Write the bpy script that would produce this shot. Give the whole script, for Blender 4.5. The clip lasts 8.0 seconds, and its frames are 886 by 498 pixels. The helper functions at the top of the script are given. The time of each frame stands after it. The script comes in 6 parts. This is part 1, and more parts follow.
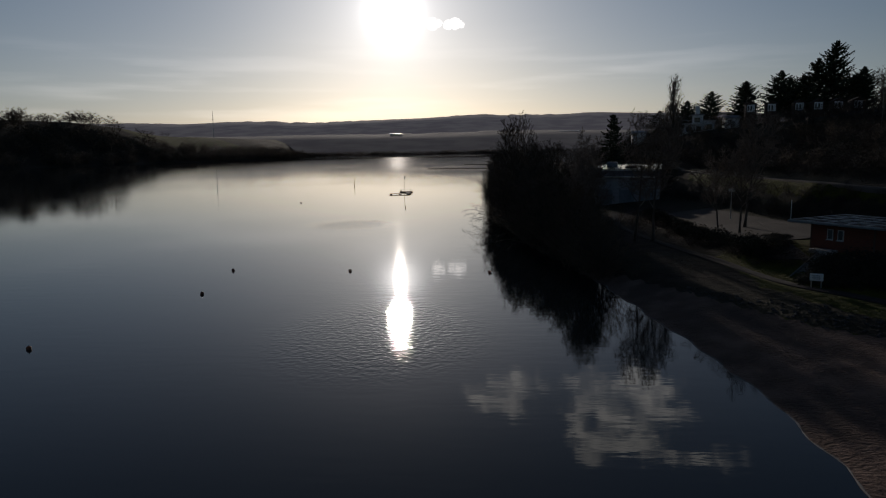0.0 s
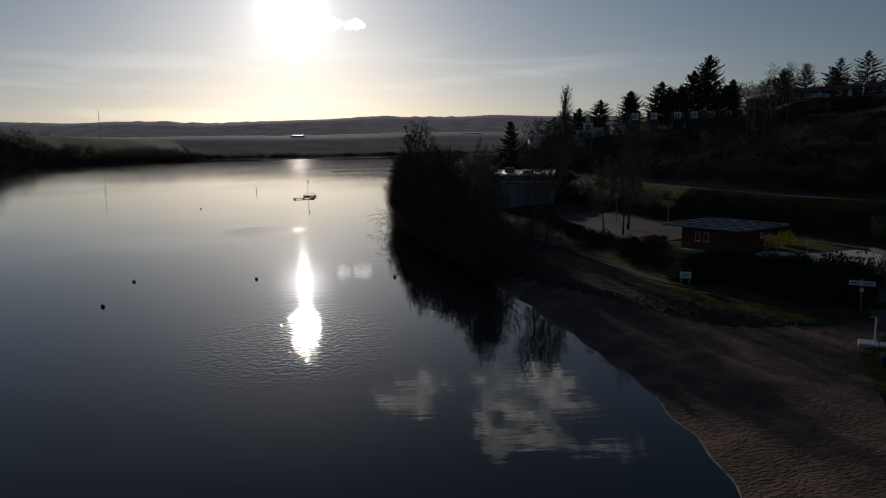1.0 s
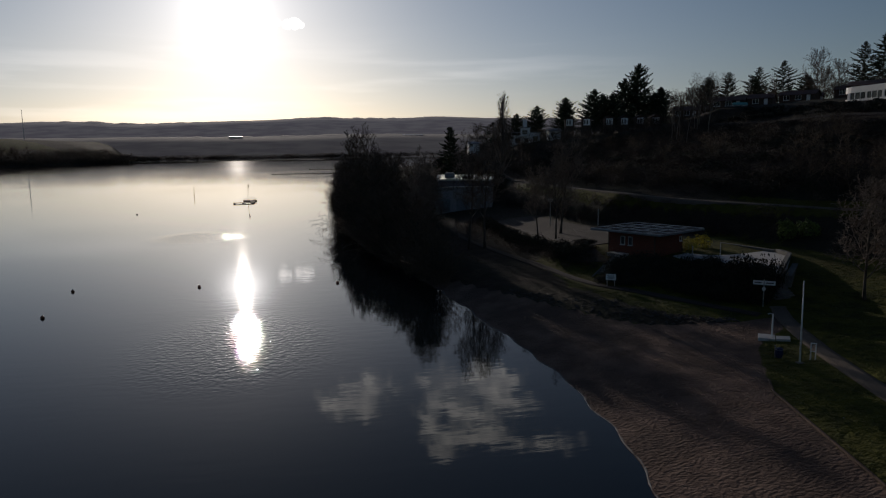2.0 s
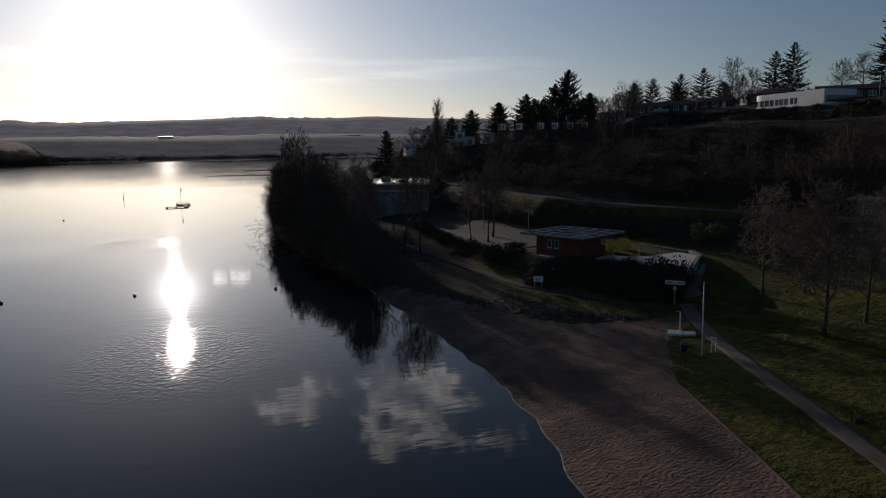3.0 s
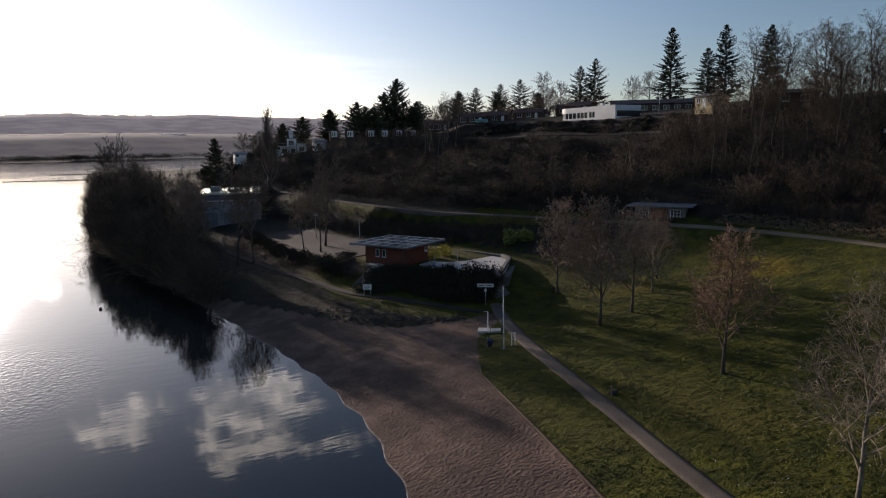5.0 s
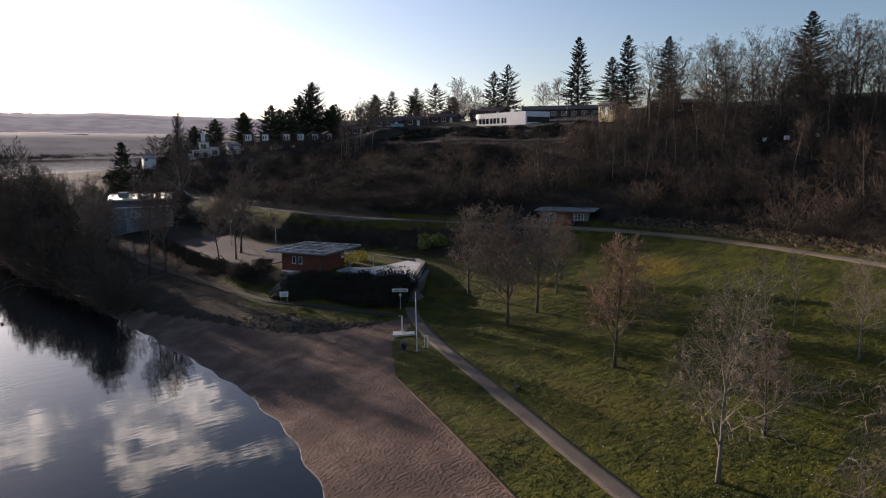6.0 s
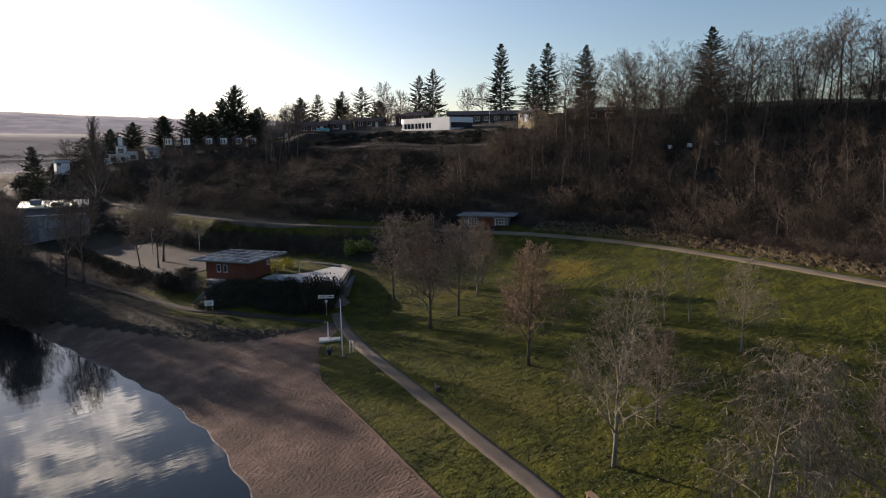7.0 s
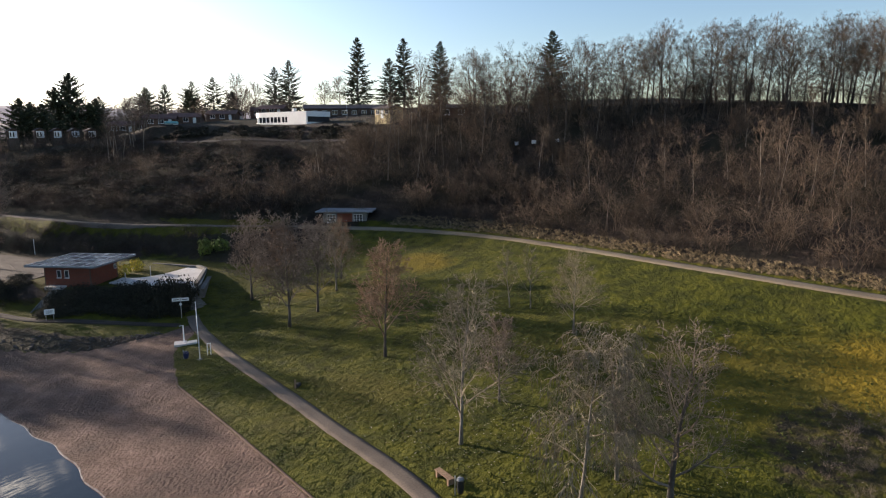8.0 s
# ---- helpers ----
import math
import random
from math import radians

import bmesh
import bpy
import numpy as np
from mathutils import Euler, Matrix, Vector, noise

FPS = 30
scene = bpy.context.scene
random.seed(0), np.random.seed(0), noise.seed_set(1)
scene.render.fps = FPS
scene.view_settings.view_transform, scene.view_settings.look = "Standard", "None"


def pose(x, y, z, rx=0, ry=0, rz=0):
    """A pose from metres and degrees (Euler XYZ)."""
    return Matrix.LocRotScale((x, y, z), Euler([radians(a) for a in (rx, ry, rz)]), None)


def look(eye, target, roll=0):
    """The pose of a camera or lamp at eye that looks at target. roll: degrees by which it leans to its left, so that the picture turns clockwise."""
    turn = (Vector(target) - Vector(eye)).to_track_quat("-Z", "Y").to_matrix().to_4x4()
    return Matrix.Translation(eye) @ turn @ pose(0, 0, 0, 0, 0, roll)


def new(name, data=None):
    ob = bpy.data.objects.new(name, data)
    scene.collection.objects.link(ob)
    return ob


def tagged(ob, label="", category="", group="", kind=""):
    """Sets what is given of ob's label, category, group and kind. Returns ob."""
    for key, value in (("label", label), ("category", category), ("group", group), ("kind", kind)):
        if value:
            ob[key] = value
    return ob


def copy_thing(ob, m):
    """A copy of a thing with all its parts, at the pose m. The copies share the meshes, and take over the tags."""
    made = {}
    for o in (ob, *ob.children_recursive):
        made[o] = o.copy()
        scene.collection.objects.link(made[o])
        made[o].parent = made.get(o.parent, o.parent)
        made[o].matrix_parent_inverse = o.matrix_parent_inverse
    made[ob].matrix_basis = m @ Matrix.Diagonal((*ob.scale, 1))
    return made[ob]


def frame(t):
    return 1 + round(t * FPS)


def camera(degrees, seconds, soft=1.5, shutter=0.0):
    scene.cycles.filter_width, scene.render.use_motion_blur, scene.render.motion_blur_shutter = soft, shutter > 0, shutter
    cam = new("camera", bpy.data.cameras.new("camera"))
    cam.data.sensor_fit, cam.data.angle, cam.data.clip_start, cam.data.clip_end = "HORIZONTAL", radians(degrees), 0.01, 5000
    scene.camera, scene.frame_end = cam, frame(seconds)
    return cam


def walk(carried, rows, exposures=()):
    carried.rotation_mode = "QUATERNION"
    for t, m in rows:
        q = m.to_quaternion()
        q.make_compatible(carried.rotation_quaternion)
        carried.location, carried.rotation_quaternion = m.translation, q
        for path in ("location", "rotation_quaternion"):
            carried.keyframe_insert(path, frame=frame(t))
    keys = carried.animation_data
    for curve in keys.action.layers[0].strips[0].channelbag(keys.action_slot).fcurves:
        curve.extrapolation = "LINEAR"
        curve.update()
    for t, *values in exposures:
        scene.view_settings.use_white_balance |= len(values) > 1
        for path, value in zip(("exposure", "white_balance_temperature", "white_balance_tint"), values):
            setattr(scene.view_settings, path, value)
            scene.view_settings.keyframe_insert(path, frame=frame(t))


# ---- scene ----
cam = camera(67.4, 8.0, soft=1.15)
PATH = [
    (0, (1.88, 12.01, 14.89), (0.905, 31.770, 11.945), -0.96),
    (0.5, (1.91, 10.41, 15.38), (2.416, 30.182, 12.434), -0.82),
    (1, (1.93, 8.82, 15.88), (3.795, 28.518, 12.934), -0.85),
    (2.5, (1.82, 4.22, 17.45), (6.152, 23.519, 14.506), -0.83),
    (3, (1.72, 2.72, 17.99), (7.060, 21.768, 15.025), -0.85),
    (3.5, (1.57, 1.25, 18.53), (7.963, 19.968, 15.557), -0.89),
    (4, (1.36, -0.19, 19.09), (8.671, 18.182, 16.096), -0.89),
    (4.5, (1.11, -1.62, 19.65), (9.666, 16.201, 16.628), -0.87),
    (6, (-0.06, -5.78, 21.34), (11.701, 10.104, 18.272), -0.70),
    (6.5, (-0.59, -7.13, 21.91), (12.003, 8.100, 18.836), -0.68),
    (7, (-1.22, -8.46, 22.47), (12.168, 6.084, 19.396), -0.64),
    (7.5, (-1.93, -9.77, 23.04), (12.552, 3.679, 19.930), -0.53),
    (8, (-2.73, -11.06, 23.60), (13.304, 0.406, 20.214), -0.44),
]
EXPOSURES = [(0, -1.75, 6000, 14), (1, -1.7, 6000, 14), (2.5, -1.35, 6000, 15), (3.5, -0.9, 6000, 16), (4.5, -0.36, 6200, 17), (6, 0.54, 6500, 24), (6.5, 0.52, 6550, 22), (7, 0.7, 6600, 20), (7.5, 0.98, 6600, 19), (8, 1.28, 6600, 18)]
walk(cam, [(t, look(eye, target, roll)) for t, eye, target, roll in PATH], EXPOSURES)

# ---- light: a low winter sun over the lake and a clear sky ----
SUN_AZ, SUN_EL = radians(-6.6), radians(11.2)
SUN_WAY = Vector((math.sin(SUN_AZ) * math.cos(SUN_EL), math.cos(SUN_AZ) * math.cos(SUN_EL), math.sin(SUN_EL)))
sun = new("sun", bpy.data.lights.new("sun", "SUN"))
sun.data.energy, sun.data.angle, sun.data.color = 4.6, radians(0.53), (1.0, 0.86, 0.68)
sun.matrix_world = look(SUN_WAY * 300, (0, 0, 0))


def sky_world():
    w = bpy.data.worlds.new("sky")
    scene.world = w
    w.use_nodes = True
    nt = w.node_tree
    nt.nodes.clear()
    N, L = nt.nodes.new, nt.links.new
    out, bg = N("ShaderNodeOutputWorld"), N("ShaderNodeBackground")
    sky = N("ShaderNodeTexSky")
    sky.sky_type, sky.sun_disc = "NISHITA", False
    sky.sun_elevation, sky.sun_rotation = SUN_EL, SUN_AZ
    sky.air_density, sky.dust_density, sky.ozone_density = 1.0, 0.5, 2.5
    bg.inputs["Strength"].default_value = 0.091
    co = N("ShaderNodeTexCoord")

    def math_node(op, a, b=None, clamp=False):
        n = N("ShaderNodeMath")
        n.operation, n.use_clamp = op, clamp
        for i, v in enumerate((a, b)):
            if v is None:
                continue
            if isinstance(v, (int, float)):
                n.inputs[i].default_value = v
            else:
                L(v, n.inputs[i])
        return n.outputs[0]

    def ramp(v, lo, hi):
        n = N("ShaderNodeMapRange")
        n.interpolation_type = "SMOOTHSTEP"
        L(v, n.inputs["Value"])
        n.inputs["From Min"].default_value, n.inputs["From Max"].default_value = lo, hi
        return n.outputs[0]

    def away(az, el):
        """1 - cosine of the angle to a direction."""
        n = N("ShaderNodeVectorMath")
        n.operation = "DOT_PRODUCT"
        L(co.outputs["Generated"], n.inputs[0])
        a, e = radians(az), radians(el)
        n.inputs[1].default_value = (math.sin(a) * math.cos(e), math.cos(a) * math.cos(e), math.sin(e))
        return n.outputs["Value"]

    def near(az, el, inner, outer):
        return ramp(away(az, el), math.cos(radians(outer)), math.cos(radians(inner)))

    # the glare of haze round the sun
    d = away(math.degrees(SUN_AZ), math.degrees(SUN_EL))
    glow = math_node("ADD", math_node("MULTIPLY", math_node("POWER", math_node("MAXIMUM", d, 0.0), 2600.0), 12.0),
                     math_node("MULTIPLY", math_node("POWER", math_node("MAXIMUM", d, 0.0), 70.0), 1.3))
    wide = math_node("MULTIPLY", math_node("POWER", math_node("MAXIMUM", d, 0.0), 4.5), 0.92)
    glow = math_node("ADD", glow, math_node("MULTIPLY", math_node("POWER", math_node("MAXIMUM", d, 0.0), 450.0), 2.0))
    sep = N("ShaderNodeSeparateXYZ")
    L(co.outputs["Generated"], sep.inputs[0])
    wide = math_node("MULTIPLY", wide, math_node("ADD", math_node("MULTIPLY", ramp(sep.outputs["Z"], 0.5, 0.16), 0.7), 0.3))
    # thin cirrus in flat streaks over the horizon, a few cumulus puffs higher up
    mp = N("ShaderNodeMapping")
    mp.inputs["Scale"].default_value = (2.2, 2.2, 26.0)
    L(co.outputs["Generated"], mp.inputs["Vector"])
    streak = N("ShaderNodeTexNoise")
    streak.inputs["Scale"].default_value, streak.inputs["Detail"].default_value = 1.6, 6.0
    L(mp.outputs[0], streak.inputs["Vector"])
    low = math_node("MULTIPLY", ramp(sep.outputs["Z"], 0.19, 0.07), ramp(sep.outputs["Z"], 0.0, 0.045))
    cirrus = math_node("MULTIPLY", math_node("MULTIPLY", ramp(streak.outputs[0], 0.46, 0.70), low), math_node("MULTIPLY", ramp(d, 0.80, 0.95), 1.1))
    def cloud_noise(across, up, detail):
        mp, n = N("ShaderNodeMapping"), N("ShaderNodeTexNoise")
        mp.inputs["Scale"].default_value = (across, across, up)
        L(co.outputs["Generated"], mp.inputs["Vector"])
        n.inputs["Scale"].default_value, n.inputs["Detail"].default_value, n.inputs["Roughness"].default_value = 1.0, detail, 0.62
        L(mp.outputs[0], n.inputs["Vector"])
        return n.outputs[0]

    # The clouds' outlines are pulled out of round before they are torn at the edges
    bend, pulled = N("ShaderNodeTexNoise"), N("ShaderNodeVectorMath")
    bend.inputs["Scale"].default_value, bend.inputs["Detail"].default_value = 22.0, 3.0
    L(co.outputs["Generated"], bend.inputs["Vector"])
    pulled.operation = "MULTIPLY_ADD"
    L(bend.outputs["Color"], pulled.inputs[0])
    pulled.inputs[1].default_value = (0.14, 0.14, 0.07)
    shifted = N("ShaderNodeVectorMath")
    shifted.operation = "SUBTRACT"
    L(co.outputs["Generated"], shifted.inputs[0])
    shifted.inputs[1].default_value = (0.07, 0.07, 0.035)
    L(shifted.outputs[0], pulled.inputs[2])

    def lump(az, el, wide, tall):
        n, q = N("ShaderNodeVectorMath"), N("ShaderNodeVectorMath")
        n.operation, q.operation = "SUBTRACT", "MULTIPLY"
        L(pulled.outputs[0], n.inputs[0])
        a, e = radians(az), radians(el)
        n.inputs[1].default_value = (math.sin(a) * math.cos(e), math.cos(a) * math.cos(e), math.sin(e))
        L(n.outputs[0], q.inputs[0])
        q.inputs[1].default_value = (1 / radians(wide), 1 / radians(wide), 1 / radians(tall))
        length = N("ShaderNodeVectorMath")
        length.operation = "LENGTH"
        L(q.outputs[0], length.inputs[0])
        return ramp(length.outputs["Value"], 1.0, 0.0)

    lumps = math_node("MULTIPLY", lump(3.2, 20.9, 4.6, 2.3), 0.8)
    for az, el, across, tall, dense in ((9.8, 19.9, 4.4, 2.1, 1.0), (14.0, 19.7, 4.8, 2.0, 1.0), (11.2, 21.8, 4.2, 2.2, 0.9), (15.5, 21.7, 4.0, 1.8, 0.6), (10.8, 24.2, 3.8, 1.7, 1.0), (14.6, 24.3, 4.4, 1.5, 0.75), (19.5, 24.3, 4.2, 1.1, 0.36), (18.2, 21.2, 2.8, 1.3, 0.32)):
        lumps = math_node("MAXIMUM", lumps, math_node("MULTIPLY", lump(az, el, across, tall), dense))
    torn = math_node("MULTIPLY", math_node("MULTIPLY", math_node("SUBTRACT", cloud_noise(30.0, 80.0, 9.0), 0.5), 2.4), math_node("MULTIPLY", lumps, 3.0, True))
    folds = ramp(cloud_noise(16.0, 45.0, 9.0), 0.40, 0.60)
    cumulus = math_node("MULTIPLY", ramp(math_node("ADD", math_node("MULTIPLY", lumps, 1.25), torn), 0.05, 0.62), math_node("ADD", math_node("MULTIPLY", folds, 0.82), 0.18))
    wisps = near(-3.4, 10.25, 0.1, 0.75)
    for az, el, r in ((-2.9, 10.3, 0.5), (-2.1, 10.15, 0.6), (-1.5, 10.25, 0.7), (-1.0, 10.2, 0.45)):
        wisps = math_node("MAXIMUM", wisps, near(az, el, 0.05, r))
    mp3 = N("ShaderNodeMapping")
    mp3.inputs["Scale"].default_value = (60.0, 60.0, 150.0)
    L(co.outputs["Generated"], mp3.inputs["Vector"])
    shred = N("ShaderNodeTexNoise")
    shred.inputs["Scale"].default_value, shred.inputs["Detail"].default_value = 1.5, 6.0
    L(mp3.outputs[0], shred.inputs["Vector"])
    wisps = ramp(math_node("MULTIPLY", wisps, shred.outputs[0]), 0.22, 0.5)

    def add(base, fac, colour):
        n = N("ShaderNodeMix")
        n.data_type, n.blend_type = "RGBA", "ADD"
        L(base, n.inputs["A"])
        n.inputs["B"].default_value = (*colour, 1)
        L(fac, n.inputs["Factor"])
        n.clamp_factor = False
        return n.outputs["Result"]

    col = add(sky.outputs[0], glow, (6.0, 5.6, 5.0))
    col = add(col, wide, (5.0, 5.2, 5.4))
    col = add(col, math_node("MULTIPLY", wide, ramp(sep.outputs["Z"], 0.2, 0.01)), (5.2, 4.3, 3.8))
    col = add(col, cirrus, (4.2, 3.7, 3.2))
    col = add(col, cumulus, (24.0, 21.5, 16.5))
    col = add(col, wisps, (34.0, 31.0, 27.0))
    L(col, bg.inputs["Color"])
    L(bg.outputs[0], out.inputs[0])


sky_world()


# ---- materials ----
def material(name, a, b, scale=1.0, rough=0.85, bump=0.0, bump_scale=None, metal=0.0, detail=6.0, fine=None, island=0.0, spec=0.3, transmit=0.0):
    """Two colours mixed by coarse and fine noise in metres, with relief; island: how far each piece differs in value."""
    m = bpy.data.materials.new(name)
    m.use_nodes = True
    nt = m.node_tree
    N, L = nt.nodes.new, nt.links.new
    p = nt.nodes["Principled BSDF"]
    co = N("ShaderNodeNewGeometry")
    n1, n2 = N("ShaderNodeTexNoise"), N("ShaderNodeTexNoise")
    for n, s in ((n1, scale), (n2, fine or scale * 9)):
        n.inputs["Scale"].default_value, n.inputs["Detail"].default_value = s, detail
        L(co.outputs["Position"], n.inputs["Vector"])
    mix = N("ShaderNodeMath")
    mix.operation = "MULTIPLY_ADD"
    L(n2.outputs[0], mix.inputs[0])
    mix.inputs[1].default_value = 0.5
    half = N("ShaderNodeMath")
    half.operation = "MULTIPLY"
    L(n1.outputs[0], half.inputs[0])
    half.inputs[1].default_value = 0.5
    L(half.outputs[0], mix.inputs[2])
    r = N("ShaderNodeMapRange")
    L(mix.outputs[0], r.inputs["Value"])
    r.inputs["From Min"].default_value, r.inputs["From Max"].default_value = 0.36, 0.64
    c = N("ShaderNodeMix")
    c.data_type = "RGBA"
    c.inputs["A"].default_value, c.inputs["B"].default_value = (*a, 1), (*b, 1)
    L(r.outputs[0], c.inputs["Factor"])
    col = c.outputs["Result"]
    if island:
        v = N("ShaderNodeHueSaturation")
        k = N("ShaderNodeMapRange")
        L(co.outputs["Random Per Island"], k.inputs["Value"])
        k.inputs["To Min"].default_value, k.inputs["To Max"].default_value = 1 - island, 1 + island
        L(k.outputs[0], v.inputs["Value"])
        L(col, v.inputs["Color"])
        col = v.outputs[0]
    L(col, p.inputs["Base Color"])
    p.inputs["Roughness"].default_value, p.inputs["Metallic"].default_value = rough, metal
    p.inputs["Specular IOR Level"].default_value = spec
    p.inputs["Transmission Weight"].default_value = transmit
    if bump:
        bp = N("ShaderNodeBump")
        nb = N("ShaderNodeTexNoise")
        nb.inputs["Scale"].default_value, nb.inputs["Detail"].default_value = bump_scale or scale * 9, 5.0
        L(co.outputs["Position"], nb.inputs["Vector"])
        L(nb.outputs[0], bp.inputs["Height"])
        bp.inputs["Strength"].default_value, bp.inputs["Distance"].default_value = min(1.0, bump), 0.05 * max(1.0, bump)
        L(bp.outputs[0], p.inputs["Normal"])
    return m


GRASS = material("grass_blades", (0.028, 0.043, 0.005), (0.09, 0.102, 0.016), 0.4, 0.85, island=0.45)
BARK = material("bark", (0.055, 0.045, 0.036), (0.13, 0.105, 0.085), 1.2, 0.9, 0.5, 14)
BARK_PALE = material("pale_bark", (0.10, 0.086, 0.070), (0.25, 0.22, 0.18), 1.5, 0.8, 0.4, 12)
TWIG = material("twigs", (0.10, 0.076, 0.06), (0.21, 0.16, 0.12), 0.5, 0.85, island=0.35)
TWIG_PALE = material("pale_twigs", (0.13, 0.104, 0.073), (0.27, 0.22, 0.155), 0.5, 0.8, island=0.35)
TWIG_RED = material("russet_twigs", (0.135, 0.086, 0.056), (0.25, 0.155, 0.095), 0.5, 0.85, island=0.35)
# SCRUB in darker tones; the slope's shade is put into this colour
SCRUB_DARK = material("shade_darkened_scrub", (0.022, 0.016, 0.012), (0.058, 0.042, 0.031), 0.08, 0.9, island=0.4, fine=0.4)
SCRUB = material("scrub_twigs", (0.048, 0.035, 0.023), (0.142, 0.101, 0.068), 0.06, 0.9, island=0.4, fine=0.4)
NEEDLE = material("needles", (0.022, 0.032, 0.016), (0.065, 0.072, 0.035), 0.5, 0.75, island=0.4)
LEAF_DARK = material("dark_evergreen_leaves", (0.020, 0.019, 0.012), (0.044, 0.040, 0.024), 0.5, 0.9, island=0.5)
LEAF_GREEN = material("bright_green_leaves", (0.07, 0.10, 0.015), (0.16, 0.19, 0.035), 0.5, 0.7, island=0.4)
LEAF_YELLOW = material("yellow_leaves", (0.32, 0.27, 0.02), (0.55, 0.48, 0.05), 0.8, 0.7, island=0.4)
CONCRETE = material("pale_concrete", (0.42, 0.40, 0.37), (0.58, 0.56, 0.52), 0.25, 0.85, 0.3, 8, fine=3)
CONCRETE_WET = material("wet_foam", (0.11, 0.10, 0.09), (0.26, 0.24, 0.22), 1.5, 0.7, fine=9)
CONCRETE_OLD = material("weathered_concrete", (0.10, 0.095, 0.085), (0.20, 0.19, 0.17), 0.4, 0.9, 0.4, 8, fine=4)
GRAVEL = material("trodden_gravel", (0.085, 0.067, 0.052), (0.16, 0.128, 0.10), 0.35, 0.95, 0.7, 18, fine=9)
ASPHALT = material("pale_lane_surface", (0.135, 0.105, 0.07), (0.235, 0.19, 0.13), 0.2, 0.95, 0.5, 15, fine=6)
STONE = material("rock", (0.026, 0.023, 0.021), (0.075, 0.066, 0.058), 0.8, 0.9, 0.8, 6, island=0.3)
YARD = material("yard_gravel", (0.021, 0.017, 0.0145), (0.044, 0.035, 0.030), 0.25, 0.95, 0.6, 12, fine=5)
GREY_WALL = material("grey_render", (0.13, 0.13, 0.13), (0.24, 0.235, 0.225), 0.3, 0.85, 0.2, 8)
BOAT_WALL = material("stained_pale_render", (0.24, 0.24, 0.25), (0.38, 0.38, 0.38), 0.3, 0.85, 0.2, 8)
CLADDING = material("red_timber_cladding", (0.15, 0.042, 0.024), (0.23, 0.066, 0.037), 0.6, 0.75, 0.2, 20)
WHITE = material("white_paint", (0.70, 0.69, 0.66), (0.84, 0.83, 0.80), 0.4, 0.55, 0.1, 10)
WHITE_OLD = material("grey_white_render", (0.50, 0.49, 0.46), (0.70, 0.68, 0.64), 0.3, 0.8, 0.2, 10)
CREAM = material("cream_render", (0.50, 0.40, 0.22), (0.64, 0.52, 0.30), 0.3, 0.85, 0.2, 10)
METAL = material("galvanised_steel", (0.34, 0.35, 0.36), (0.52, 0.53, 0.54), 2.0, 0.4, metal=0.9)
PANEL = material("solar_panel", (0.012, 0.016, 0.03), (0.03, 0.035, 0.055), 0.4, 0.15, spec=0.5)
SHEET = material("roof_sheet", (0.78, 0.70, 0.52), (0.94, 0.88, 0.70), 0.5, 0.36, 0.1, 4, metal=1.0)
ROOF_DARK = material("dark_roofing", (0.045, 0.036, 0.034), (0.11, 0.085, 0.078), 0.5, 0.8, 0.4, 8)
ROOF_GREY = material("grey_roofing", (0.14, 0.15, 0.16), (0.26, 0.27, 0.28), 0.3, 0.7, 0.2, 8)
BROWN = material("brown_boarding", (0.07, 0.045, 0.032), (0.14, 0.09, 0.065), 0.5, 0.8, 0.3, 10)
GLASS = material("window_glass", (0.02, 0.025, 0.03), (0.035, 0.04, 0.045), 0.3, 0.06, spec=0.6)
BLACK = material("black_plastic", (0.012, 0.012, 0.013), (0.03, 0.03, 0.03), 3.0, 0.45)
BLUE = material("blue_plastic", (0.01, 0.017, 0.055), (0.018, 0.03, 0.09), 2.0, 0.5)
TEAL = material("teal_sheet", (0.10, 0.30, 0.30), (0.18, 0.42, 0.40), 1.0, 0.5)
WOOD = material("weathered_wood", (0.16, 0.10, 0.06), (0.30, 0.20, 0.13), 1.5, 0.85, 0.4, 20)
ORANGE = material("buoy_plastic", (0.16, 0.05, 0.02), (0.3, 0.09, 0.04), 2.0, 0.5)


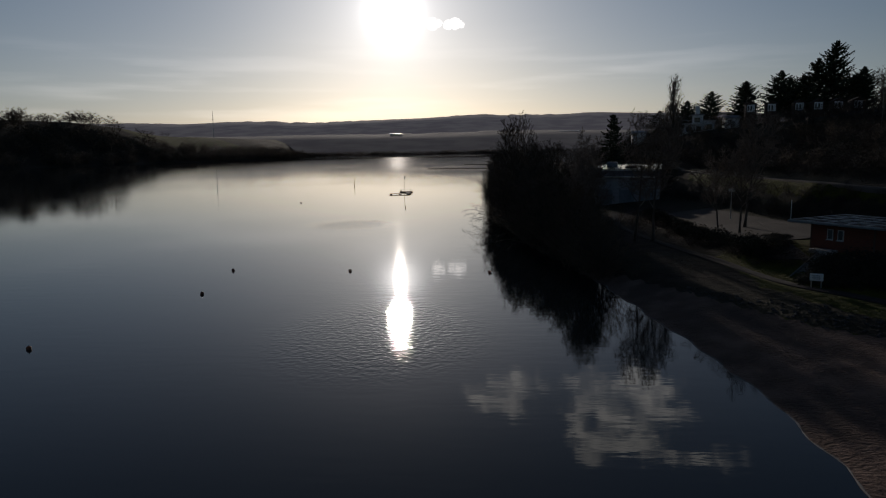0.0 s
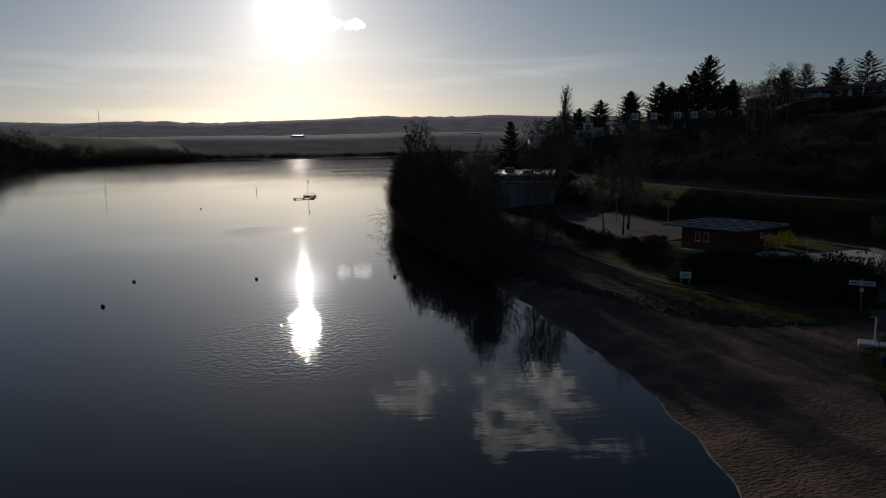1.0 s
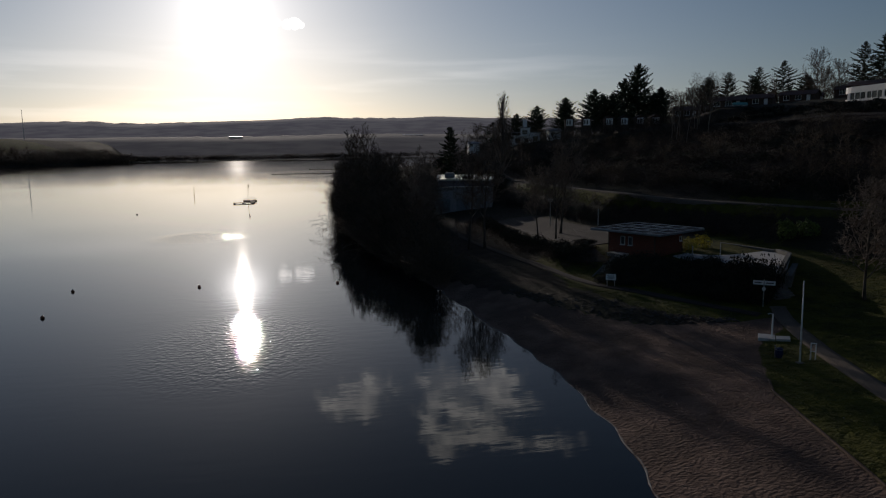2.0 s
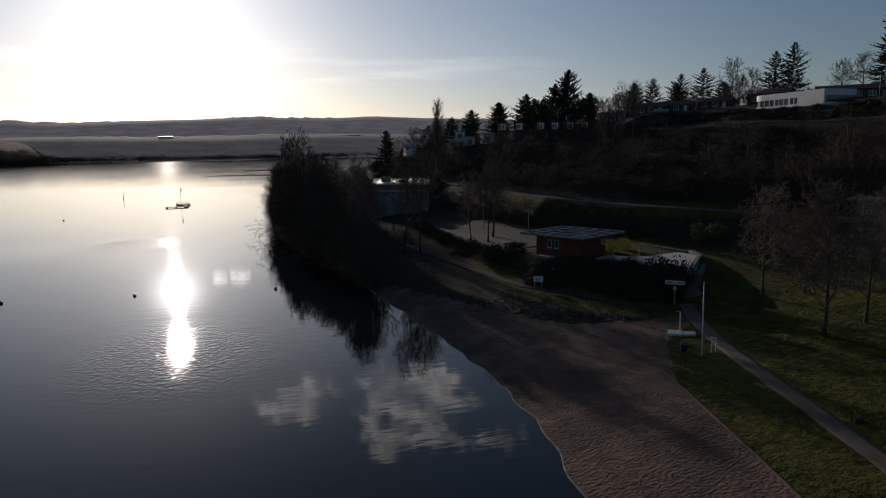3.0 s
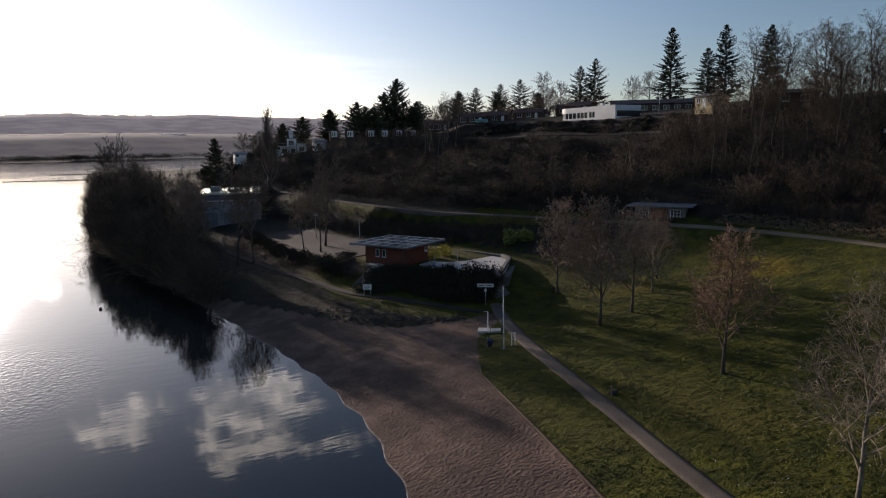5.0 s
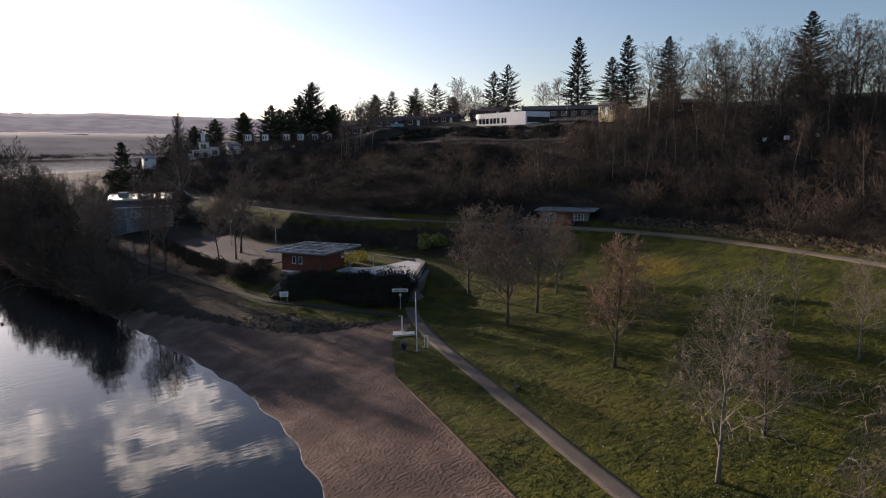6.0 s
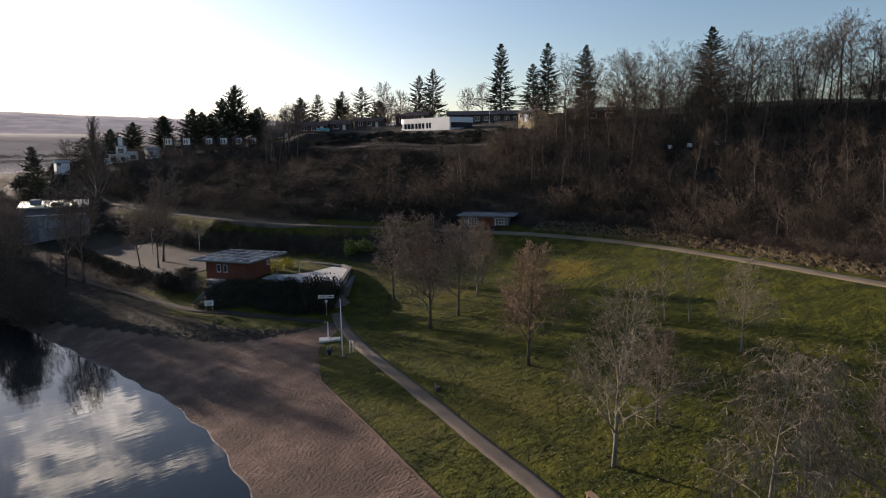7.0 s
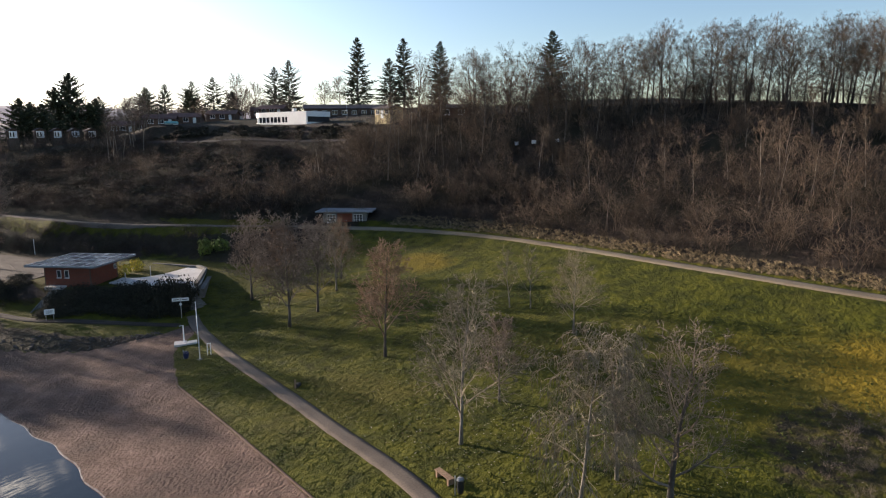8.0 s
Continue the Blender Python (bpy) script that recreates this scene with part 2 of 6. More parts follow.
def water_material():
    m = bpy.data.materials.new("lake_water")
    m.use_nodes = True
    nt = m.node_tree
    N, L = nt.nodes.new, nt.links.new
    p = nt.nodes["Principled BSDF"]
    p.inputs["Base Color"].default_value = (0.006, 0.010, 0.013, 1)
    p.inputs["Roughness"].default_value, p.inputs["IOR"].default_value = 0.032, 1.33
    g = N("ShaderNodeNewGeometry")
    # calm and ruffled patches of the surface
    patch = N("ShaderNodeTexNoise")
    patch.inputs["Scale"].default_value, patch.inputs["Detail"].default_value = 0.012, 3.0
    L(g.outputs["Position"], patch.inputs["Vector"])
    pr = N("ShaderNodeMapRange")
    L(patch.outputs[0], pr.inputs["Value"])
    pr.inputs["From Min"].default_value, pr.inputs["From Max"].default_value = 0.40, 0.66
    pr.inputs["To Min"].default_value, pr.inputs["To Max"].default_value = 0.35, 1.0
    heights = []
    for scale, squash, amp in ((0.22, 3.5, 0.62), (0.5, 3.4, 0.40), (2.6, 1.5, 0.055)):
        mp, n, k = N("ShaderNodeMapping"), N("ShaderNodeTexNoise"), N("ShaderNodeMath")
        mp.inputs["Scale"].default_value = (1.0, squash, 1.0)
        mp.inputs["Rotation"].default_value = (0, 0, radians(-8))
        L(g.outputs["Position"], mp.inputs["Vector"])
        n.inputs["Scale"].default_value, n.inputs["Detail"].default_value = scale, 2.0
        L(mp.outputs[0], n.inputs["Vector"])
        k.operation = "MULTIPLY"
        L(n.outputs[0], k.inputs[0])
        k.inputs[1].default_value = amp
        heights.append(k.outputs[0])
    total = heights[0]
    for h in heights[1:]:
        a = N("ShaderNodeMath")
        L(total, a.inputs[0]), L(h, a.inputs[1])
        total = a.outputs[0]
    # two patches ruffled by a light breeze
    chop = N("ShaderNodeTexNoise")
    chop.inputs["Scale"].default_value, chop.inputs["Detail"].default_value = 2.0, 2.0
    L(g.outputs["Position"], chop.inputs["Vector"])
    ruffled = []
    for x, y, rx, ry, height in ((-6.0, 65.0, 11.0, 14.0, 2.1), (-23.0, 147.0, 11.0, 12.0, 2.6)):
        off, far_off, breeze, up = N("ShaderNodeVectorMath"), N("ShaderNodeVectorMath"), N("ShaderNodeMapRange"), N("ShaderNodeMath")
        off.operation, far_off.operation, up.operation = "MULTIPLY_ADD", "LENGTH", "MULTIPLY"
        L(g.outputs["Position"], off.inputs[0])
        off.inputs[1].default_value, off.inputs[2].default_value = (1 / rx, 1 / ry, 0), (-x / rx, -y / ry, 0)
        L(off.outputs[0], far_off.inputs[0])
        L(far_off.outputs["Value"], breeze.inputs["Value"])
        for k, v in (("From Min", 1.0), ("From Max", 0.55), ("To Min", 0.0), ("To Max", height)):
            breeze.inputs[k].default_value = v
        L(chop.outputs[0], up.inputs[0]), L(breeze.outputs[0], up.inputs[1])
        ruffled.append(up.outputs[0])
    # the open lake further out is rougher than the sheltered bay
    sep = N("ShaderNodeSeparateXYZ")
    L(g.outputs["Position"], sep.inputs[0])
    outer, rough_by = N("ShaderNodeMapRange"), N("ShaderNodeMath")
    L(sep.outputs["Y"], outer.inputs["Value"])
    for k, x in (("From Min", 250.0), ("From Max", 700.0), ("To Min", 0.0), ("To Max", 1.0)):
        outer.inputs[k].default_value = x
    lee, open_water, plus = N("ShaderNodeMapRange"), N("ShaderNodeMath"), N("ShaderNodeMath")
    L(sep.outputs["X"], lee.inputs["Value"])
    for k, x in (("From Min", -430.0), ("From Max", -230.0), ("To Min", 0.12), ("To Max", 1.0)):
        lee.inputs[k].default_value = x
    open_water.operation = "MULTIPLY"
    L(outer.outputs[0], open_water.inputs[0]), L(lee.outputs[0], open_water.inputs[1])
    L(open_water.outputs[0], plus.inputs[0])
    plus.inputs[1].default_value = 1.0
    rough_by.operation = "MULTIPLY"
    L(pr.outputs[0], rough_by.inputs[0]), L(plus.outputs[0], rough_by.inputs[1])
    gloss = N("ShaderNodeMapRange")
    L(open_water.outputs[0], gloss.inputs["Value"])
    for k, x in (("From Min", 0.0), ("From Max", 1.0), ("To Min", 0.03), ("To Max", 0.06)):
        gloss.inputs[k].default_value = x
    L(gloss.outputs[0], p.inputs["Roughness"])
    scaled = N("ShaderNodeMath")
    scaled.operation = "MULTIPLY"
    L(total, scaled.inputs[0]), L(rough_by.outputs[0], scaled.inputs[1])
    height = scaled.outputs[0]
    for r in ruffled:
        a = N("ShaderNodeMath")
        L(height, a.inputs[0]), L(r, a.inputs[1])
        height = a.outputs[0]
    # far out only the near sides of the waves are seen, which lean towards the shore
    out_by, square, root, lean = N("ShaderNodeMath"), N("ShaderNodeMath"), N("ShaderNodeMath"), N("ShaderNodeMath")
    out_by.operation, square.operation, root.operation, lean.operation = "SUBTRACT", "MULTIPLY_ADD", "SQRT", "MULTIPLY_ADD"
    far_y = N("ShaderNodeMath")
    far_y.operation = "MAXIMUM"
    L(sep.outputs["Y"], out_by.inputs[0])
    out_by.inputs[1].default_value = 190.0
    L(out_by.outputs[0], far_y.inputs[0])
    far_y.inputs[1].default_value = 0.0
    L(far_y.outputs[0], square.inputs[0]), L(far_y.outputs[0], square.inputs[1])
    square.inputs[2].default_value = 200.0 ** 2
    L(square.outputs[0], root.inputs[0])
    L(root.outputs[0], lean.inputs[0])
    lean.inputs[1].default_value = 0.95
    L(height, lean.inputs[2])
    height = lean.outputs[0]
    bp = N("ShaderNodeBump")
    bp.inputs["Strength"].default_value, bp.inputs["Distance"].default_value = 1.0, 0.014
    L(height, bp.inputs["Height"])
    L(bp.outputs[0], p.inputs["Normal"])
    return m


def ground_material():
    """Lawn, bare woodland floor and coarse sand; the sand and wood shares are stored on the sheet."""
    m = bpy.data.materials.new("ground_cover")
    m.use_nodes = True
    nt = m.node_tree
    N, L = nt.nodes.new, nt.links.new
    p = nt.nodes["Principled BSDF"]
    p.inputs["Roughness"].default_value, p.inputs["Specular IOR Level"].default_value = 0.95, 0.15
    g = N("ShaderNodeNewGeometry")

    def noise_tex(scale, detail=5.0, squash=None):
        n = N("ShaderNodeTexNoise")
        n.inputs["Scale"].default_value, n.inputs["Detail"].default_value = scale, detail
        if squash:
            mp = N("ShaderNodeMapping")
            mp.inputs["Scale"].default_value, mp.inputs["Rotation"].default_value = squash, (0, 0, radians(25))
            L(g.outputs["Position"], mp.inputs["Vector"])
            L(mp.outputs[0], n.inputs["Vector"])
        else:
            L(g.outputs["Position"], n.inputs["Vector"])
        return n.outputs[0]

    def rng(v, a, b, lo=0.0, hi=1.0):
        n = N("ShaderNodeMapRange")
        L(v, n.inputs["Value"])
        for k, x in (("From Min", a), ("From Max", b), ("To Min", lo), ("To Max", hi)):
            n.inputs[k].default_value = x
        return n.outputs[0]

    def mix(f, a, b):
        n = N("ShaderNodeMix")
        n.data_type = "RGBA"
        L(f, n.inputs["Factor"])
        for k, v in (("A", a), ("B", b)):
            if isinstance(v, tuple):
                n.inputs[k].default_value = (*v, 1)
            else:
                L(v, n.inputs[k])
        return n.outputs["Result"]

    def op(kind, a, b):
        n = N("ShaderNodeMath")
        n.operation = kind
        for i, v in enumerate((a, b)):
            if isinstance(v, (int, float)):
                n.inputs[i].default_value = v
            else:
                L(v, n.inputs[i])
        return n.outputs[0]

    at_dry = N("ShaderNodeAttribute")
    at_dry.attribute_name = "dry"
    dry = at_dry.outputs["Fac"]
    big, mid, fine = noise_tex(0.06), noise_tex(0.5), noise_tex(5.0)
    lawn = mix(rng(mid, 0.35, 0.65), (0.026, 0.032, 0.002), (0.080, 0.080, 0.006))
    lawn = mix(rng(big, 0.48, 0.66), lawn, (0.074, 0.066, 0.009))
    lawn = mix(rng(fine, 0.58, 0.78), lawn, (0.068, 0.071, 0.020))
    lawn = mix(rng(op("MULTIPLY", dry, op("ADD", op("MULTIPLY", mid, 1.3), op("MULTIPLY", noise_tex(0.15), 1.0))), 0.25, 1.15), lawn, (0.17, 0.118, 0.010))
    floor = mix(rng(mid, 0.35, 0.65), (0.020, 0.015, 0.011), (0.048, 0.035, 0.025))
    floor = mix(rng(big, 0.42, 0.6), floor, (0.032, 0.028, 0.015))
    sand = mix(rng(mid, 0.35, 0.65), (0.105, 0.070, 0.054), (0.185, 0.124, 0.096))
    sand = mix(rng(noise_tex(0.16), 0.48, 0.62), sand, (0.090, 0.062, 0.050))
    names = {}
    for k in ("sand", "wood"):
        at = N("ShaderNodeAttribute")
        at.attribute_name = k
        names[k] = at.outputs["Fac"]
    wobble = rng(noise_tex(0.9), 0.3, 0.7, -0.22, 0.22)
    is_wood = rng(op("ADD", names["wood"], wobble), 0.35, 0.65)
    is_sand = rng(op("ADD", names["sand"], op("MULTIPLY", wobble, 0.4)), 0.44, 0.56)
    col = mix(is_sand, mix(is_wood, lawn, floor), sand)
    L(col, p.inputs["Base Color"])
    # relief: tufts in the grass, footprints and rake marks in the sand
    tufts = op("ADD", op("MULTIPLY", noise_tex(7.0, 3.0), 0.16), op("MULTIPLY", noise_tex(1.6, 5.0), 0.42))
    prints = op("ADD", op("MULTIPLY", noise_tex(3.4, 4.0, (1.0, 1.5, 1.0)), 0.42), op("MULTIPLY", noise_tex(0.8, 3.0), 0.2))
    hm = N("ShaderNodeMix")
    hm.data_type = "FLOAT"
    L(is_sand, hm.inputs["Factor"]), L(tufts, hm.inputs["A"]), L(prints, hm.inputs["B"])
    bp = N("ShaderNodeBump")
    bp.inputs["Strength"].default_value, bp.inputs["Distance"].default_value = 0.85, 1.0
    L(hm.outputs["Result"], bp.inputs["Height"])
    L(bp.outputs[0], p.inputs["Normal"])
    return m


WATER, GROUND = water_material(), ground_material()


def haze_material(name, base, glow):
    """Land seen through kilometres of bright winter air, its haze painted in as emission."""
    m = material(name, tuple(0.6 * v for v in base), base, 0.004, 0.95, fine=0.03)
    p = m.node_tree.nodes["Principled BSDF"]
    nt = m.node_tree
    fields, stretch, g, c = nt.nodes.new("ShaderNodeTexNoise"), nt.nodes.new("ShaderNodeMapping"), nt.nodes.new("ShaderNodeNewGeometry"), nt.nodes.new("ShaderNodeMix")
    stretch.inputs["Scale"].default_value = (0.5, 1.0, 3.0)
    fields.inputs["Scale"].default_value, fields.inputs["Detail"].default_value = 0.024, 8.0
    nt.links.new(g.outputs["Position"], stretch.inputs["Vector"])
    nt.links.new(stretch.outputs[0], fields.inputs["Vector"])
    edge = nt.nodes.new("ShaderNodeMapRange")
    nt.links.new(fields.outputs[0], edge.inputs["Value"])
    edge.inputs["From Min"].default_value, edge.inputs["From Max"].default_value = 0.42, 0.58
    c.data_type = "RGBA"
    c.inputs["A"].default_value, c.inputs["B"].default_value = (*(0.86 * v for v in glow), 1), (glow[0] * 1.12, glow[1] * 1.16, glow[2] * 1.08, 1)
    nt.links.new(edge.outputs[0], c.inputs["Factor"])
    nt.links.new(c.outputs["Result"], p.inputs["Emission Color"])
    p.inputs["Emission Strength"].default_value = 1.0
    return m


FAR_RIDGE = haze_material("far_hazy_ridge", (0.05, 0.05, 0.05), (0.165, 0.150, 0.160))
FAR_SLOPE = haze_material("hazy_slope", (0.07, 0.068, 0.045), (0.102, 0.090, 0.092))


# ---- shape of the land ----
# Cross-sections of the east bank from south to north: y, then x and height at the waterline, the sand's upper edge, the footpath,
# the middle of the lawn, the foot of the bank, the lane's two sides, half way up the hill, its crest, and the plateau behind.
SECTIONS = (
    (-60, (-25, 0, 0, 1.3, 8, 1.7, 40, 3.4, 56, 5.4, 66, 7.4, 69, 7.4, 108, 18, 150, 27, 240, 29)),
    (-10, (2, 0, 14, 1.3, 18.5, 1.6, 44, 3.4, 60, 5.4, 70, 7.9, 73.4, 7.9, 112, 16.5, 156, 28, 240, 31)),
    (5, (7, 0, 19.5, 1.3, 24.5, 1.6, 45, 3.4, 62, 5.5, 73.7, 8.0, 77, 8.0, 114, 16.5, 156, 29.5, 240, 32)),
    (18, (12.5, 0, 23.6, 1.3, 30.2, 1.6, 45, 3.1, 64, 5.5, 77.7, 8.0, 80.6, 8.0, 114, 16.5, 154, 30, 240, 33)),
    (30.5, (17.2, 0, 27, 1.3, 34.0, 1.6, 46, 2.6, 66, 5.2, 81, 8.0, 84, 8.0, 114, 17, 150, 30, 240, 34)),
    (42, (18.8, 0, 29.9, 1.3, 36.9, 1.6, 48, 2.5, 68, 4.9, 82.5, 8.0, 85.5, 8.0, 112, 17.5, 146, 30, 230, 34)),
    (50, (19.1, 0, 34.2, 1.3, 39.2, 1.6, 50, 2.5, 68, 4.5, 82.2, 8.0, 85.2, 8.1, 111, 18, 142, 29.6, 225, 34.5)),
    (57, (18.9, 0, 38.2, 1.45, 40.4, 1.65, 50, 2.4, 67, 4.3, 81, 8.1, 84.2, 8.2, 110, 18, 138, 29.4, 220, 35)),
    (64.5, (18, 0, 28.0, 1.3, 36.5, 1.75, 44, 2.2, 63, 4.1, 78, 8.1, 81.5, 8.3, 108, 18, 134, 28.6, 218, 35)),
    (72, (17, 0, 24.6, 1.3, 33.6, 1.8, 41, 4.0, 60, 4.2, 74, 8.2, 78, 8.4, 106, 18, 130, 28, 215, 35)),
    (88, (15.5, 0, 18.0, 1.1, 29.3, 1.8, 36, 4.1, 57, 4.5, 62.5, 8.6, 66, 8.8, 98, 17.5, 122, 26.8, 210, 35)),
    (111, (11, 0, 12.6, 1.1, 26.5, 1.9, 33, 3.0, 47, 4.7, 51, 9.2, 54, 9.4, 88, 17, 118, 26, 205, 34)),
    (145, (7.5, 0, 9.0, 1.1, 26.5, 2.2, 31, 3.0, 44, 4.6, 48, 9.2, 51, 9.4, 82, 17, 117, 26, 200, 34)),
    (165, (7.0, 0, 8.5, 1.1, 27, 2.4, 31, 3.0, 43, 5.0, 47, 9.2, 50, 9.5, 78, 16, 104, 26.6, 200, 34)),
    (190, (7.0, 0, 8.5, 1.1, 27, 3.0, 32, 4.5, 38, 8.0, 45, 12.0, 48, 13.2, 62, 18.0, 98, 22.2, 200, 34)),
    (220, (6.5, 0, 8.0, 1.1, 24, 3.5, 31, 5.5, 37, 9.0, 43, 13.0, 47, 14.5, 60, 18.4, 98, 22.2, 200, 28)),
    (300, (10, 0, 15, 1.2, 24, 3.0, 30, 4.0, 38, 6.0, 50, 9, 53, 9.3, 75, 14, 105, 17, 200, 20)),
    (420, (16, 0, 20, 1.0, 26, 1.5, 32, 2.0, 40, 3.0, 55, 5, 58, 5, 90, 8, 130, 10, 220, 12)),
    (560, (26, 0, 30, 0.8, 34, 1.0, 40, 1.2, 50, 1.5, 60, 2, 64, 2, 100, 3, 150, 4, 260, 8)),
    (680, (60, 0, 65, 0.8, 72, 1.0, 80, 1.2, 95, 1.5, 110, 2, 115, 2, 150, 3, 200, 4, 300, 8)),
    (1000, (330, 0, 340, 1.0, 350, 1.2, 360, 1.5, 380, 2, 400, 3, 405, 3, 450, 8, 520, 14, 700, 22)),
    (1600, (560, 0, 570, 1.0, 580, 1.5, 600, 3, 640, 5, 680, 7, 690, 7, 760, 14, 900, 26, 1200, 40)),
)
SEC_Y = np.array([r[0] for r in SECTIONS], float)
SEC = np.array([r[1] for r in SECTIONS], float)
# The west shore, from south to north, and the far one.
# The foot of the rocks between beach and mound.
ROCK_X = (14, 20, 21.5, 24.3, 26, 27.7, 30.1, 32.1, 35.4, 38.0, 42.0, 60)
ROCK_Y = (96, 80, 76.9, 70.0, 66.3, 63.0, 60.2, 59.0, 58.2, 57.4, 57.2, 57.0)
WEST_Y = np.array([-400, 300, 860, 1080, 1270, 1450, 1600, 1650], float)
WEST_X = np.array([-800, -700, -617, -560, -482, -440, -416, -400], float)
FAR_Y = 1620.0


def smoothstep(v, a, b):
    k = np.clip((v - a) / (b - a), 0, 1)
    return k * k * (3 - 2 * k)


def ripple(x, y, s, seed=0.0):
    """A cheap smooth unevenness between -1 and 1."""
    return (np.sin(x / s + 1.3 * np.sin(y / s * 0.7 + seed)) + np.sin(y / s * 1.1 + 1.7 * np.sin(x / s * 0.6 + seed * 2)) ) / 2


def shore_x(y):
    """The waterline of the east bank, with its small bights."""
    return np.interp(y, SEC_Y, SEC[:, 0]) + (0.12 * np.sin(y / 1.9) + 0.13 * np.sin(y / 0.83 + 1.0) + 0.12 * np.sin(y / 5.3)) * smoothstep(y, -30, 0)


def land(x, y):
    """Height of the ground, for arrays."""
    x, y = np.asarray(x, float), np.asarray(y, float)
    cols = [np.interp(y, SEC_Y, SEC[:, k]) for k in range(SEC.shape[1])]
    xs, zs = cols[0::2], cols[1::2]
    xs[0] = shore_x(y)
    z = np.where(x < xs[0], np.maximum(-4.0, (x - xs[0]) * 0.09), 0.0)
    for k in range(len(xs) - 1):
        u = np.clip((x - xs[k]) / np.maximum(xs[k + 1] - xs[k], 0.1), 0, 1)
        z = z + np.where(x >= xs[k], (zs[k + 1] - zs[k]) * u, 0)
    z = z + np.where(x > xs[3], 0.10 * ripple(x, y, 3.5), 0.0) * smoothstep(x, xs[3], xs[3] + 4) * (1 - 0.8 * smoothstep(x, xs[5] - 5, xs[5]) * (1 - smoothstep(x, xs[6], xs[6] + 4)))
    z = z + 0.9 * ripple(x, y, 9.0, 2.0) * smoothstep(x, xs[6] + 4, xs[7]) * (1 - smoothstep(x, xs[8] - 8, xs[8]))
    wx = np.interp(y, WEST_Y, WEST_X) + 5 * ripple(x * 0 + 3, y, 40.0)
    into = wx - x
    hill = 1.0 + 74 * smoothstep(into, 0, 190) * (1 - 0.3 * smoothstep(y, 1150, 1400))
    z = np.where(into > -45, np.maximum(z, np.where(into > 0, hill * smoothstep(into, -1, 6), into * 0.09)), z)
    fy = FAR_Y + 60 * ripple(x, y * 0, 260.0) - y
    back = 1.0 + 4 * smoothstep(-fy, 60, 700)
    z = np.where(fy < 0, np.maximum(z, back), np.where(fy < 60, np.maximum(z, -fy * 0.09), z))
    return z


def ground_z(x, y):
    return float(land(np.array([x]), np.array([y]))[0])


# ---- mesh building ----
class Shape:
    """Collects corners and faces for one mesh."""

    def __init__(self):
        self.v, self.f = [], []

    def add(self, verts, faces):
        n = len(self.v)
        self.v += [tuple(p) for p in verts]
        self.f += [tuple(i + n for i in q) for q in faces]
        return self

    def box(self, a, b, m=None, bevel=0.0):
        (x0, y0, z0), (x1, y1, z1) = a, b
        e = min(bevel, (x1 - x0) / 3, (y1 - y0) / 3, (z1 - z0) / 3)
        if e <= 0:
            pts = [Vector((x, y, z)) for z in (z0, z1) for y in (y0, y1) for x in (x0, x1)]
            faces = [(0, 2, 3, 1), (4, 5, 7, 6), (0, 1, 5, 4), (2, 6, 7, 3), (0, 4, 6, 2), (1, 3, 7, 5)]
        else:
            rings = [(z0, e), (z0 + e, 0), (z1 - e, 0), (z1, e)]
            pts, faces = [], []
            for z, i in rings:
                pts += [Vector(p) for p in ((x0 + i, y0 + i, z), (x1 - i, y0 + i, z), (x1 - i, y1 - i, z), (x0 + i, y1 - i, z))]
            faces = [(3, 2, 1, 0), (12, 13, 14, 15)]
            for r in range(3):
                faces += [(4 * r + k, 4 * r + (k + 1) % 4, 4 * r + 4 + (k + 1) % 4, 4 * r + 4 + k) for k in range(4)]
        return self.add([m @ p for p in pts] if m else pts, faces)

    def tube(self, pts, radii, sides=6, cap=True):
        n0 = len(self.v)
        pts = [Vector(p) for p in pts]
        for i, p in enumerate(pts):
            d = (pts[min(i + 1, len(pts) - 1)] - pts[max(i - 1, 0)]).normalized()
            a = d.orthogonal().normalized()
            b = d.cross(a)
            for k in range(sides):
                t = 2 * math.pi * k / sides
                self.v.append(tuple(p + radii[i] * (math.cos(t) * a + math.sin(t) * b)))
        for i in range(len(pts) - 1):
            for k in range(sides):
                q = n0 + i * sides
                self.f.append((q + k, q + (k + 1) % sides, q + sides + (k + 1) % sides, q + sides + k))
        if cap:
            self.f.append(tuple(n0 + k for k in reversed(range(sides))))
            self.f.append(tuple(n0 + (len(pts) - 1) * sides + k for k in range(sides)))
        return self

    def loft(self, rings, close=True):
        """Rings of equal count, joined and closed at both ends."""
        n0, c = len(self.v), len(rings[0])
        for r in rings:
            self.v += [tuple(p) for p in r]
        for i in range(len(rings) - 1):
            for k in range(c):
                q = n0 + i * c
                self.f.append((q + k, q + (k + 1) % c, q + c + (k + 1) % c, q + c + k))
        if close:
            self.f.append(tuple(n0 + k for k in reversed(range(c))))
            self.f.append(tuple(n0 + (len(rings) - 1) * c + k for k in range(c)))
        return self

    def prism(self, outline, z0, z1):
        return self.loft([[(x, y, z0) for x, y in outline], [(x, y, z1) for x, y in outline]])

    def spike(self, p, d, length, r):
        """A thin three-sided twig that ends in a point."""
        d = d.normalized()
        a = d.orthogonal().normalized() * r
        b = d.cross(a)
        self.add([p + a, p - 0.5 * a + 0.87 * b, p - 0.5 * a - 0.87 * b, p + d * length], [(0, 1, 3), (1, 2, 3), (2, 0, 3)])

    def mesh(self, name, mat, smooth=False):
        me = bpy.data.meshes.new(name)
        me.from_pydata(self.v, [], self.f)
        me.materials.append(mat)
        if smooth:
            me.shade_smooth()
        return me


def part(name, shape, mat, parent, label="", smooth=False):
    ob = new(name, shape.mesh(name, mat, smooth))
    ob.parent = parent
    return tagged(ob, label)


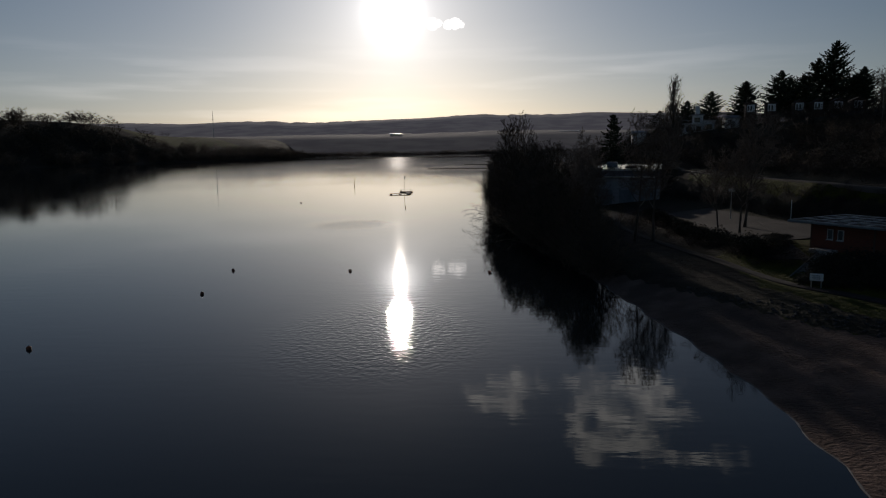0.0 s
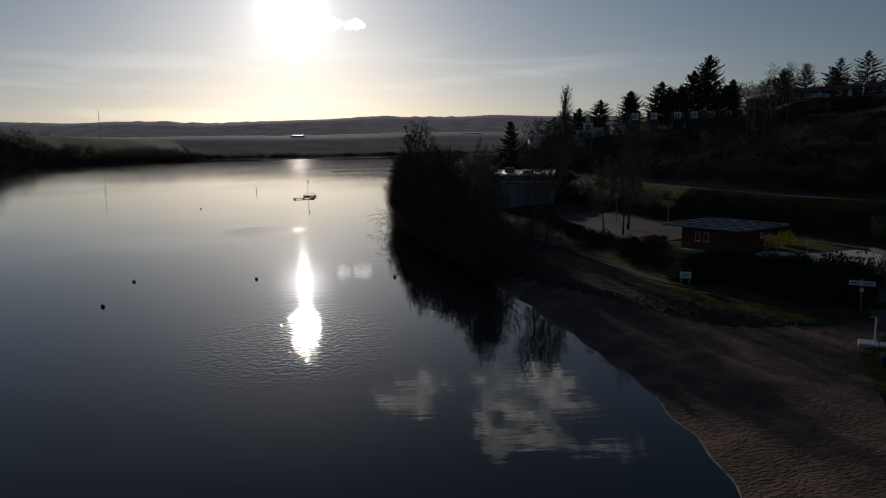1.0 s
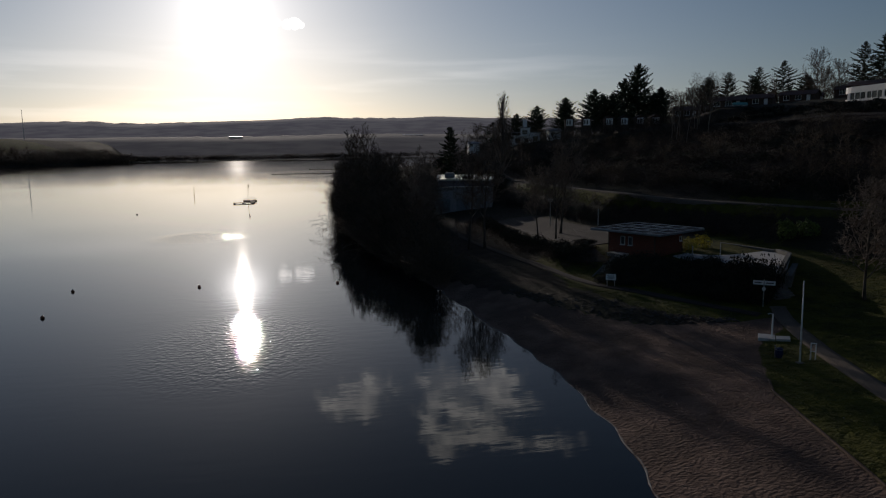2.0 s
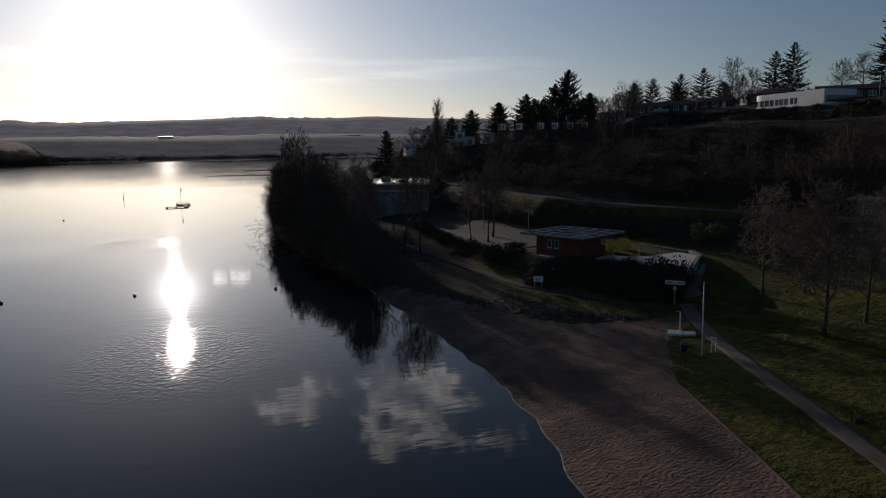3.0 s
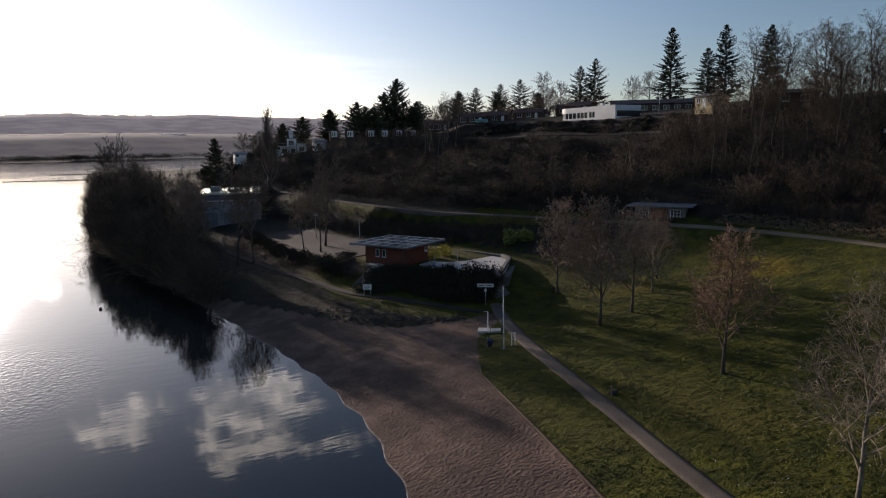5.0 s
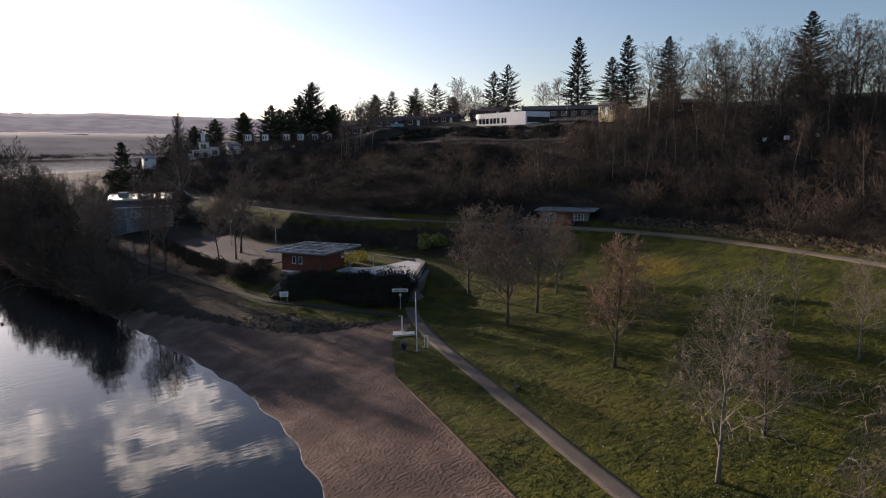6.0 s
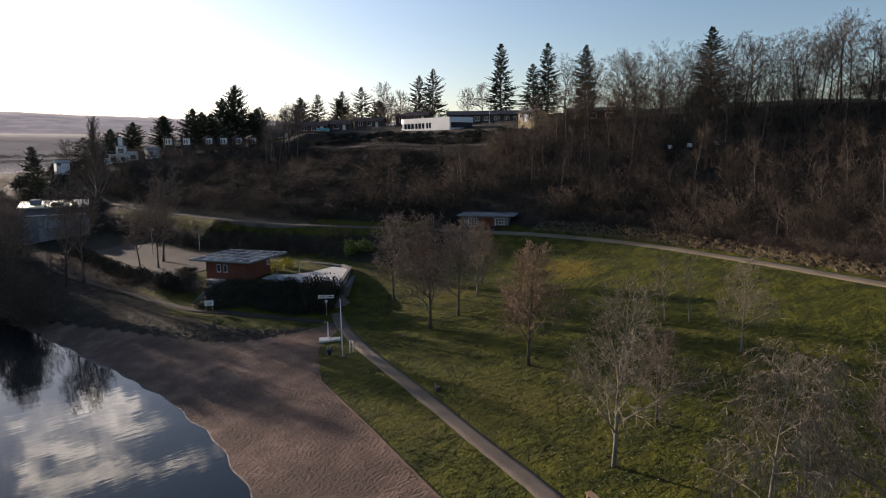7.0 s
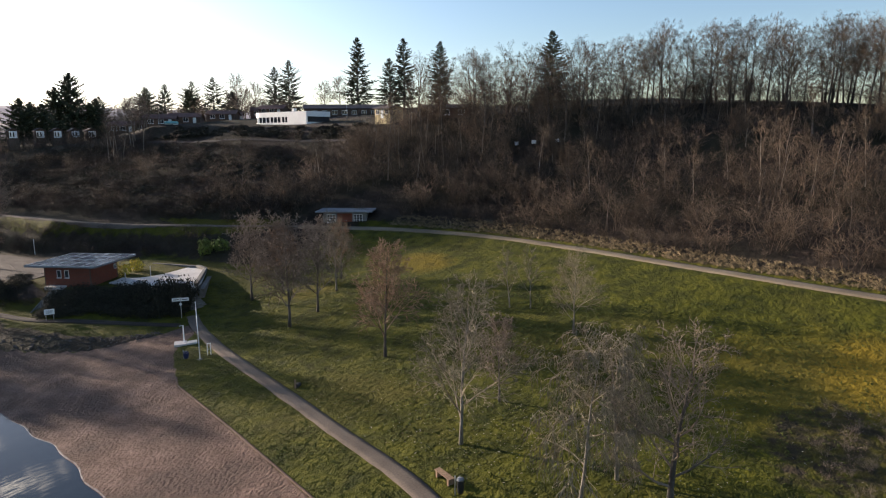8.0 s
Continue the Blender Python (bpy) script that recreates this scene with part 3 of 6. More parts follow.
def thing(name, m, label, category, group=""):
    ob = new(name)
    ob.empty_display_size = 0.2
    ob.matrix_world = m
    return tagged(ob, label, category, group)


def big_mesh(name, verts, tris, mats):
    me = bpy.data.meshes.new(name)
    me.vertices.add(len(verts))
    me.vertices.foreach_set("co", np.asarray(verts, np.float32).ravel())
    me.loops.add(tris.size)
    me.loops.foreach_set("vertex_index", np.asarray(tris, np.int32).ravel())
    me.polygons.add(len(tris))
    me.polygons.foreach_set("loop_start", np.arange(0, tris.size, tris.shape[1], dtype=np.int32))
    for m in mats:
        me.materials.append(m)
    me.update(calc_edges=True)
    return me


def arrays(shape):
    """A Shape as corner and triangle arrays."""
    tris = []
    for q in shape.f:
        for k in range(1, len(q) - 1):
            tris.append((q[0], q[k], q[k + 1]))
    return np.array(shape.v, float), np.array(tris, np.int64)


def scatter(name, kinds, places, mat):
    """One mesh of many copies: places are (kind, x, y, z, turn, scale, height scale)."""
    vs, ts, n = [], [], 0
    for k, x, y, z, turn, s, sz in places:
        v, t = kinds[k]
        c, q = math.cos(turn), math.sin(turn)
        w = np.empty_like(v)
        w[:, 0] = (v[:, 0] * c - v[:, 1] * q) * s + x
        w[:, 1] = (v[:, 0] * q + v[:, 1] * c) * s + y
        w[:, 2] = v[:, 2] * sz + z
        vs.append(w), ts.append(t + n)
        n += len(v)
    return big_mesh(name, np.concatenate(vs), np.concatenate(ts), [mat])


# ---- trees ----
def branches(crown, p, d, length, r, level, rnd, plan, fine):
    """A limb with its side shoots. plan: for each level (segments, shoots, angle, ratio, upward pull, wiggle)."""
    segs, shoots, angle, ratio, pull, wiggle = plan[level]
    pts, q, way = [p.copy()], p.copy(), d.normalized()
    for i in range(segs):
        way = (way + Vector((rnd.uniform(-1, 1), rnd.uniform(-1, 1), rnd.uniform(-1, 1))) * wiggle + Vector((0, 0, pull))).normalized()
        q = q + way * length / segs
        pts.append(q.copy())
    last = level == len(plan) - 1
    if last:
        for a, b in zip(pts, pts[1:]):
            crown.spike(a, b - a, (b - a).length * 1.15, r)
        return
    crown.tube(pts, [r * (1 - 0.75 * i / segs) for i in range(segs + 1)], 3 if level else 5, cap=False)
    for k in range(shoots):
        u = 0.2 + 0.8 * (k + rnd.random()) / shoots
        i = min(int(u * segs), segs - 1)
        a, b = pts[i], pts[i + 1]
        at = a.lerp(b, u * segs - i)
        along = (b - a).normalized()
        side = along.orthogonal().normalized()
        side.rotate(Matrix.Rotation(k * 2.4 + rnd.uniform(-0.6, 0.6), 3, along))
        t = math.radians(angle * rnd.uniform(0.7, 1.25))
        branches(crown, at, along * math.cos(t) + side * math.sin(t), length * ratio * rnd.uniform(0.65, 1.15) * (1.15 - 0.5 * u), max(r * 0.5 * (1 - 0.5 * u), fine), level + 1, rnd, plan, fine)


def bare_tree(seed, height, trunk_r, limbs, plan, first=0.22, spread=50, reach=0.42, lean=0.02, fine=0.011, sides=7):
    """Trunk and crown of a leafless tree that stands at the origin."""
    rnd = random.Random(seed)
    trunk, crown = Shape(), Shape()
    pts, q, way = [Vector((0, 0, -0.3))], Vector((0, 0, -0.3)), Vector((rnd.uniform(-lean, lean), rnd.uniform(-lean, lean), 1))
    n = 7
    for i in range(n):
        way = (way + Vector((rnd.uniform(-1, 1), rnd.uniform(-1, 1), 0)) * 0.07).normalized()
        way.z = abs(way.z)
        q = q + way * (height * 0.9 + 0.3) / n
        pts.append(q.copy())
    trunk.tube(pts, [trunk_r * (1.35 if i == 0 else 1) * (1 - 0.9 * i / n) for i in range(n + 1)], sides)
    for k in range(limbs):
        u = first + (0.98 - first) * (k + 0.5 * rnd.random()) / limbs
        i = min(int(u * n), n - 1)
        at = pts[i].lerp(pts[i + 1], u * n - i)
        az = k * 2.4 + rnd.uniform(-0.5, 0.5)
        t = math.radians(spread * rnd.uniform(0.75, 1.2) * (1.15 - 0.55 * u))
        d = Vector((math.cos(az) * math.sin(t), math.sin(az) * math.sin(t), math.cos(t)))
        branches(crown, at, d, height * reach * (1.12 - 0.75 * (u - first)) * rnd.uniform(0.8, 1.15), trunk_r * 0.42 * (1.1 - 0.7 * u), 0, rnd, plan, fine)
    return trunk, crown


UPRIGHT = ((4, 8, 48, 0.5, 0.10, 0.18), (3, 6, 48, 0.55, 0.06, 0.22), (1, 4, 45, 0.7, 0.03, 0.25), (1, 0, 0, 0, 0, 0.3))
WEEPING = ((4, 8, 50, 0.5, -0.04, 0.22), (3, 6, 55, 0.7, -0.3, 0.22), (2, 4, 40, 0.95, -0.55, 0.22), (2, 0, 0, 0, -0.8, 0.2))
COARSE = ((2, 5, 45, 0.5, 0.12, 0.15), (2, 6, 45, 0.6, 0.08, 0.2), (1, 0, 0, 0, 0.04, 0.25))
CROWN = ((3, 5, 48, 0.5, 0.10, 0.2), (1, 5, 50, 0.6, 0.06, 0.25), (1, 6, 52, 0.6, 0.02, 0.28), (1, 0, 0, 0, 0.02, 0.3))


def conifer(seed, height, width, whorls=22, per=8, droop=0.25, ragged=0.25, round_top=0.0, bare=0.05):
    """Trunk and needle crown: uneven drooping boughs round the stem, each hung with small sprays of needles."""
    rnd = random.Random(seed)
    trunk, crown = Shape(), Shape()
    sway = [rnd.uniform(-0.02, 0.02) * height for k in range(4)]
    trunk.tube([(0, 0, -0.3), (sway[0], sway[1], height * 0.5), (0, 0, height)], [height * 0.016, height * 0.009, 0.02], 7)
    gaps = [rnd.uniform(0, 6.28) for k in range(9)]
    count = whorls * per
    for w in range(count):
        u = bare + (1 - bare) * (w + rnd.random()) / count
        cone = (1 - u) ** 0.75 * min(1.0, 0.5 + 2.4 * u)
        dome = math.sqrt(max(0.0, 1 - (2 * max(0.0, u - 0.05) - 0.75) ** 2 / 1.6))
        reach = width * 0.5 * (cone * (1 - round_top) + dome * round_top * (1 - u ** 6)) + 0.25
        az = w * 2.39996 + rnd.uniform(-0.5, 0.5)
        reach *= 0.78 + 0.30 * math.sin(az * 2 + gaps[int(u * 8)]) * math.sin(u * 11 + gaps[0]) + 0.12 * math.sin(az * 5 + u * 23)
        out = Vector((math.cos(az), math.sin(az), -droop + 0.55 * u + rnd.uniform(-0.22, 0.22))).normalized()
        p = Vector((0, 0, height * u))
        ln = max(0.3, reach * rnd.uniform(1 - 1.6 * ragged, 1 + ragged))
        side = out.cross(Vector((0, 0, 1))).normalized()
        crown.spike(p, out, ln, 0.015 * ln + 0.03)
        n = 17
        for s in range(n):
            f = 0.25 + 0.75 * (s + rnd.random()) / n
            q = p + out * ln * f + Vector((0, 0, 0.12 * ln * f * f))
            for sign in (-1, 1):
                d = (out * rnd.uniform(0.3, 0.9) + side * sign * rnd.uniform(0.2, 1.0) + Vector((0, 0, rnd.uniform(-0.7, 0.35)))).normalized()
                e = d.cross(Vector((rnd.uniform(-1, 1), rnd.uniform(-1, 1), 1))).normalized()
                k = (0.085 * ln * (1.25 - f) + 0.2) * rnd.uniform(0.6, 1.4)
                m = d.cross(e) * k * 0.28
                crown.add([q, q + d * k * 0.6 + e * k * 0.3 + m, q + d * k * 1.25, q + d * k * 0.5 - e * k * 0.3 - m], [(0, 1, 2), (0, 2, 3)])
    return trunk, crown


def shrub(seed, height, stems, plan, spread=0.5, fine=0.022, stem=0.012):
    """A clump of bare stems from the ground."""
    rnd = random.Random(seed)
    s = Shape()
    for k in range(stems):
        az, t = rnd.uniform(0, 6.28), rnd.random() ** 0.6 * spread
        d = Vector((math.cos(az) * t, math.sin(az) * t, 1))
        o = Vector((math.cos(az) * 0.12 * height * rnd.random(), math.sin(az) * 0.12 * height * rnd.random(), -0.2))
        branches(s, o, d, height * rnd.uniform(0.65, 1.05), stem * height * rnd.uniform(0.6, 1.1), 0, rnd, plan, fine)
    return s


def leaf_clump(seed, rx, rz, count, size):
    """Many small folded leaves over an uneven body."""
    rnd = random.Random(seed)
    s = Shape()
    for k in range(count):
        d = Vector((rnd.gauss(0, 1), rnd.gauss(0, 1), rnd.gauss(0, 1))).normalized()
        lump = 1 + 0.22 * math.sin(d.x * 5 + seed) * math.cos(d.y * 4 - seed) + 0.12 * math.sin(d.z * 9 + d.x * 7)
        rad = lump * rnd.uniform(0.72, 1.03)
        p = Vector((d.x * rx * rad, d.y * rx * rad, rz * (1 + d.z * rad)))
        a = (d + Vector((rnd.uniform(-1, 1), rnd.uniform(-1, 1), rnd.uniform(-0.5, 1)))).normalized()
        b = a.orthogonal().normalized()
        b.rotate(Matrix.Rotation(rnd.uniform(0, 6.28), 3, a))
        c, z = a.cross(b), size * rnd.uniform(0.6, 1.3)
        s.add([p - b * z, p + c * z * 0.5 + a * z * 0.2, p + b * z, p - c * z * 0.5 + a * z * 0.2], [(0, 1, 2), (0, 2, 3)])
    return s


def plant_kind(name, trunk, crown, bark, leaf, label, category="tree"):
    """A tree with its two parts, kept at the origin as the pattern for its copies."""
    ob = thing(name, Matrix(), label, category)
    part("trunk", trunk, bark, ob, smooth=True)
    part("crown", crown, leaf, ob)
    return ob


def place(kind, x, y, turn=0.0, s=1.0, sz=None, z=None, label="", group="", first=False):
    """Stands the pattern itself (first) or a copy of it on the ground."""
    m = Matrix.Translation((x, y, ground_z(x, y) if z is None else z)) @ Matrix.Rotation(turn, 4, "Z")
    ob = kind if first else copy_thing(kind, m)
    ob.matrix_basis = m @ Matrix.Diagonal((s, s, sz or s, 1))
    return tagged(ob, label, group=group)


# ---- ground, water and ways ----
def steps_out(lo, hi, step, far_lo, far_hi, grow):
    near_part = list(np.arange(lo, hi + 1e-6, step))
    up, down, d, e = [], [], step, step
    v = hi
    while v < far_hi:
        d *= grow
        v += d
        up.append(v)
    v = lo
    while v > far_lo:
        e *= grow
        v -= e
        down.append(v)
    return np.array(down[::-1] + near_part + up)


def build_ground():
    gx = steps_out(4, 150, 1.0, -4200, 4200, 1.07)
    gy = steps_out(-30, 180, 1.0, -1200, 4300, 1.05)
    X, Y = np.meshgrid(gx, gy)
    Z = land(X, Y)
    nx, ny = len(gx), len(gy)
    idx = np.arange(nx * ny).reshape(ny, nx)
    quads = np.stack([idx[:-1, :-1], idx[:-1, 1:], idx[1:, 1:], idx[1:, :-1]], -1).reshape(-1, 4)
    me = big_mesh("ground", np.stack([X, Y, Z], -1).reshape(-1, 3), quads, [GROUND])
    me.shade_smooth()
    edge = np.where(Y < 42, np.interp(Y, SEC_Y, SEC[:, 2]), np.interp(Y, (42, 46, 50, 52, 54, 57, 90), (29.9, 32.2, 34.6, 36.4, 39.8, 41.6, 42)))
    sand = smoothstep(edge - X, -0.9, 0.9) * (1 - smoothstep(Y, 86, 96))
    # the sand runs on along the water to the thicket; the rocky foot of the grass mound bounds it inland
    mound = np.interp(X, ROCK_X, ROCK_Y)
    sand = sand * (1 - smoothstep(Y - mound, -0.8, 0.8))
    verge_foot = np.interp(X, (20, 28, 30, 31.5, 33.7, 36.6, 39, 60), (96, 76.5, 72.5, 66.2, 61.6, 59.0, 57.6, 57.0))
    stony = smoothstep(Y - mound, -1.2, 0.2) * (1 - smoothstep(Y - verge_foot, -0.8, 0.6)) * smoothstep(X, 19, 21) * (1 - smoothstep(X, 36, 38.5))
    foot = np.interp(Y, SEC_Y, SEC[:, 12])
    wood = smoothstep(X - foot, 1.0, 3.0)
    wood = np.maximum(wood, smoothstep(Y, 84, 96) * smoothstep(X, 5, 9) * (1 - smoothstep(X, 60, 66)))
    wood = np.maximum(wood, smoothstep(Y, 72, 78) * (1 - smoothstep(X, 28.5, 30.5)))
    wood = np.maximum(wood, stony)
    track = np.interp(Y, SEC_Y, SEC[:, 10])
    wood = wood * (1 - smoothstep(Y, 78, 84) * (1 - smoothstep(Y, 150, 160)) * (1 - smoothstep(np.abs(X - track + 1.0), 0.8, 1.8)))
    bank = np.interp(Y, SEC_Y, SEC[:, 8])
    wood = np.maximum(wood, 0.85 * smoothstep(Y, 62, 70) * smoothstep(X - bank, -2, 2) * (1 - smoothstep(Y, 76, 80) * smoothstep(X - track, -1.8, -1.1)))
    wood = np.maximum(wood, smoothstep(Y, 158, 172) * smoothstep(X, 4, 8))
    wood = np.where(X < -300, np.where((Y > 1220) & (X < np.interp(Y, WEST_Y, WEST_X) - 95), 0.0, 1.0), wood)
    wood = np.where(Y > 1500, 0.55 + 0.5 * ripple(X, Y, 120.0), wood)
    dry = np.zeros_like(X)
    for x, y, rx, ry, k in ((71.5, 46, 5, 7, 0.75), (56.5, -9, 9, 4.5, 0.95), (54, -3, 17, 10, 0.38), (58, 54, 8, 6, 0.4)):
        dry = np.maximum(dry, k * (1 - smoothstep(np.hypot((X - x) / rx, (Y - y) / ry), 0.3, 1.2)))
    verge = smoothstep(X - foot, -0.6, 0.4) * (1 - smoothstep(X - foot, 1.6, 3.4)) * (1 - smoothstep(Y, 58, 66))
    dry, wood = np.maximum(dry, 0.34 * verge), np.maximum(wood, 0.42 * verge)
    litter = 0.58 * (1 - smoothstep(np.hypot((X - 44.5) / 10, (Y + 8.0) / 7), 0.3, 1.1))
    wood = np.maximum(wood, litter)
    for name, values in (("sand", sand), ("wood", wood), ("dry", dry)):
        at = me.attributes.new(name, "FLOAT", "POINT")
        at.data.foreach_set("value", values.astype(np.float32).ravel())
    return tagged(new("ground", me), "grassy lakeside park with coarse sand beach and wooded slopes", "ground", kind="structure")


build_ground()
lake = Shape().add([(-1500, -900, 0), (1500, -900, 0), (1500, 1900, 0), (-1500, 1900, 0)], [(0, 1, 2, 3)])
tagged(new("water", lake.mesh("water", WATER)), "calm dark lake water mirroring the sky", "water", kind="structure")


def ribbon(name, line, width, mat, label, lift=0.07, thick=0.15, cuts=1.2):
    """A way laid along the ground with a slightly raised, ragged-edged surface."""
    pts = [Vector((x, y)) for x, y in line]
    fine = []
    for i in range(len(pts) - 1):
        a, b, c, d = pts[max(i - 1, 0)], pts[i], pts[i + 1], pts[min(i + 2, len(pts) - 1)]
        n = max(2, int((c - b).length / cuts))
        for k in range(n):
            t = k / n
            fine.append(0.5 * ((2 * b) + (c - a) * t + (2 * a - 5 * b + 4 * c - d) * t * t + (3 * b - a - 3 * c + d) * t ** 3))
    fine.append(pts[-1])
    s, rnd, cols = Shape(), random.Random(3), 5
    for i, p in enumerate(fine):
        d = (fine[min(i + 1, len(fine) - 1)] - fine[max(i - 1, 0)]).normalized()
        n = Vector((-d.y, d.x))
        w = width / 2
        offs = [-w - rnd.uniform(0.04, 0.12), -w * 0.5, 0, w * 0.5, w + rnd.uniform(0.04, 0.12)]
        for k, o in enumerate(offs):
            q = p + n * o
            s.v.append((q.x, q.y, ground_z(q.x, q.y) + lift + (0.02 if 0 < k < 4 else 0)))
        for o in (offs[-1] + 0.02, offs[0] - 0.02):
            q = p + n * o
            s.v.append((q.x, q.y, ground_z(q.x, q.y) - thick))
    c = cols + 2
    for i in range(len(fine) - 1):
        for k in range(c):
            a, b = i * c + k, i * c + (k + 1) % c
            s.f.append((a, a + c, b + c, b))
    me = s.mesh(name, mat, smooth=True)
    return tagged(new(name, me), label, "path", kind="structure")


ribbon("footpath", [(14.6, -14), (20.3, 0), (27.2, 11.6), (31.0, 23.2), (34.5, 34.8), (37.8, 46.0), (41.2, 55.2), (43.4, 59.6)], 1.2, GRAVEL, "trodden grey-brown gravel footpath across the lawn")
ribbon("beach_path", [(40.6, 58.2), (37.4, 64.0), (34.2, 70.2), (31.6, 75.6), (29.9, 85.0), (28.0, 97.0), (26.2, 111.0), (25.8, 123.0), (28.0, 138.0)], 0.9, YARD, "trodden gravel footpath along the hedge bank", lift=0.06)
ribbon("lane", [(60, -60), (71.7, -9.7), (75.3, 5), (79, 18), (82.6, 32), (84.0, 43), (83.5, 51), (80.5, 62), (74.5, 74)], 2.2, ASPHALT, "pale gravelled lane along the foot of the wooded hill", lift=0.10, thick=0.3)
ribbon("hill_track", [(74.6, 73.8), (64.5, 87.5), (56.5, 100), (52.3, 112), (49.6, 140), (48.6, 165), (48, 200)], 1.0, GRAVEL, "narrow pale track along the foot of the hill", lift=0.08, thick=0.3)


def hills(name, y0, y1, top, x0, x1, mat, label, seed, trees):
    """A range of distant hills with a bumpy wooded skyline."""
    gx, gy = np.linspace(x0, x1, 1400), np.linspace(0, 1, 14)
    rough = np.random.default_rng(int(seed * 10))
    blocks = np.repeat(rough.random(200), 7)
    blocks = np.convolve(blocks, (0.25, 0.5, 0.25), "same") * 0.7 + 0.3 * rough.random(1400)
    X, U = np.meshgrid(gx, gy)
    Y = y0 + (y1 - y0) * U
    crest = top * (1 + 0.06 * ripple(X, Y * 0, 330.0, seed) + 0.03 * ripple(X, Y * 0, 90.0, seed + 1))
    Z = -2 + (crest + 2) * np.sin(U * math.pi / 2) + trees * smoothstep(U, 0.85, 0.97) * (0.3 + blocks[None, :] * (0.6 + 0.4 * np.sin(X / 170 + seed)))
    idx = np.arange(X.size).reshape(X.shape)
    quads = np.stack([idx[:-1, :-1], idx[:-1, 1:], idx[1:, 1:], idx[1:, :-1]], -1).reshape(-1, 4)
    back = np.stack([idx[-1, :-1], idx[-1, 1:]], -1)
    v = np.stack([X, Y, Z], -1).reshape(-1, 3)
    low = v[idx[-1]] * np.array([1, 1, 0]) + np.array([0, 60, -5])
    n = len(v)
    q2 = np.stack([back[:, 0], back[:, 1], n + np.arange(1, len(gx)), n + np.arange(len(gx) - 1)], -1)
    me = big_mesh(name, np.concatenate([v, low]), np.concatenate([quads, q2]), [mat])
    tagged(new(name, me), label, "hills", kind="structure")


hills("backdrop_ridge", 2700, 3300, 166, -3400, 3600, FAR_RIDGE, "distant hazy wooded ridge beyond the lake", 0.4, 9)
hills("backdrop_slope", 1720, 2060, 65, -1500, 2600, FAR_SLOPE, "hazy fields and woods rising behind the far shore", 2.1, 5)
ribbon("hillside_track", [(112, 90), (110.5, 98), (108.3, 112), (105.3, 130), (102.5, 146), (98, 158)], 1.6, YARD, "worn earth track across the slope below the houses", lift=0.12, thick=0.5)

edging = Shape()
for i in range(55):
    y = -10 + i * 0.98
    q = [(float(np.interp(v, SEC_Y, SEC[:, 2])) if v < 42 else float(np.interp(v, (42, 46), (29.9, 32.2))), v) for v in (y, y + 0.95)]
    ring = []
    for x, v in q:
        z = ground_z(x, v)
        ring.append([(x - 0.06, v, z - 0.2), (x + 0.06, v, z - 0.2), (x + 0.06, v, z + 0.09), (x - 0.06, v, z + 0.11)])
    edging.loft(ring)
tagged(new("beach_edging", edging.mesh("beach_edging", BROWN)), "low dark timber edging between sand and lawn", "edging", kind="structure")
foam = Shape()
ys = np.arange(-8, 84, 0.35)
for i, (y, x) in enumerate(zip(ys, shore_x(ys))):
    w = 0.055 + 0.03 * math.sin(i * 1.7) + 0.02 * math.sin(i * 0.61)
    foam.v += [(x - w * 0.4, y, 0.004), (x + w * 0.2, y, 0.03 + 0.1 * w), (x + w, y, 0.02)]
for i in range(len(ys) - 1):
    a = 3 * i
    foam.f += [(a, a + 1, a + 4, a + 3), (a + 1, a + 2, a + 5, a + 4)]
tagged(new("foam_line", foam.mesh("foam_line", CONCRETE_WET, True)), "thin pale line of foam where water meets sand", "foam", kind="structure")


# ---- trees on the lawn ----
W = random.Random(11)
t, c = bare_tree(1, 10.5, 0.14, 18, UPRIGHT, 0.2, 54, 0.44, fine=0.014)
PARK = plant_kind("park_tree", t, c, BARK_PALE, TWIG_PALE, "bare pale-barked park tree standing on the lawn")
t, c = bare_tree(2, 10.0, 0.15, 17, UPRIGHT, 0.2, 52, 0.44, fine=0.024)
PARK_B = plant_kind("park_tree", t, c, BARK, TWIG, "bare grey-brown park tree standing on the lawn")
t, c = bare_tree(3, 10.0, 0.14, 17, UPRIGHT, 0.18, 46, 0.40, fine=0.025)
RUSSET = plant_kind("park_tree", t, c, BARK, TWIG_RED, "slender bare tree with russet twigs on the lawn")
t, c = bare_tree(4, 10.0, 0.13, 15, WEEPING, 0.3, 66, 0.38, fine=0.015)
WEEP = plant_kind("weeping_tree", t, c, BARK_PALE, TWIG_PALE, "bare tree with pale hanging twigs on the lawn")
t, c = bare_tree(6, 10.0, 0.21, 15, UPRIGHT, 0.16, 62, 0.46, fine=0.015)
OPEN_CROWN = plant_kind("park_tree", t, c, BARK, TWIG, "bare dark-trunked park tree with wide open crown")
t, c = bare_tree(5, 6.5, 0.08, 12, COARSE, 0.3, 42, 0.38, fine=0.018)
YOUNG = plant_kind("young_tree", t, c, BARK_PALE, TWIG_PALE, "thin young bare tree on the grass slope")
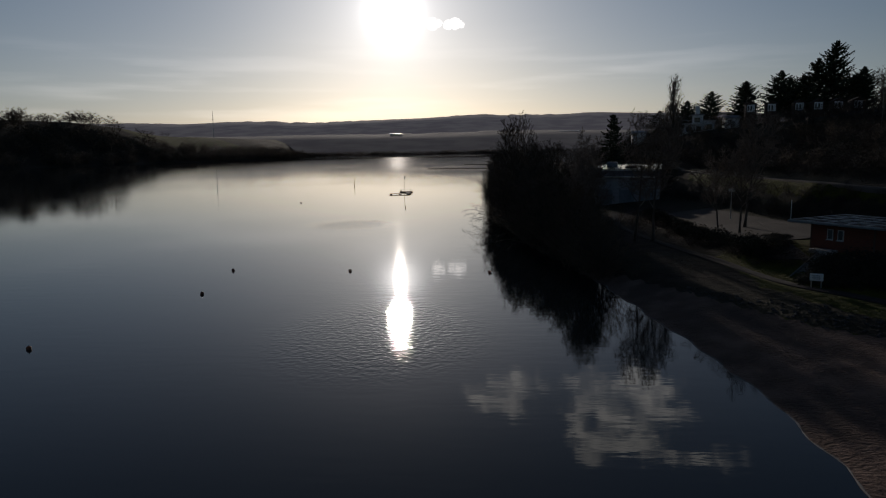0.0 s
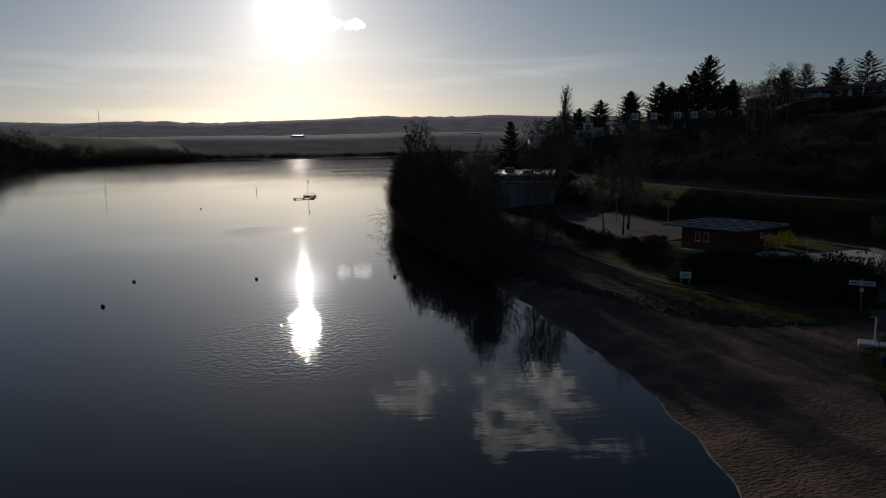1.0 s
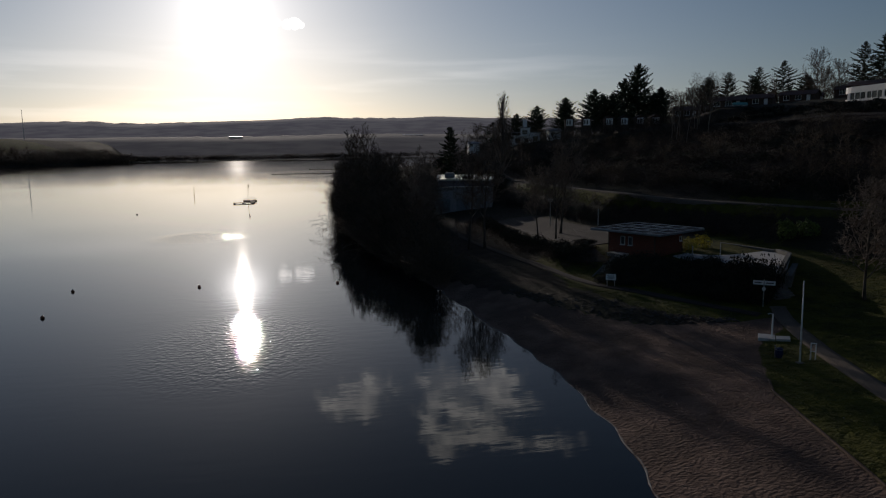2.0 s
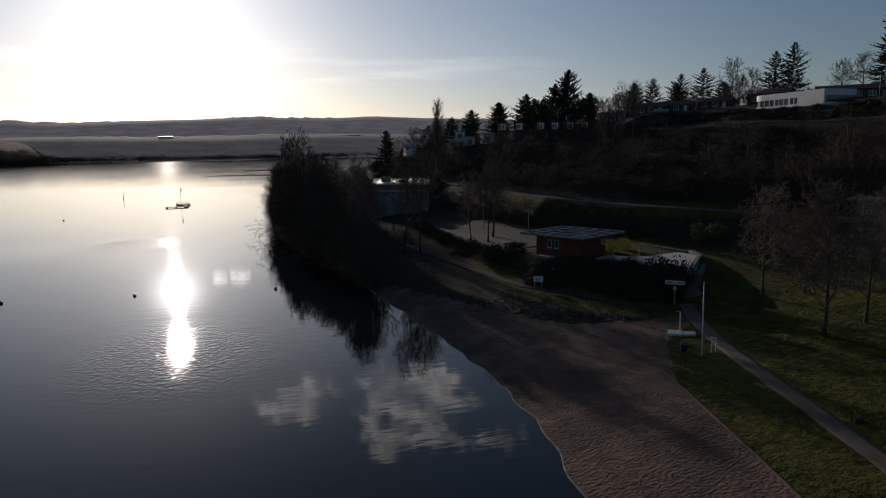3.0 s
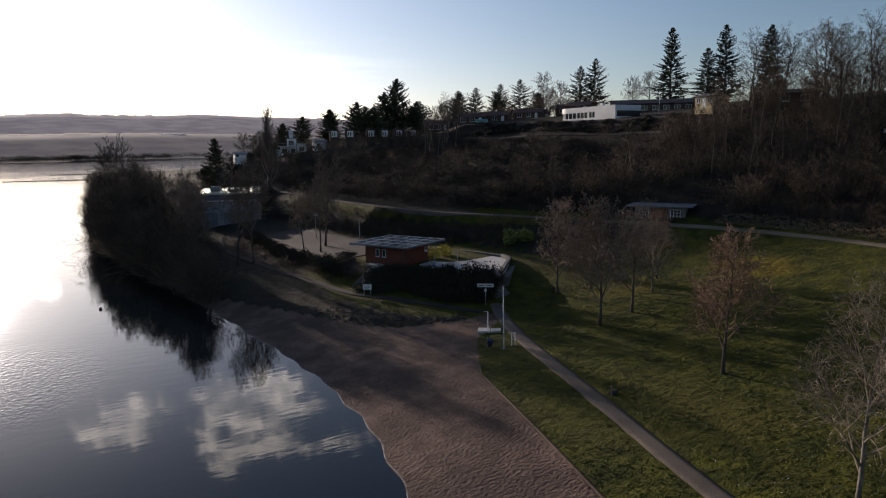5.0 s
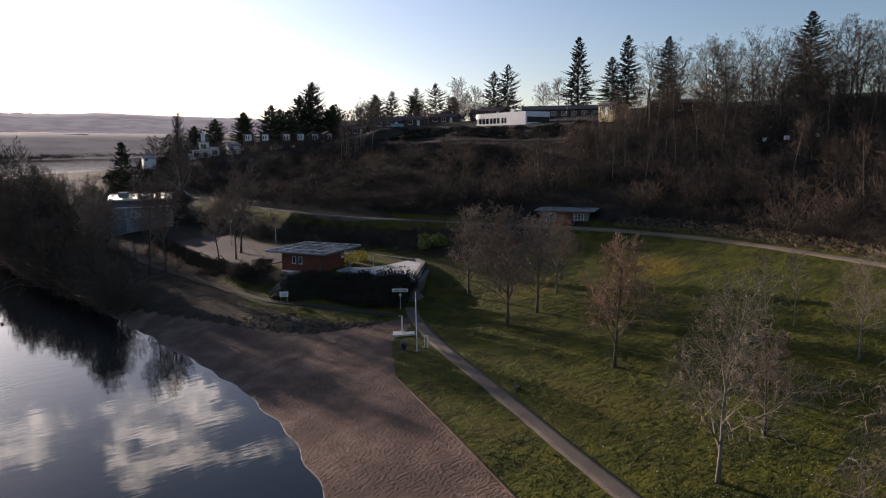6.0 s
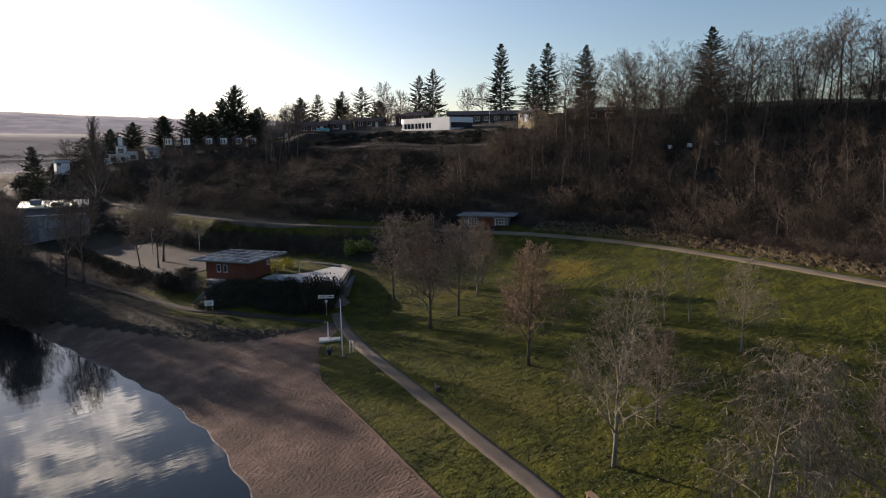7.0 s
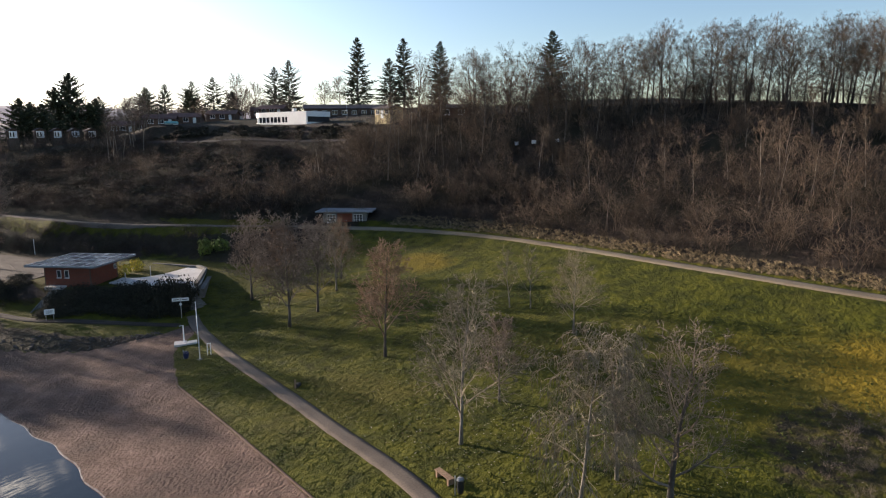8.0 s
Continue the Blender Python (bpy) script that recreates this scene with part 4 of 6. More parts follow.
LAWN_TREES = ((PARK, 33.6, 13.5, 0.4, 1.03), (PARK_B, 46.3, 45.5, 2.0, 1.18), (PARK_B, 51.4, 46.2, 0.7, 1.03), (PARK, 58.5, 50.0, 4.0, 0.88),
              (RUSSET, 44.1, 29.4, 1.0, 1.1), (PARK_B, 40.4, 14.4, 3.1, 0.66), (YOUNG, 59.8, 24.6, 0.2, 0.95), (YOUNG, 60.4, 22.3, 2.2, 1.02),
              (PARK_B, 51.2, 58.0, 5.0, 1.05), (RUSSET, 55.0, 56.5, 2.6, 0.9), (WEEP, 30.6, 3.2, 0.9, 1.03), (WEEP, 34.4, 2.4, 3.3, 0.95),
              (OPEN_CROWN, 33.2, -1.2, 2.4, 1.0), (PARK, 55.5, 15.0, 1.1, 0.72), 
              (RUSSET, 63.0, 53.5, 3.0, 0.8))
seen_kinds = set()
for kind, x, y, turn, s in LAWN_TREES:
    place(kind, x, y, turn, s, group="trees on the lawn", first=kind not in seen_kinds)
    seen_kinds.add(kind)

# ---- thicket on the point: bare trees and shrubs along the shore ----
t, c = bare_tree(21, 11.5, 0.17, 22, COARSE, 0.08, 55, 0.40, fine=0.028)
SHORE_A = plant_kind("shore_tree", t, c, BARK, SCRUB, "dark bare alder leaning over the lake shore")
t, c = bare_tree(22, 12.5, 0.2, 24, COARSE, 0.06, 50, 0.36, fine=0.028)
SHORE_B = plant_kind("shore_tree", t, c, BARK, SCRUB, "dark dense bare tree in the lakeside thicket")


def thicket_edge(y):
    """How far inland the tall trees of the thicket stand."""
    return float(np.interp(y, (80, 150, 152, 260), (13.6, 25.0, 20.0, 26.0)))


spots = []
for i in range(46):
    y = 87.0 + 1.9 * i + W.uniform(-0.5, 0.5)
    spots.append((float(np.interp(y, SEC_Y, SEC[:, 0])) + W.uniform(0.2, 1.1), y))
tries = 0
while len(spots) < 128 and tries < 6000:
    tries += 1
    y = 90 + 160 * W.random() ** 1.25
    x0 = float(np.interp(y, SEC_Y, SEC[:, 0]))
    x = x0 + 0.6 + W.random() * 17
    if x > thicket_edge(y) or any((x - a) ** 2 + (y - b) ** 2 < 5.5 for a, b in spots):
        continue
    spots.append((x, y))
for i, (x, y) in enumerate(spots):
    kind = (SHORE_A, SHORE_B)[i % 2]
    tall = 0.62 + 0.12 * W.random() if y < 93 else 0.72 + 0.2 * W.random() if y < 125 else 0.85 + 0.35 * W.random()
    place(kind, x, y, W.uniform(0, 6.28), tall * (1.15 if i < 46 else 1.0), tall, group="trees of the lakeside thicket", first=i < 2)
for x, y, h in ((9.5, 163, 1.62), (12.0, 165, 1.65), (14.5, 158, 1.4), (12.2, 194, 1.8), (15.0, 196, 1.85), (10.4, 192, 1.7)):
    place(SHORE_B, x, y, W.uniform(0, 6.28), h * 0.72, h, group="trees of the lakeside thicket")
t, c = bare_tree(23, 12.5, 0.18, 15, UPRIGHT, 0.34, 56, 0.34, fine=0.027)
YARD_TREE = plant_kind("yard_tree", t, c, BARK, TWIG, "slender bare tree with an open crown beside the yard")
for i, (x, y, h) in enumerate(((24.3, 106.0, 1.28), (26.6, 105.0, 1.22), (17.6, 101.0, 0.95), (17.0, 106.0, 1.1), (18.2, 113.0, 1.15), (33.5, 99.5, 0.84), (36.0, 99.0, 0.9), (38.6, 104.0, 1.2))):
    place(YARD_TREE, x, y, i * 1.9, h * 0.9, h, group="slender trees beside the yard", first=i == 0)
place(SHORE_B, 25.0, 118.0, 0.7, 0.3, 0.34, group="trees of the lakeside thicket")

SHRUBS = [arrays(shrub(40 + k, 4.0, 6, ((2, 6, 40, 0.5, 0.12, 0.18), (1, 6, 42, 0.6, 0.08, 0.2), (1, 0, 0, 0, 0.05, 0.25)), 0.7, 0.015, 0.007)) for k in range(5)]
SMALL = [arrays(shrub(60 + k, 4.0, 5, ((1, 5, 36, 0.55, 0.12, 0.18), (1, 4, 40, 0.6, 0.08, 0.2), (1, 0, 0, 0, 0.05, 0.25)), 0.65, 0.02, 0.006)) for k in range(5)]
under = []
for i in range(400):
    y = 86 + 160 * W.random() ** 1.35
    x0 = float(np.interp(y, SEC_Y, SEC[:, 0]))
    x = x0 + 0.1 + W.random() ** 1.3 * 18
    if x > thicket_edge(y) + 0.5:
        continue
    s = W.uniform(0.6, 1.2)
    under.append((i % 5, x, y, ground_z(x, y), W.uniform(0, 6.28), s * 1.3, s))
for i in range(150):
    y = W.uniform(85, 175)
    x = float(np.interp(y, SEC_Y, SEC[:, 0])) + W.uniform(-0.3, 1.6)
    s = W.uniform(0.5, 1.0)
    under.append((i % 5, x, y, ground_z(x, y), W.uniform(0, 6.28), s * 1.7, s))
for i in range(130):
    y = W.uniform(84, 150)
    a, b = thicket_edge(y), float(np.interp(y, (84, 97, 111, 138), (28.8, 26.8, 24.9, 26.5)))
    if b - a < 1:
        continue
    x, s = W.uniform(a, b), W.uniform(0.08, 0.22)
    under.append((i % 5, x, y, ground_z(x, y), W.uniform(0, 6.28), s * 2.4, s))
tagged(new("lakeside_undergrowth", scatter("lakeside_undergrowth", SHRUBS[:2] + SMALL[:3], under, SCRUB)), "dark leafless undergrowth filling the lakeside thicket", "undergrowth", kind="stuff")

IVY = [arrays(leaf_clump(85 + k, 1.5, 1.6, 260, 0.28)) for k in range(3)]
ivy = []
for i in range(230):
    y = 88 + 130 * W.random() ** 1.2
    x = float(np.interp(y, SEC_Y, SEC[:, 0])) + 0.8 + W.random() * 14
    if x > thicket_edge(y) - 0.5:
        continue
    s = W.uniform(0.9, 1.6) if y > 100 else W.uniform(0.6, 1.1)
    ivy.append((i % 3, x, y, ground_z(x, y) - 0.2, W.uniform(0, 6.28), s, s * W.uniform(1.0, 1.9)))
tagged(new("ivy_thicket", scatter("ivy_thicket", IVY, ivy, LEAF_DARK)), "dark ivy and holly filling the lakeside thicket", "thicket", kind="stuff")

# ---- hillside wood ----
hill = []
for i in range(2200):
    y = W.uniform(-45, 205)
    x_out = float(np.interp(y, SEC_Y, SEC[:, 12]))
    x_top = float(np.interp(y, SEC_Y, SEC[:, 16]))
    u = W.random()
    x = x_out + 2.5 + u * (x_top - x_out - 3)
    if 90 < y < 185 and (u > 0.86 or W.random() < 0.85):
        continue
    if 62 < y < 76 and x < 92:
        continue
    if 88 < y < 160 and abs(x - np.interp(y, (90, 112, 146, 158), (112, 108.3, 102.5, 98))) < 5 - 7 * (W.random() < 0.15):
        continue
    s = W.uniform(0.6, 1.0) + (0.7 * W.random() if y < 95 else 0.1)
    hill.append((W.choice((0, 1, 2, 5, 6, 7, 8, 9)), x, y, ground_z(x, y), W.uniform(0, 6.28), s * 1.25, s * W.uniform(0.75, 1.15)))
hill = hill[:760]
for i in range(190):
    y = W.uniform(-42, 84)
    x = float(np.interp(y, SEC_Y, SEC[:, 16])) + W.uniform(-6, 14)
    s = W.uniform(0.8, 2.1)
    hill.append((5 + i % 5, x, y, ground_z(x, y), W.uniform(0, 6.28), s * 1.3, s))
for i in range(330):
    y = W.uniform(-45, 70)
    x = float(np.interp(y, SEC_Y, SEC[:, 12])) + 3.6 + W.random() ** 1.5 * 24
    s = W.uniform(0.3, 0.75)
    hill.append((5 + i % 5, x, y, ground_z(x, y), W.uniform(0, 6.28), s * 1.5, s))
for x, y in ((113.5, 55.5), (114.5, 53.0), (116.0, 51.0), (116.5, 48.0), (118.0, 46.5), (112.0, 57.5)):
    hill.append((0, x, y, ground_z(x, y), x, 0.9, 0.75))
tagged(new("hillside_scrub", scatter("hillside_scrub", SHRUBS + SMALL, hill, SCRUB)), "dense brown leafless scrub covering the hillside", "scrub", kind="stuff")
# Added leaf clumps; their dark colour stands in for shade on this slope
SHADE_CLUMP = [arrays(leaf_clump(87 + k, 1.7, 0.8, 380, 0.15)) for k in range(3)]
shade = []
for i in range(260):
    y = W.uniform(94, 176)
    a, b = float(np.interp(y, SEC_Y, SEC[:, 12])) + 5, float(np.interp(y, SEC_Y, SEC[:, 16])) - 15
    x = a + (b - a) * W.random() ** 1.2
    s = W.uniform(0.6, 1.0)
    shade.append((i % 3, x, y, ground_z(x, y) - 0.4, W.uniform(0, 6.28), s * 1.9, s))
# The same bare scrub with darkened twigs, painting shade below the houses
canes = []
for i in range(190):
    y = W.uniform(82, 155)
    x = float(np.interp(y, SEC_Y, SEC[:, 12])) + 0.9 + W.random() * 9
    s = W.uniform(0.25, 0.5)
    canes.append((i % 5, x, y, ground_z(x, y), W.uniform(0, 6.28), s * 2.2, s))
for i in range(620):
    y = W.uniform(78, 180)
    x = float(np.interp(y, SEC_Y, SEC[:, 12])) + 1.5 + W.random() ** 1.1 * 46
    s = W.uniform(0.35, 0.75)
    canes.append((i % 5, x, y, ground_z(x, y), W.uniform(0, 6.28), s * 2.0, s))
tagged(new("shaded_slope_scrub", scatter("shaded_slope_scrub", SMALL, canes, SCRUB_DARK)), "bare scrub matted over the slope, its twigs darkened to paint shade", "brambles", kind="stuff")
tagged(new("shade_clumps", scatter("shade_clumps", SHADE_CLUMP, shade, LEAF_DARK)), "dark leaf clumps added as shade on the slope below the houses", "brambles", kind="stuff")
bank_scrub = []
for i in range(210):
    y = W.uniform(79, 132)
    x = float(np.interp(y, (79, 85, 97, 111, 123, 138), (32.4, 31.2, 29.3, 27.5, 27.1, 29.3))) + W.random() * 4.6
    s = W.uniform(0.12, 0.3)
    bank_scrub.append((i % 5, x, y, ground_z(x, y), W.uniform(0, 6.28), s * 2.2, s))
for i in range(260):
    y = W.uniform(66, 150)
    a, b = float(np.interp(y, SEC_Y, SEC[:, 8])), float(np.interp(y, SEC_Y, SEC[:, 10]))
    x = W.uniform(a - 2, b - 1.0)
    if y < 80 and x < 60:
        continue
    s = W.uniform(0.25, 0.5)
    bank_scrub.append((i % 5, x, y, ground_z(x, y), W.uniform(0, 6.28), s * 1.4, s))
tagged(new("bank_scrub", scatter("bank_scrub", SMALL, bank_scrub, SCRUB_DARK)), "low dark scrub on the bank below the lane", "scrub", kind="stuff")

t, c = bare_tree(31, 15.0, 0.2, 15, CROWN, 0.30, 52, 0.36, fine=0.016)
CREST_A = plant_kind("woodland_tree", t, c, BARK, SCRUB, "tall bare woodland tree on the hill crest")
t, c = bare_tree(32, 16.0, 0.24, 16, CROWN, 0.32, 62, 0.38, fine=0.016)
CREST_B = plant_kind("woodland_tree", t, c, BARK, SCRUB, "tall broad-crowned bare tree on the hill crest")
t, c = bare_tree(33, 9.0, 0.1, 10, COARSE, 0.25, 38, 0.38, fine=0.022)
CREST_C = plant_kind("woodland_tree", t, c, BARK_PALE, SCRUB, "slim bare tree on the wooded slope")
t, c = bare_tree(34, 7.0, 0.10, 15, ((2, 5, 50, 0.5, 0.10, 0.2), (1, 6, 52, 0.55, 0.04, 0.28), (1, 4, 52, 0.6, 0.0, 0.3), (1, 0, 0, 0, 0, 0.3)), 0.2, 64, 0.42, fine=0.013)
SLOPE_ROUND = plant_kind("woodland_tree", t, c, BARK, SCRUB, "round-headed bare tree with dense fine twigs on the slope")
spots = []
tries = 0
while len(spots) < 96 and tries < 9000:
    tries += 1
    y = W.uniform(-40, 84)
    top = float(np.interp(y, SEC_Y, SEC[:, 16]))
    x = top + W.uniform(-14, 16)
    if any((x - a) ** 2 + (y - b) ** 2 < 9 for a, b in spots):
        continue
    spots.append((x, y))
for i, (x, y) in enumerate(spots):
    place((CREST_A, CREST_B)[i % 2], x, y, W.uniform(0, 6.28), W.uniform(0.78, 0.98) * (1.14 if y < 45 else 1.0), group="trees along the hill crest", first=i < 2)
for i in range(66):
    y = W.uniform(-30, 100)
    a, b = float(np.interp(y, SEC_Y, SEC[:, 12])), float(np.interp(y, SEC_Y, SEC[:, 16]))
    x = a + 5 + (0.25 + 0.75 * W.random()) * (b - a - 12)
    place(CREST_C, x, y, W.uniform(0, 6.28), W.uniform(0.7, 1.15), group="slim trees of the wooded slope", first=i == 0)

for i in range(64):
    y = W.uniform(-34, 96)
    a, b = float(np.interp(y, SEC_Y, SEC[:, 12])), float(np.interp(y, SEC_Y, SEC[:, 16]))
    x = a + 6 + W.random() * (b - a - 9)
    k = W.uniform(0.6, 1.15)
    place(SLOPE_ROUND, x, y, W.uniform(0, 6.28), k * 1.15, k, group="round-headed trees of the wooded slope", first=i == 0)

# ---- conifers, the poplar and garden trees of the plateau ----
t, c = conifer(51, 24.0, 15.5, 24, 10, 0.12, 0.16)
FIR = plant_kind("fir_tree", t, c, BARK, NEEDLE, "tall dark green fir on the plateau", "conifer")
t, c = conifer(52, 14.0, 13.0, 18, 12, 0.12, 0.30, 0.6, 0.12)
PINE = plant_kind("conifer_tree", t, c, BARK, NEEDLE, "dark broad conifer on the hillside", "conifer")
t, c = conifer(54, 24.0, 17.0, 20, 9, 0.1, 0.25, 0.3)
BROAD_FIR = plant_kind("fir_tree", t, c, BARK, NEEDLE, "broad ragged dark fir on the plateau", "conifer")
t, c = conifer(53, 12.0, 9.5, 16, 9, 0.2, 0.2, 0.35, 0.1)
CEDAR = plant_kind("cedar_tree", t, c, BARK, NEEDLE, "broad dark cedar by the shore", "conifer")
TOPS = ((FIR, 185.2, 161.5, 58.9), (FIR, 192.8, 152.6, 51.5), (FIR, 196.2, 148.5, 58.6), (FIR, 204.4, 137.7, 57.5), (BROAD_FIR, 197.5, 212.4, 55.4), (BROAD_FIR, 192.5, 216.0, 52.5),
        (FIR, 145.1, 62.3, 47.5), (BROAD_FIR, 173.1, 232.0, 47.9), (BROAD_FIR, 166.3, 236.8, 46.1), (BROAD_FIR, 157.6, 242.5, 44.8), (BROAD_FIR, 152.0, 246.0, 42.8), (BROAD_FIR, 154.5, 252.0, 44.0),
        (PINE, 79.3, 209.4, 32.7), (PINE, 87.5, 206.2, 35.0), (PINE, 92.6, 204.0, 33.5), (PINE, 106.9, 215.6, 44.0), (PINE, 103.0, 217.5, 39.5),
        (PINE, 112.0, 210.0, 36.0), (PINE, 74.0, 222.0, 31.0), (PINE, 70.0, 232.0, 29.0), (PINE, 118.0, 226.0, 35.5), (BROAD_FIR, 84.0, 222.0, 33.5), (PINE, 99.0, 226.0, 35.0), (BROAD_FIR, 132.0, 246.0, 39.0),
        (BROAD_FIR, 63.0, 238.0, 26.5), (PINE, 170.0, 244.0, 43.0), (PINE, 178.0, 226.0, 42.0))
seen_kinds = set()
for kind, x, y, top in TOPS:
    h = 14.0 if kind is PINE else 24.0
    z = ground_z(x, y)
    k = (top - z) / h
    place(kind, x, y, W.uniform(0, 6.28), (0.5 + 0.5 * k) * W.uniform(0.85, 1.1) if kind is PINE else (0.75 + 0.25 * k) * 1.15, k, group="conifers of the plateau", first=kind not in seen_kinds)
    seen_kinds.add(kind)
place(CEDAR, 38.3, 190.5, 0.3, 1.05, (23.2 - ground_z(38.3, 190.5)) / 12.0, first=True)
POPLAR_PLAN = ((5, 8, 22, 0.4, 0.35, 0.08), (3, 6, 25, 0.5, 0.25, 0.12), (2, 0, 0, 0, 0.2, 0.15))
t, c = bare_tree(61, 21.0, 0.24, 40, POPLAR_PLAN, 0.08, 24, 0.28, fine=0.022)
POPLAR = plant_kind("poplar_tree", t, c, BARK, TWIG, "slender columnar bare poplar above the lane")
place(POPLAR, 46.8, 168.6, 0.0, 2.1, (30.6 - ground_z(46.8, 168.6)) / 21.0, first=True)
t, c = bare_tree(62, 9.0, 0.2, 26, ((3, 6, 45, 0.5, 0.08, 0.15), (1, 6, 48, 0.6, 0.04, 0.2), (1, 0, 0, 0, 0.02, 0.25)), 0.28, 72, 0.46, fine=0.035)
ROUND = plant_kind("garden_tree", t, c, BARK, TWIG, "small round-headed bare tree among the houses")
for i, (x, y, top) in enumerate(((176.3, 170.5, 42.7), (180.4, 166.3, 44.3), (147.5, 183.0, 43.8), (168.0, 199.0, 43.0), (165.0, 202.0, 41.5), (120, 212, 34), (128, 218, 36), (135, 230, 37), (142, 236, 38), (112, 226, 35), (122, 240, 36), (60, 215, 27), (54, 222, 25), (46, 232, 20))):
    k = (top - ground_z(x, y)) / 9.0
    place(ROUND, x, y, i * 1.3, min(k, 0.75 + 0.25 * k), k, group="garden trees of the plateau", first=i == 0)
for i in range(40):
    x = W.uniform(70, 185)
    y = 258 - 0.15 * (x - 95) + W.uniform(-34, 14)
    if x < 105 and y < 216:
        y += 20
    place(CREST_C, x, y, W.uniform(0, 6.28), W.uniform(0.9, 1.4), W.uniform(0.8, 1.3), group="trees behind the gardens")
for i in range(16):
    y = W.uniform(149, 172)
    x = -2.7 + (y + 11) * math.tan(radians(W.uniform(27.6, 32.0)))
    place(CREST_C, x, y, W.uniform(0, 6.28), W.uniform(1.0, 1.35), W.uniform(0.9, 1.25), group="slim trees of the wooded slope")
far_scrub = []
for i in range(520):
    y = W.uniform(165, 330) if i < 430 else W.uniform(166, 215)
    x = W.uniform(34, 175) if i < 430 else W.uniform(33, 62)
    if (60 < x < 104 and 180 < y < 222) or (x < 43 and y < 168):
        continue
    s = W.uniform(0.6, 1.3) if x > 60 else W.uniform(0.45, 0.9)
    if y < 206 and x < 104:
        s = min(s, ((21.0 + 0.02 * (x - 60) if x > 46 else 9.6 + 0.17 * (y - 158)) - ground_z(x, y)) / 4.4)
        if s < 0.12:
            continue
    far_scrub.append((i % 5, x, y, ground_z(x, y), W.uniform(0, 6.28), s * 1.2, s * (1.5 if x > 110 else 1.0)))
tagged(new("hedgerow_scrub", scatter("hedgerow_scrub", SMALL, far_scrub, SCRUB)), "bare brown hedges and scrub between the gardens", "scrub", kind="stuff")

brush = []
for i in range(90):
    x, y = W.uniform(36, 50), W.uniform(-15, -7)
    s = W.uniform(0.1, 0.22)
    brush.append((i % 5, x, y, ground_z(x, y), W.uniform(0, 6.28), s * 1.6, s))
tagged(new("lawn_brush", scatter("lawn_brush", SMALL, brush, TWIG)), "low brown twiggy brush at the edge of the lawn", "brush", kind="stuff")

# ---- evergreen cover on the slope behind the boathouse ----
cover = []
for i in range(150):
    x, y = W.uniform(32, 66), W.uniform(160, 232)
    room = (min(19.8, 9.6 + 0.17 * (y - 158)) - ground_z(x, y)) / 3.4 if y < 206 else 1.2
    if room < 0.25 or (x < 44 and y < 164):
        continue
    s = min(room, W.uniform(0.5, 1.15))
    cover.append((i % 3, x, y, ground_z(x, y) - 0.3, W.uniform(0, 6.28), s * 1.3, s))
tagged(new("evergreen_scrub", scatter("evergreen_scrub", IVY, cover, LEAF_DARK)), "dark evergreen scrub on the slope above the boathouse", "scrub", kind="stuff")
for i in range(46):
    x = W.uniform(100, 215)
    y = 300 - 0.55 * (x - 100) + W.uniform(-14, 14)
    place(CREST_C, x, y, W.uniform(0, 6.28), W.uniform(0.6, 0.9), W.uniform(0.9, 1.3), group="trees behind the gardens")

# ---- woods of the west bank and the far shore ----
t, c = bare_tree(71, 13.0, 0.25, 11, ((1, 6, 48, 0.6, 0.1, 0.15), (1, 0, 0, 0, 0.05, 0.2)), 0.08, 60, 0.45, fine=0.2, sides=3)
v1, t1 = arrays(t)
v2, t2 = arrays(c)
BANK = [(np.concatenate([v1, v2]), np.concatenate([t1, t2 + len(v1)]))]
west = []
for i in range(660):
    y = W.uniform(760, 1600)
    wx = float(np.interp(y, WEST_Y, WEST_X)) + 5 * float(ripple(np.array(3.0), np.array(y), 40.0))
    into = 2 + W.random() ** 1.2 * (150 if y < 1150 else 75)
    if i < 130:
        y, into = W.uniform(950, 1230), W.uniform(110, 240)
    elif i < 160:
        y, into = W.uniform(1230, 1480), W.uniform(190, 220)
    x = wx - into
    s = W.uniform(0.8, 1.25) * (1.35 if i < 130 else 0.7 if i < 160 else 1.1)
    west.append((0, x, y, ground_z(x, y), W.uniform(0, 6.28), s * 1.7, s))
for i in range(70):
    x, y = W.uniform(-470, -385), W.uniform(1440, 1560)
    s = W.uniform(0.9, 1.5)
    west.append((0, x, y, max(0.5, ground_z(x, y)), W.uniform(0, 6.28), s * 1.6, s))
tagged(new("west_bank_wood", scatter("west_bank_wood", BANK, west, SCRUB)), "dark leafless wood along the far bank of the lake", "wood", kind="stuff")
far = []
for i in range(430):
    x = W.uniform(-480, 1100)
    y = FAR_Y + 62 + 60 * float(ripple(np.array(x), np.array(0.0), 260.0)) + W.random() * 40
    s = W.uniform(0.6, 1.1)
    far.append((0, x, y, max(0.5, ground_z(x, y)), W.uniform(0, 6.28), s * 4.0, s))
tagged(new("far_shore_wood", scatter("far_shore_wood", BANK, far, SCRUB)), "distant leafless woods behind the lake's far shore", "wood", kind="stuff")


# ---- buildings ----
ROOF_RED = material("red_brown_roofing", (0.075, 0.04, 0.034), (0.15, 0.085, 0.07), 0.5, 0.8, 0.4, 8)
def at(x, y, z, turn):
    return pose(x, y, z, 0, 0, turn)


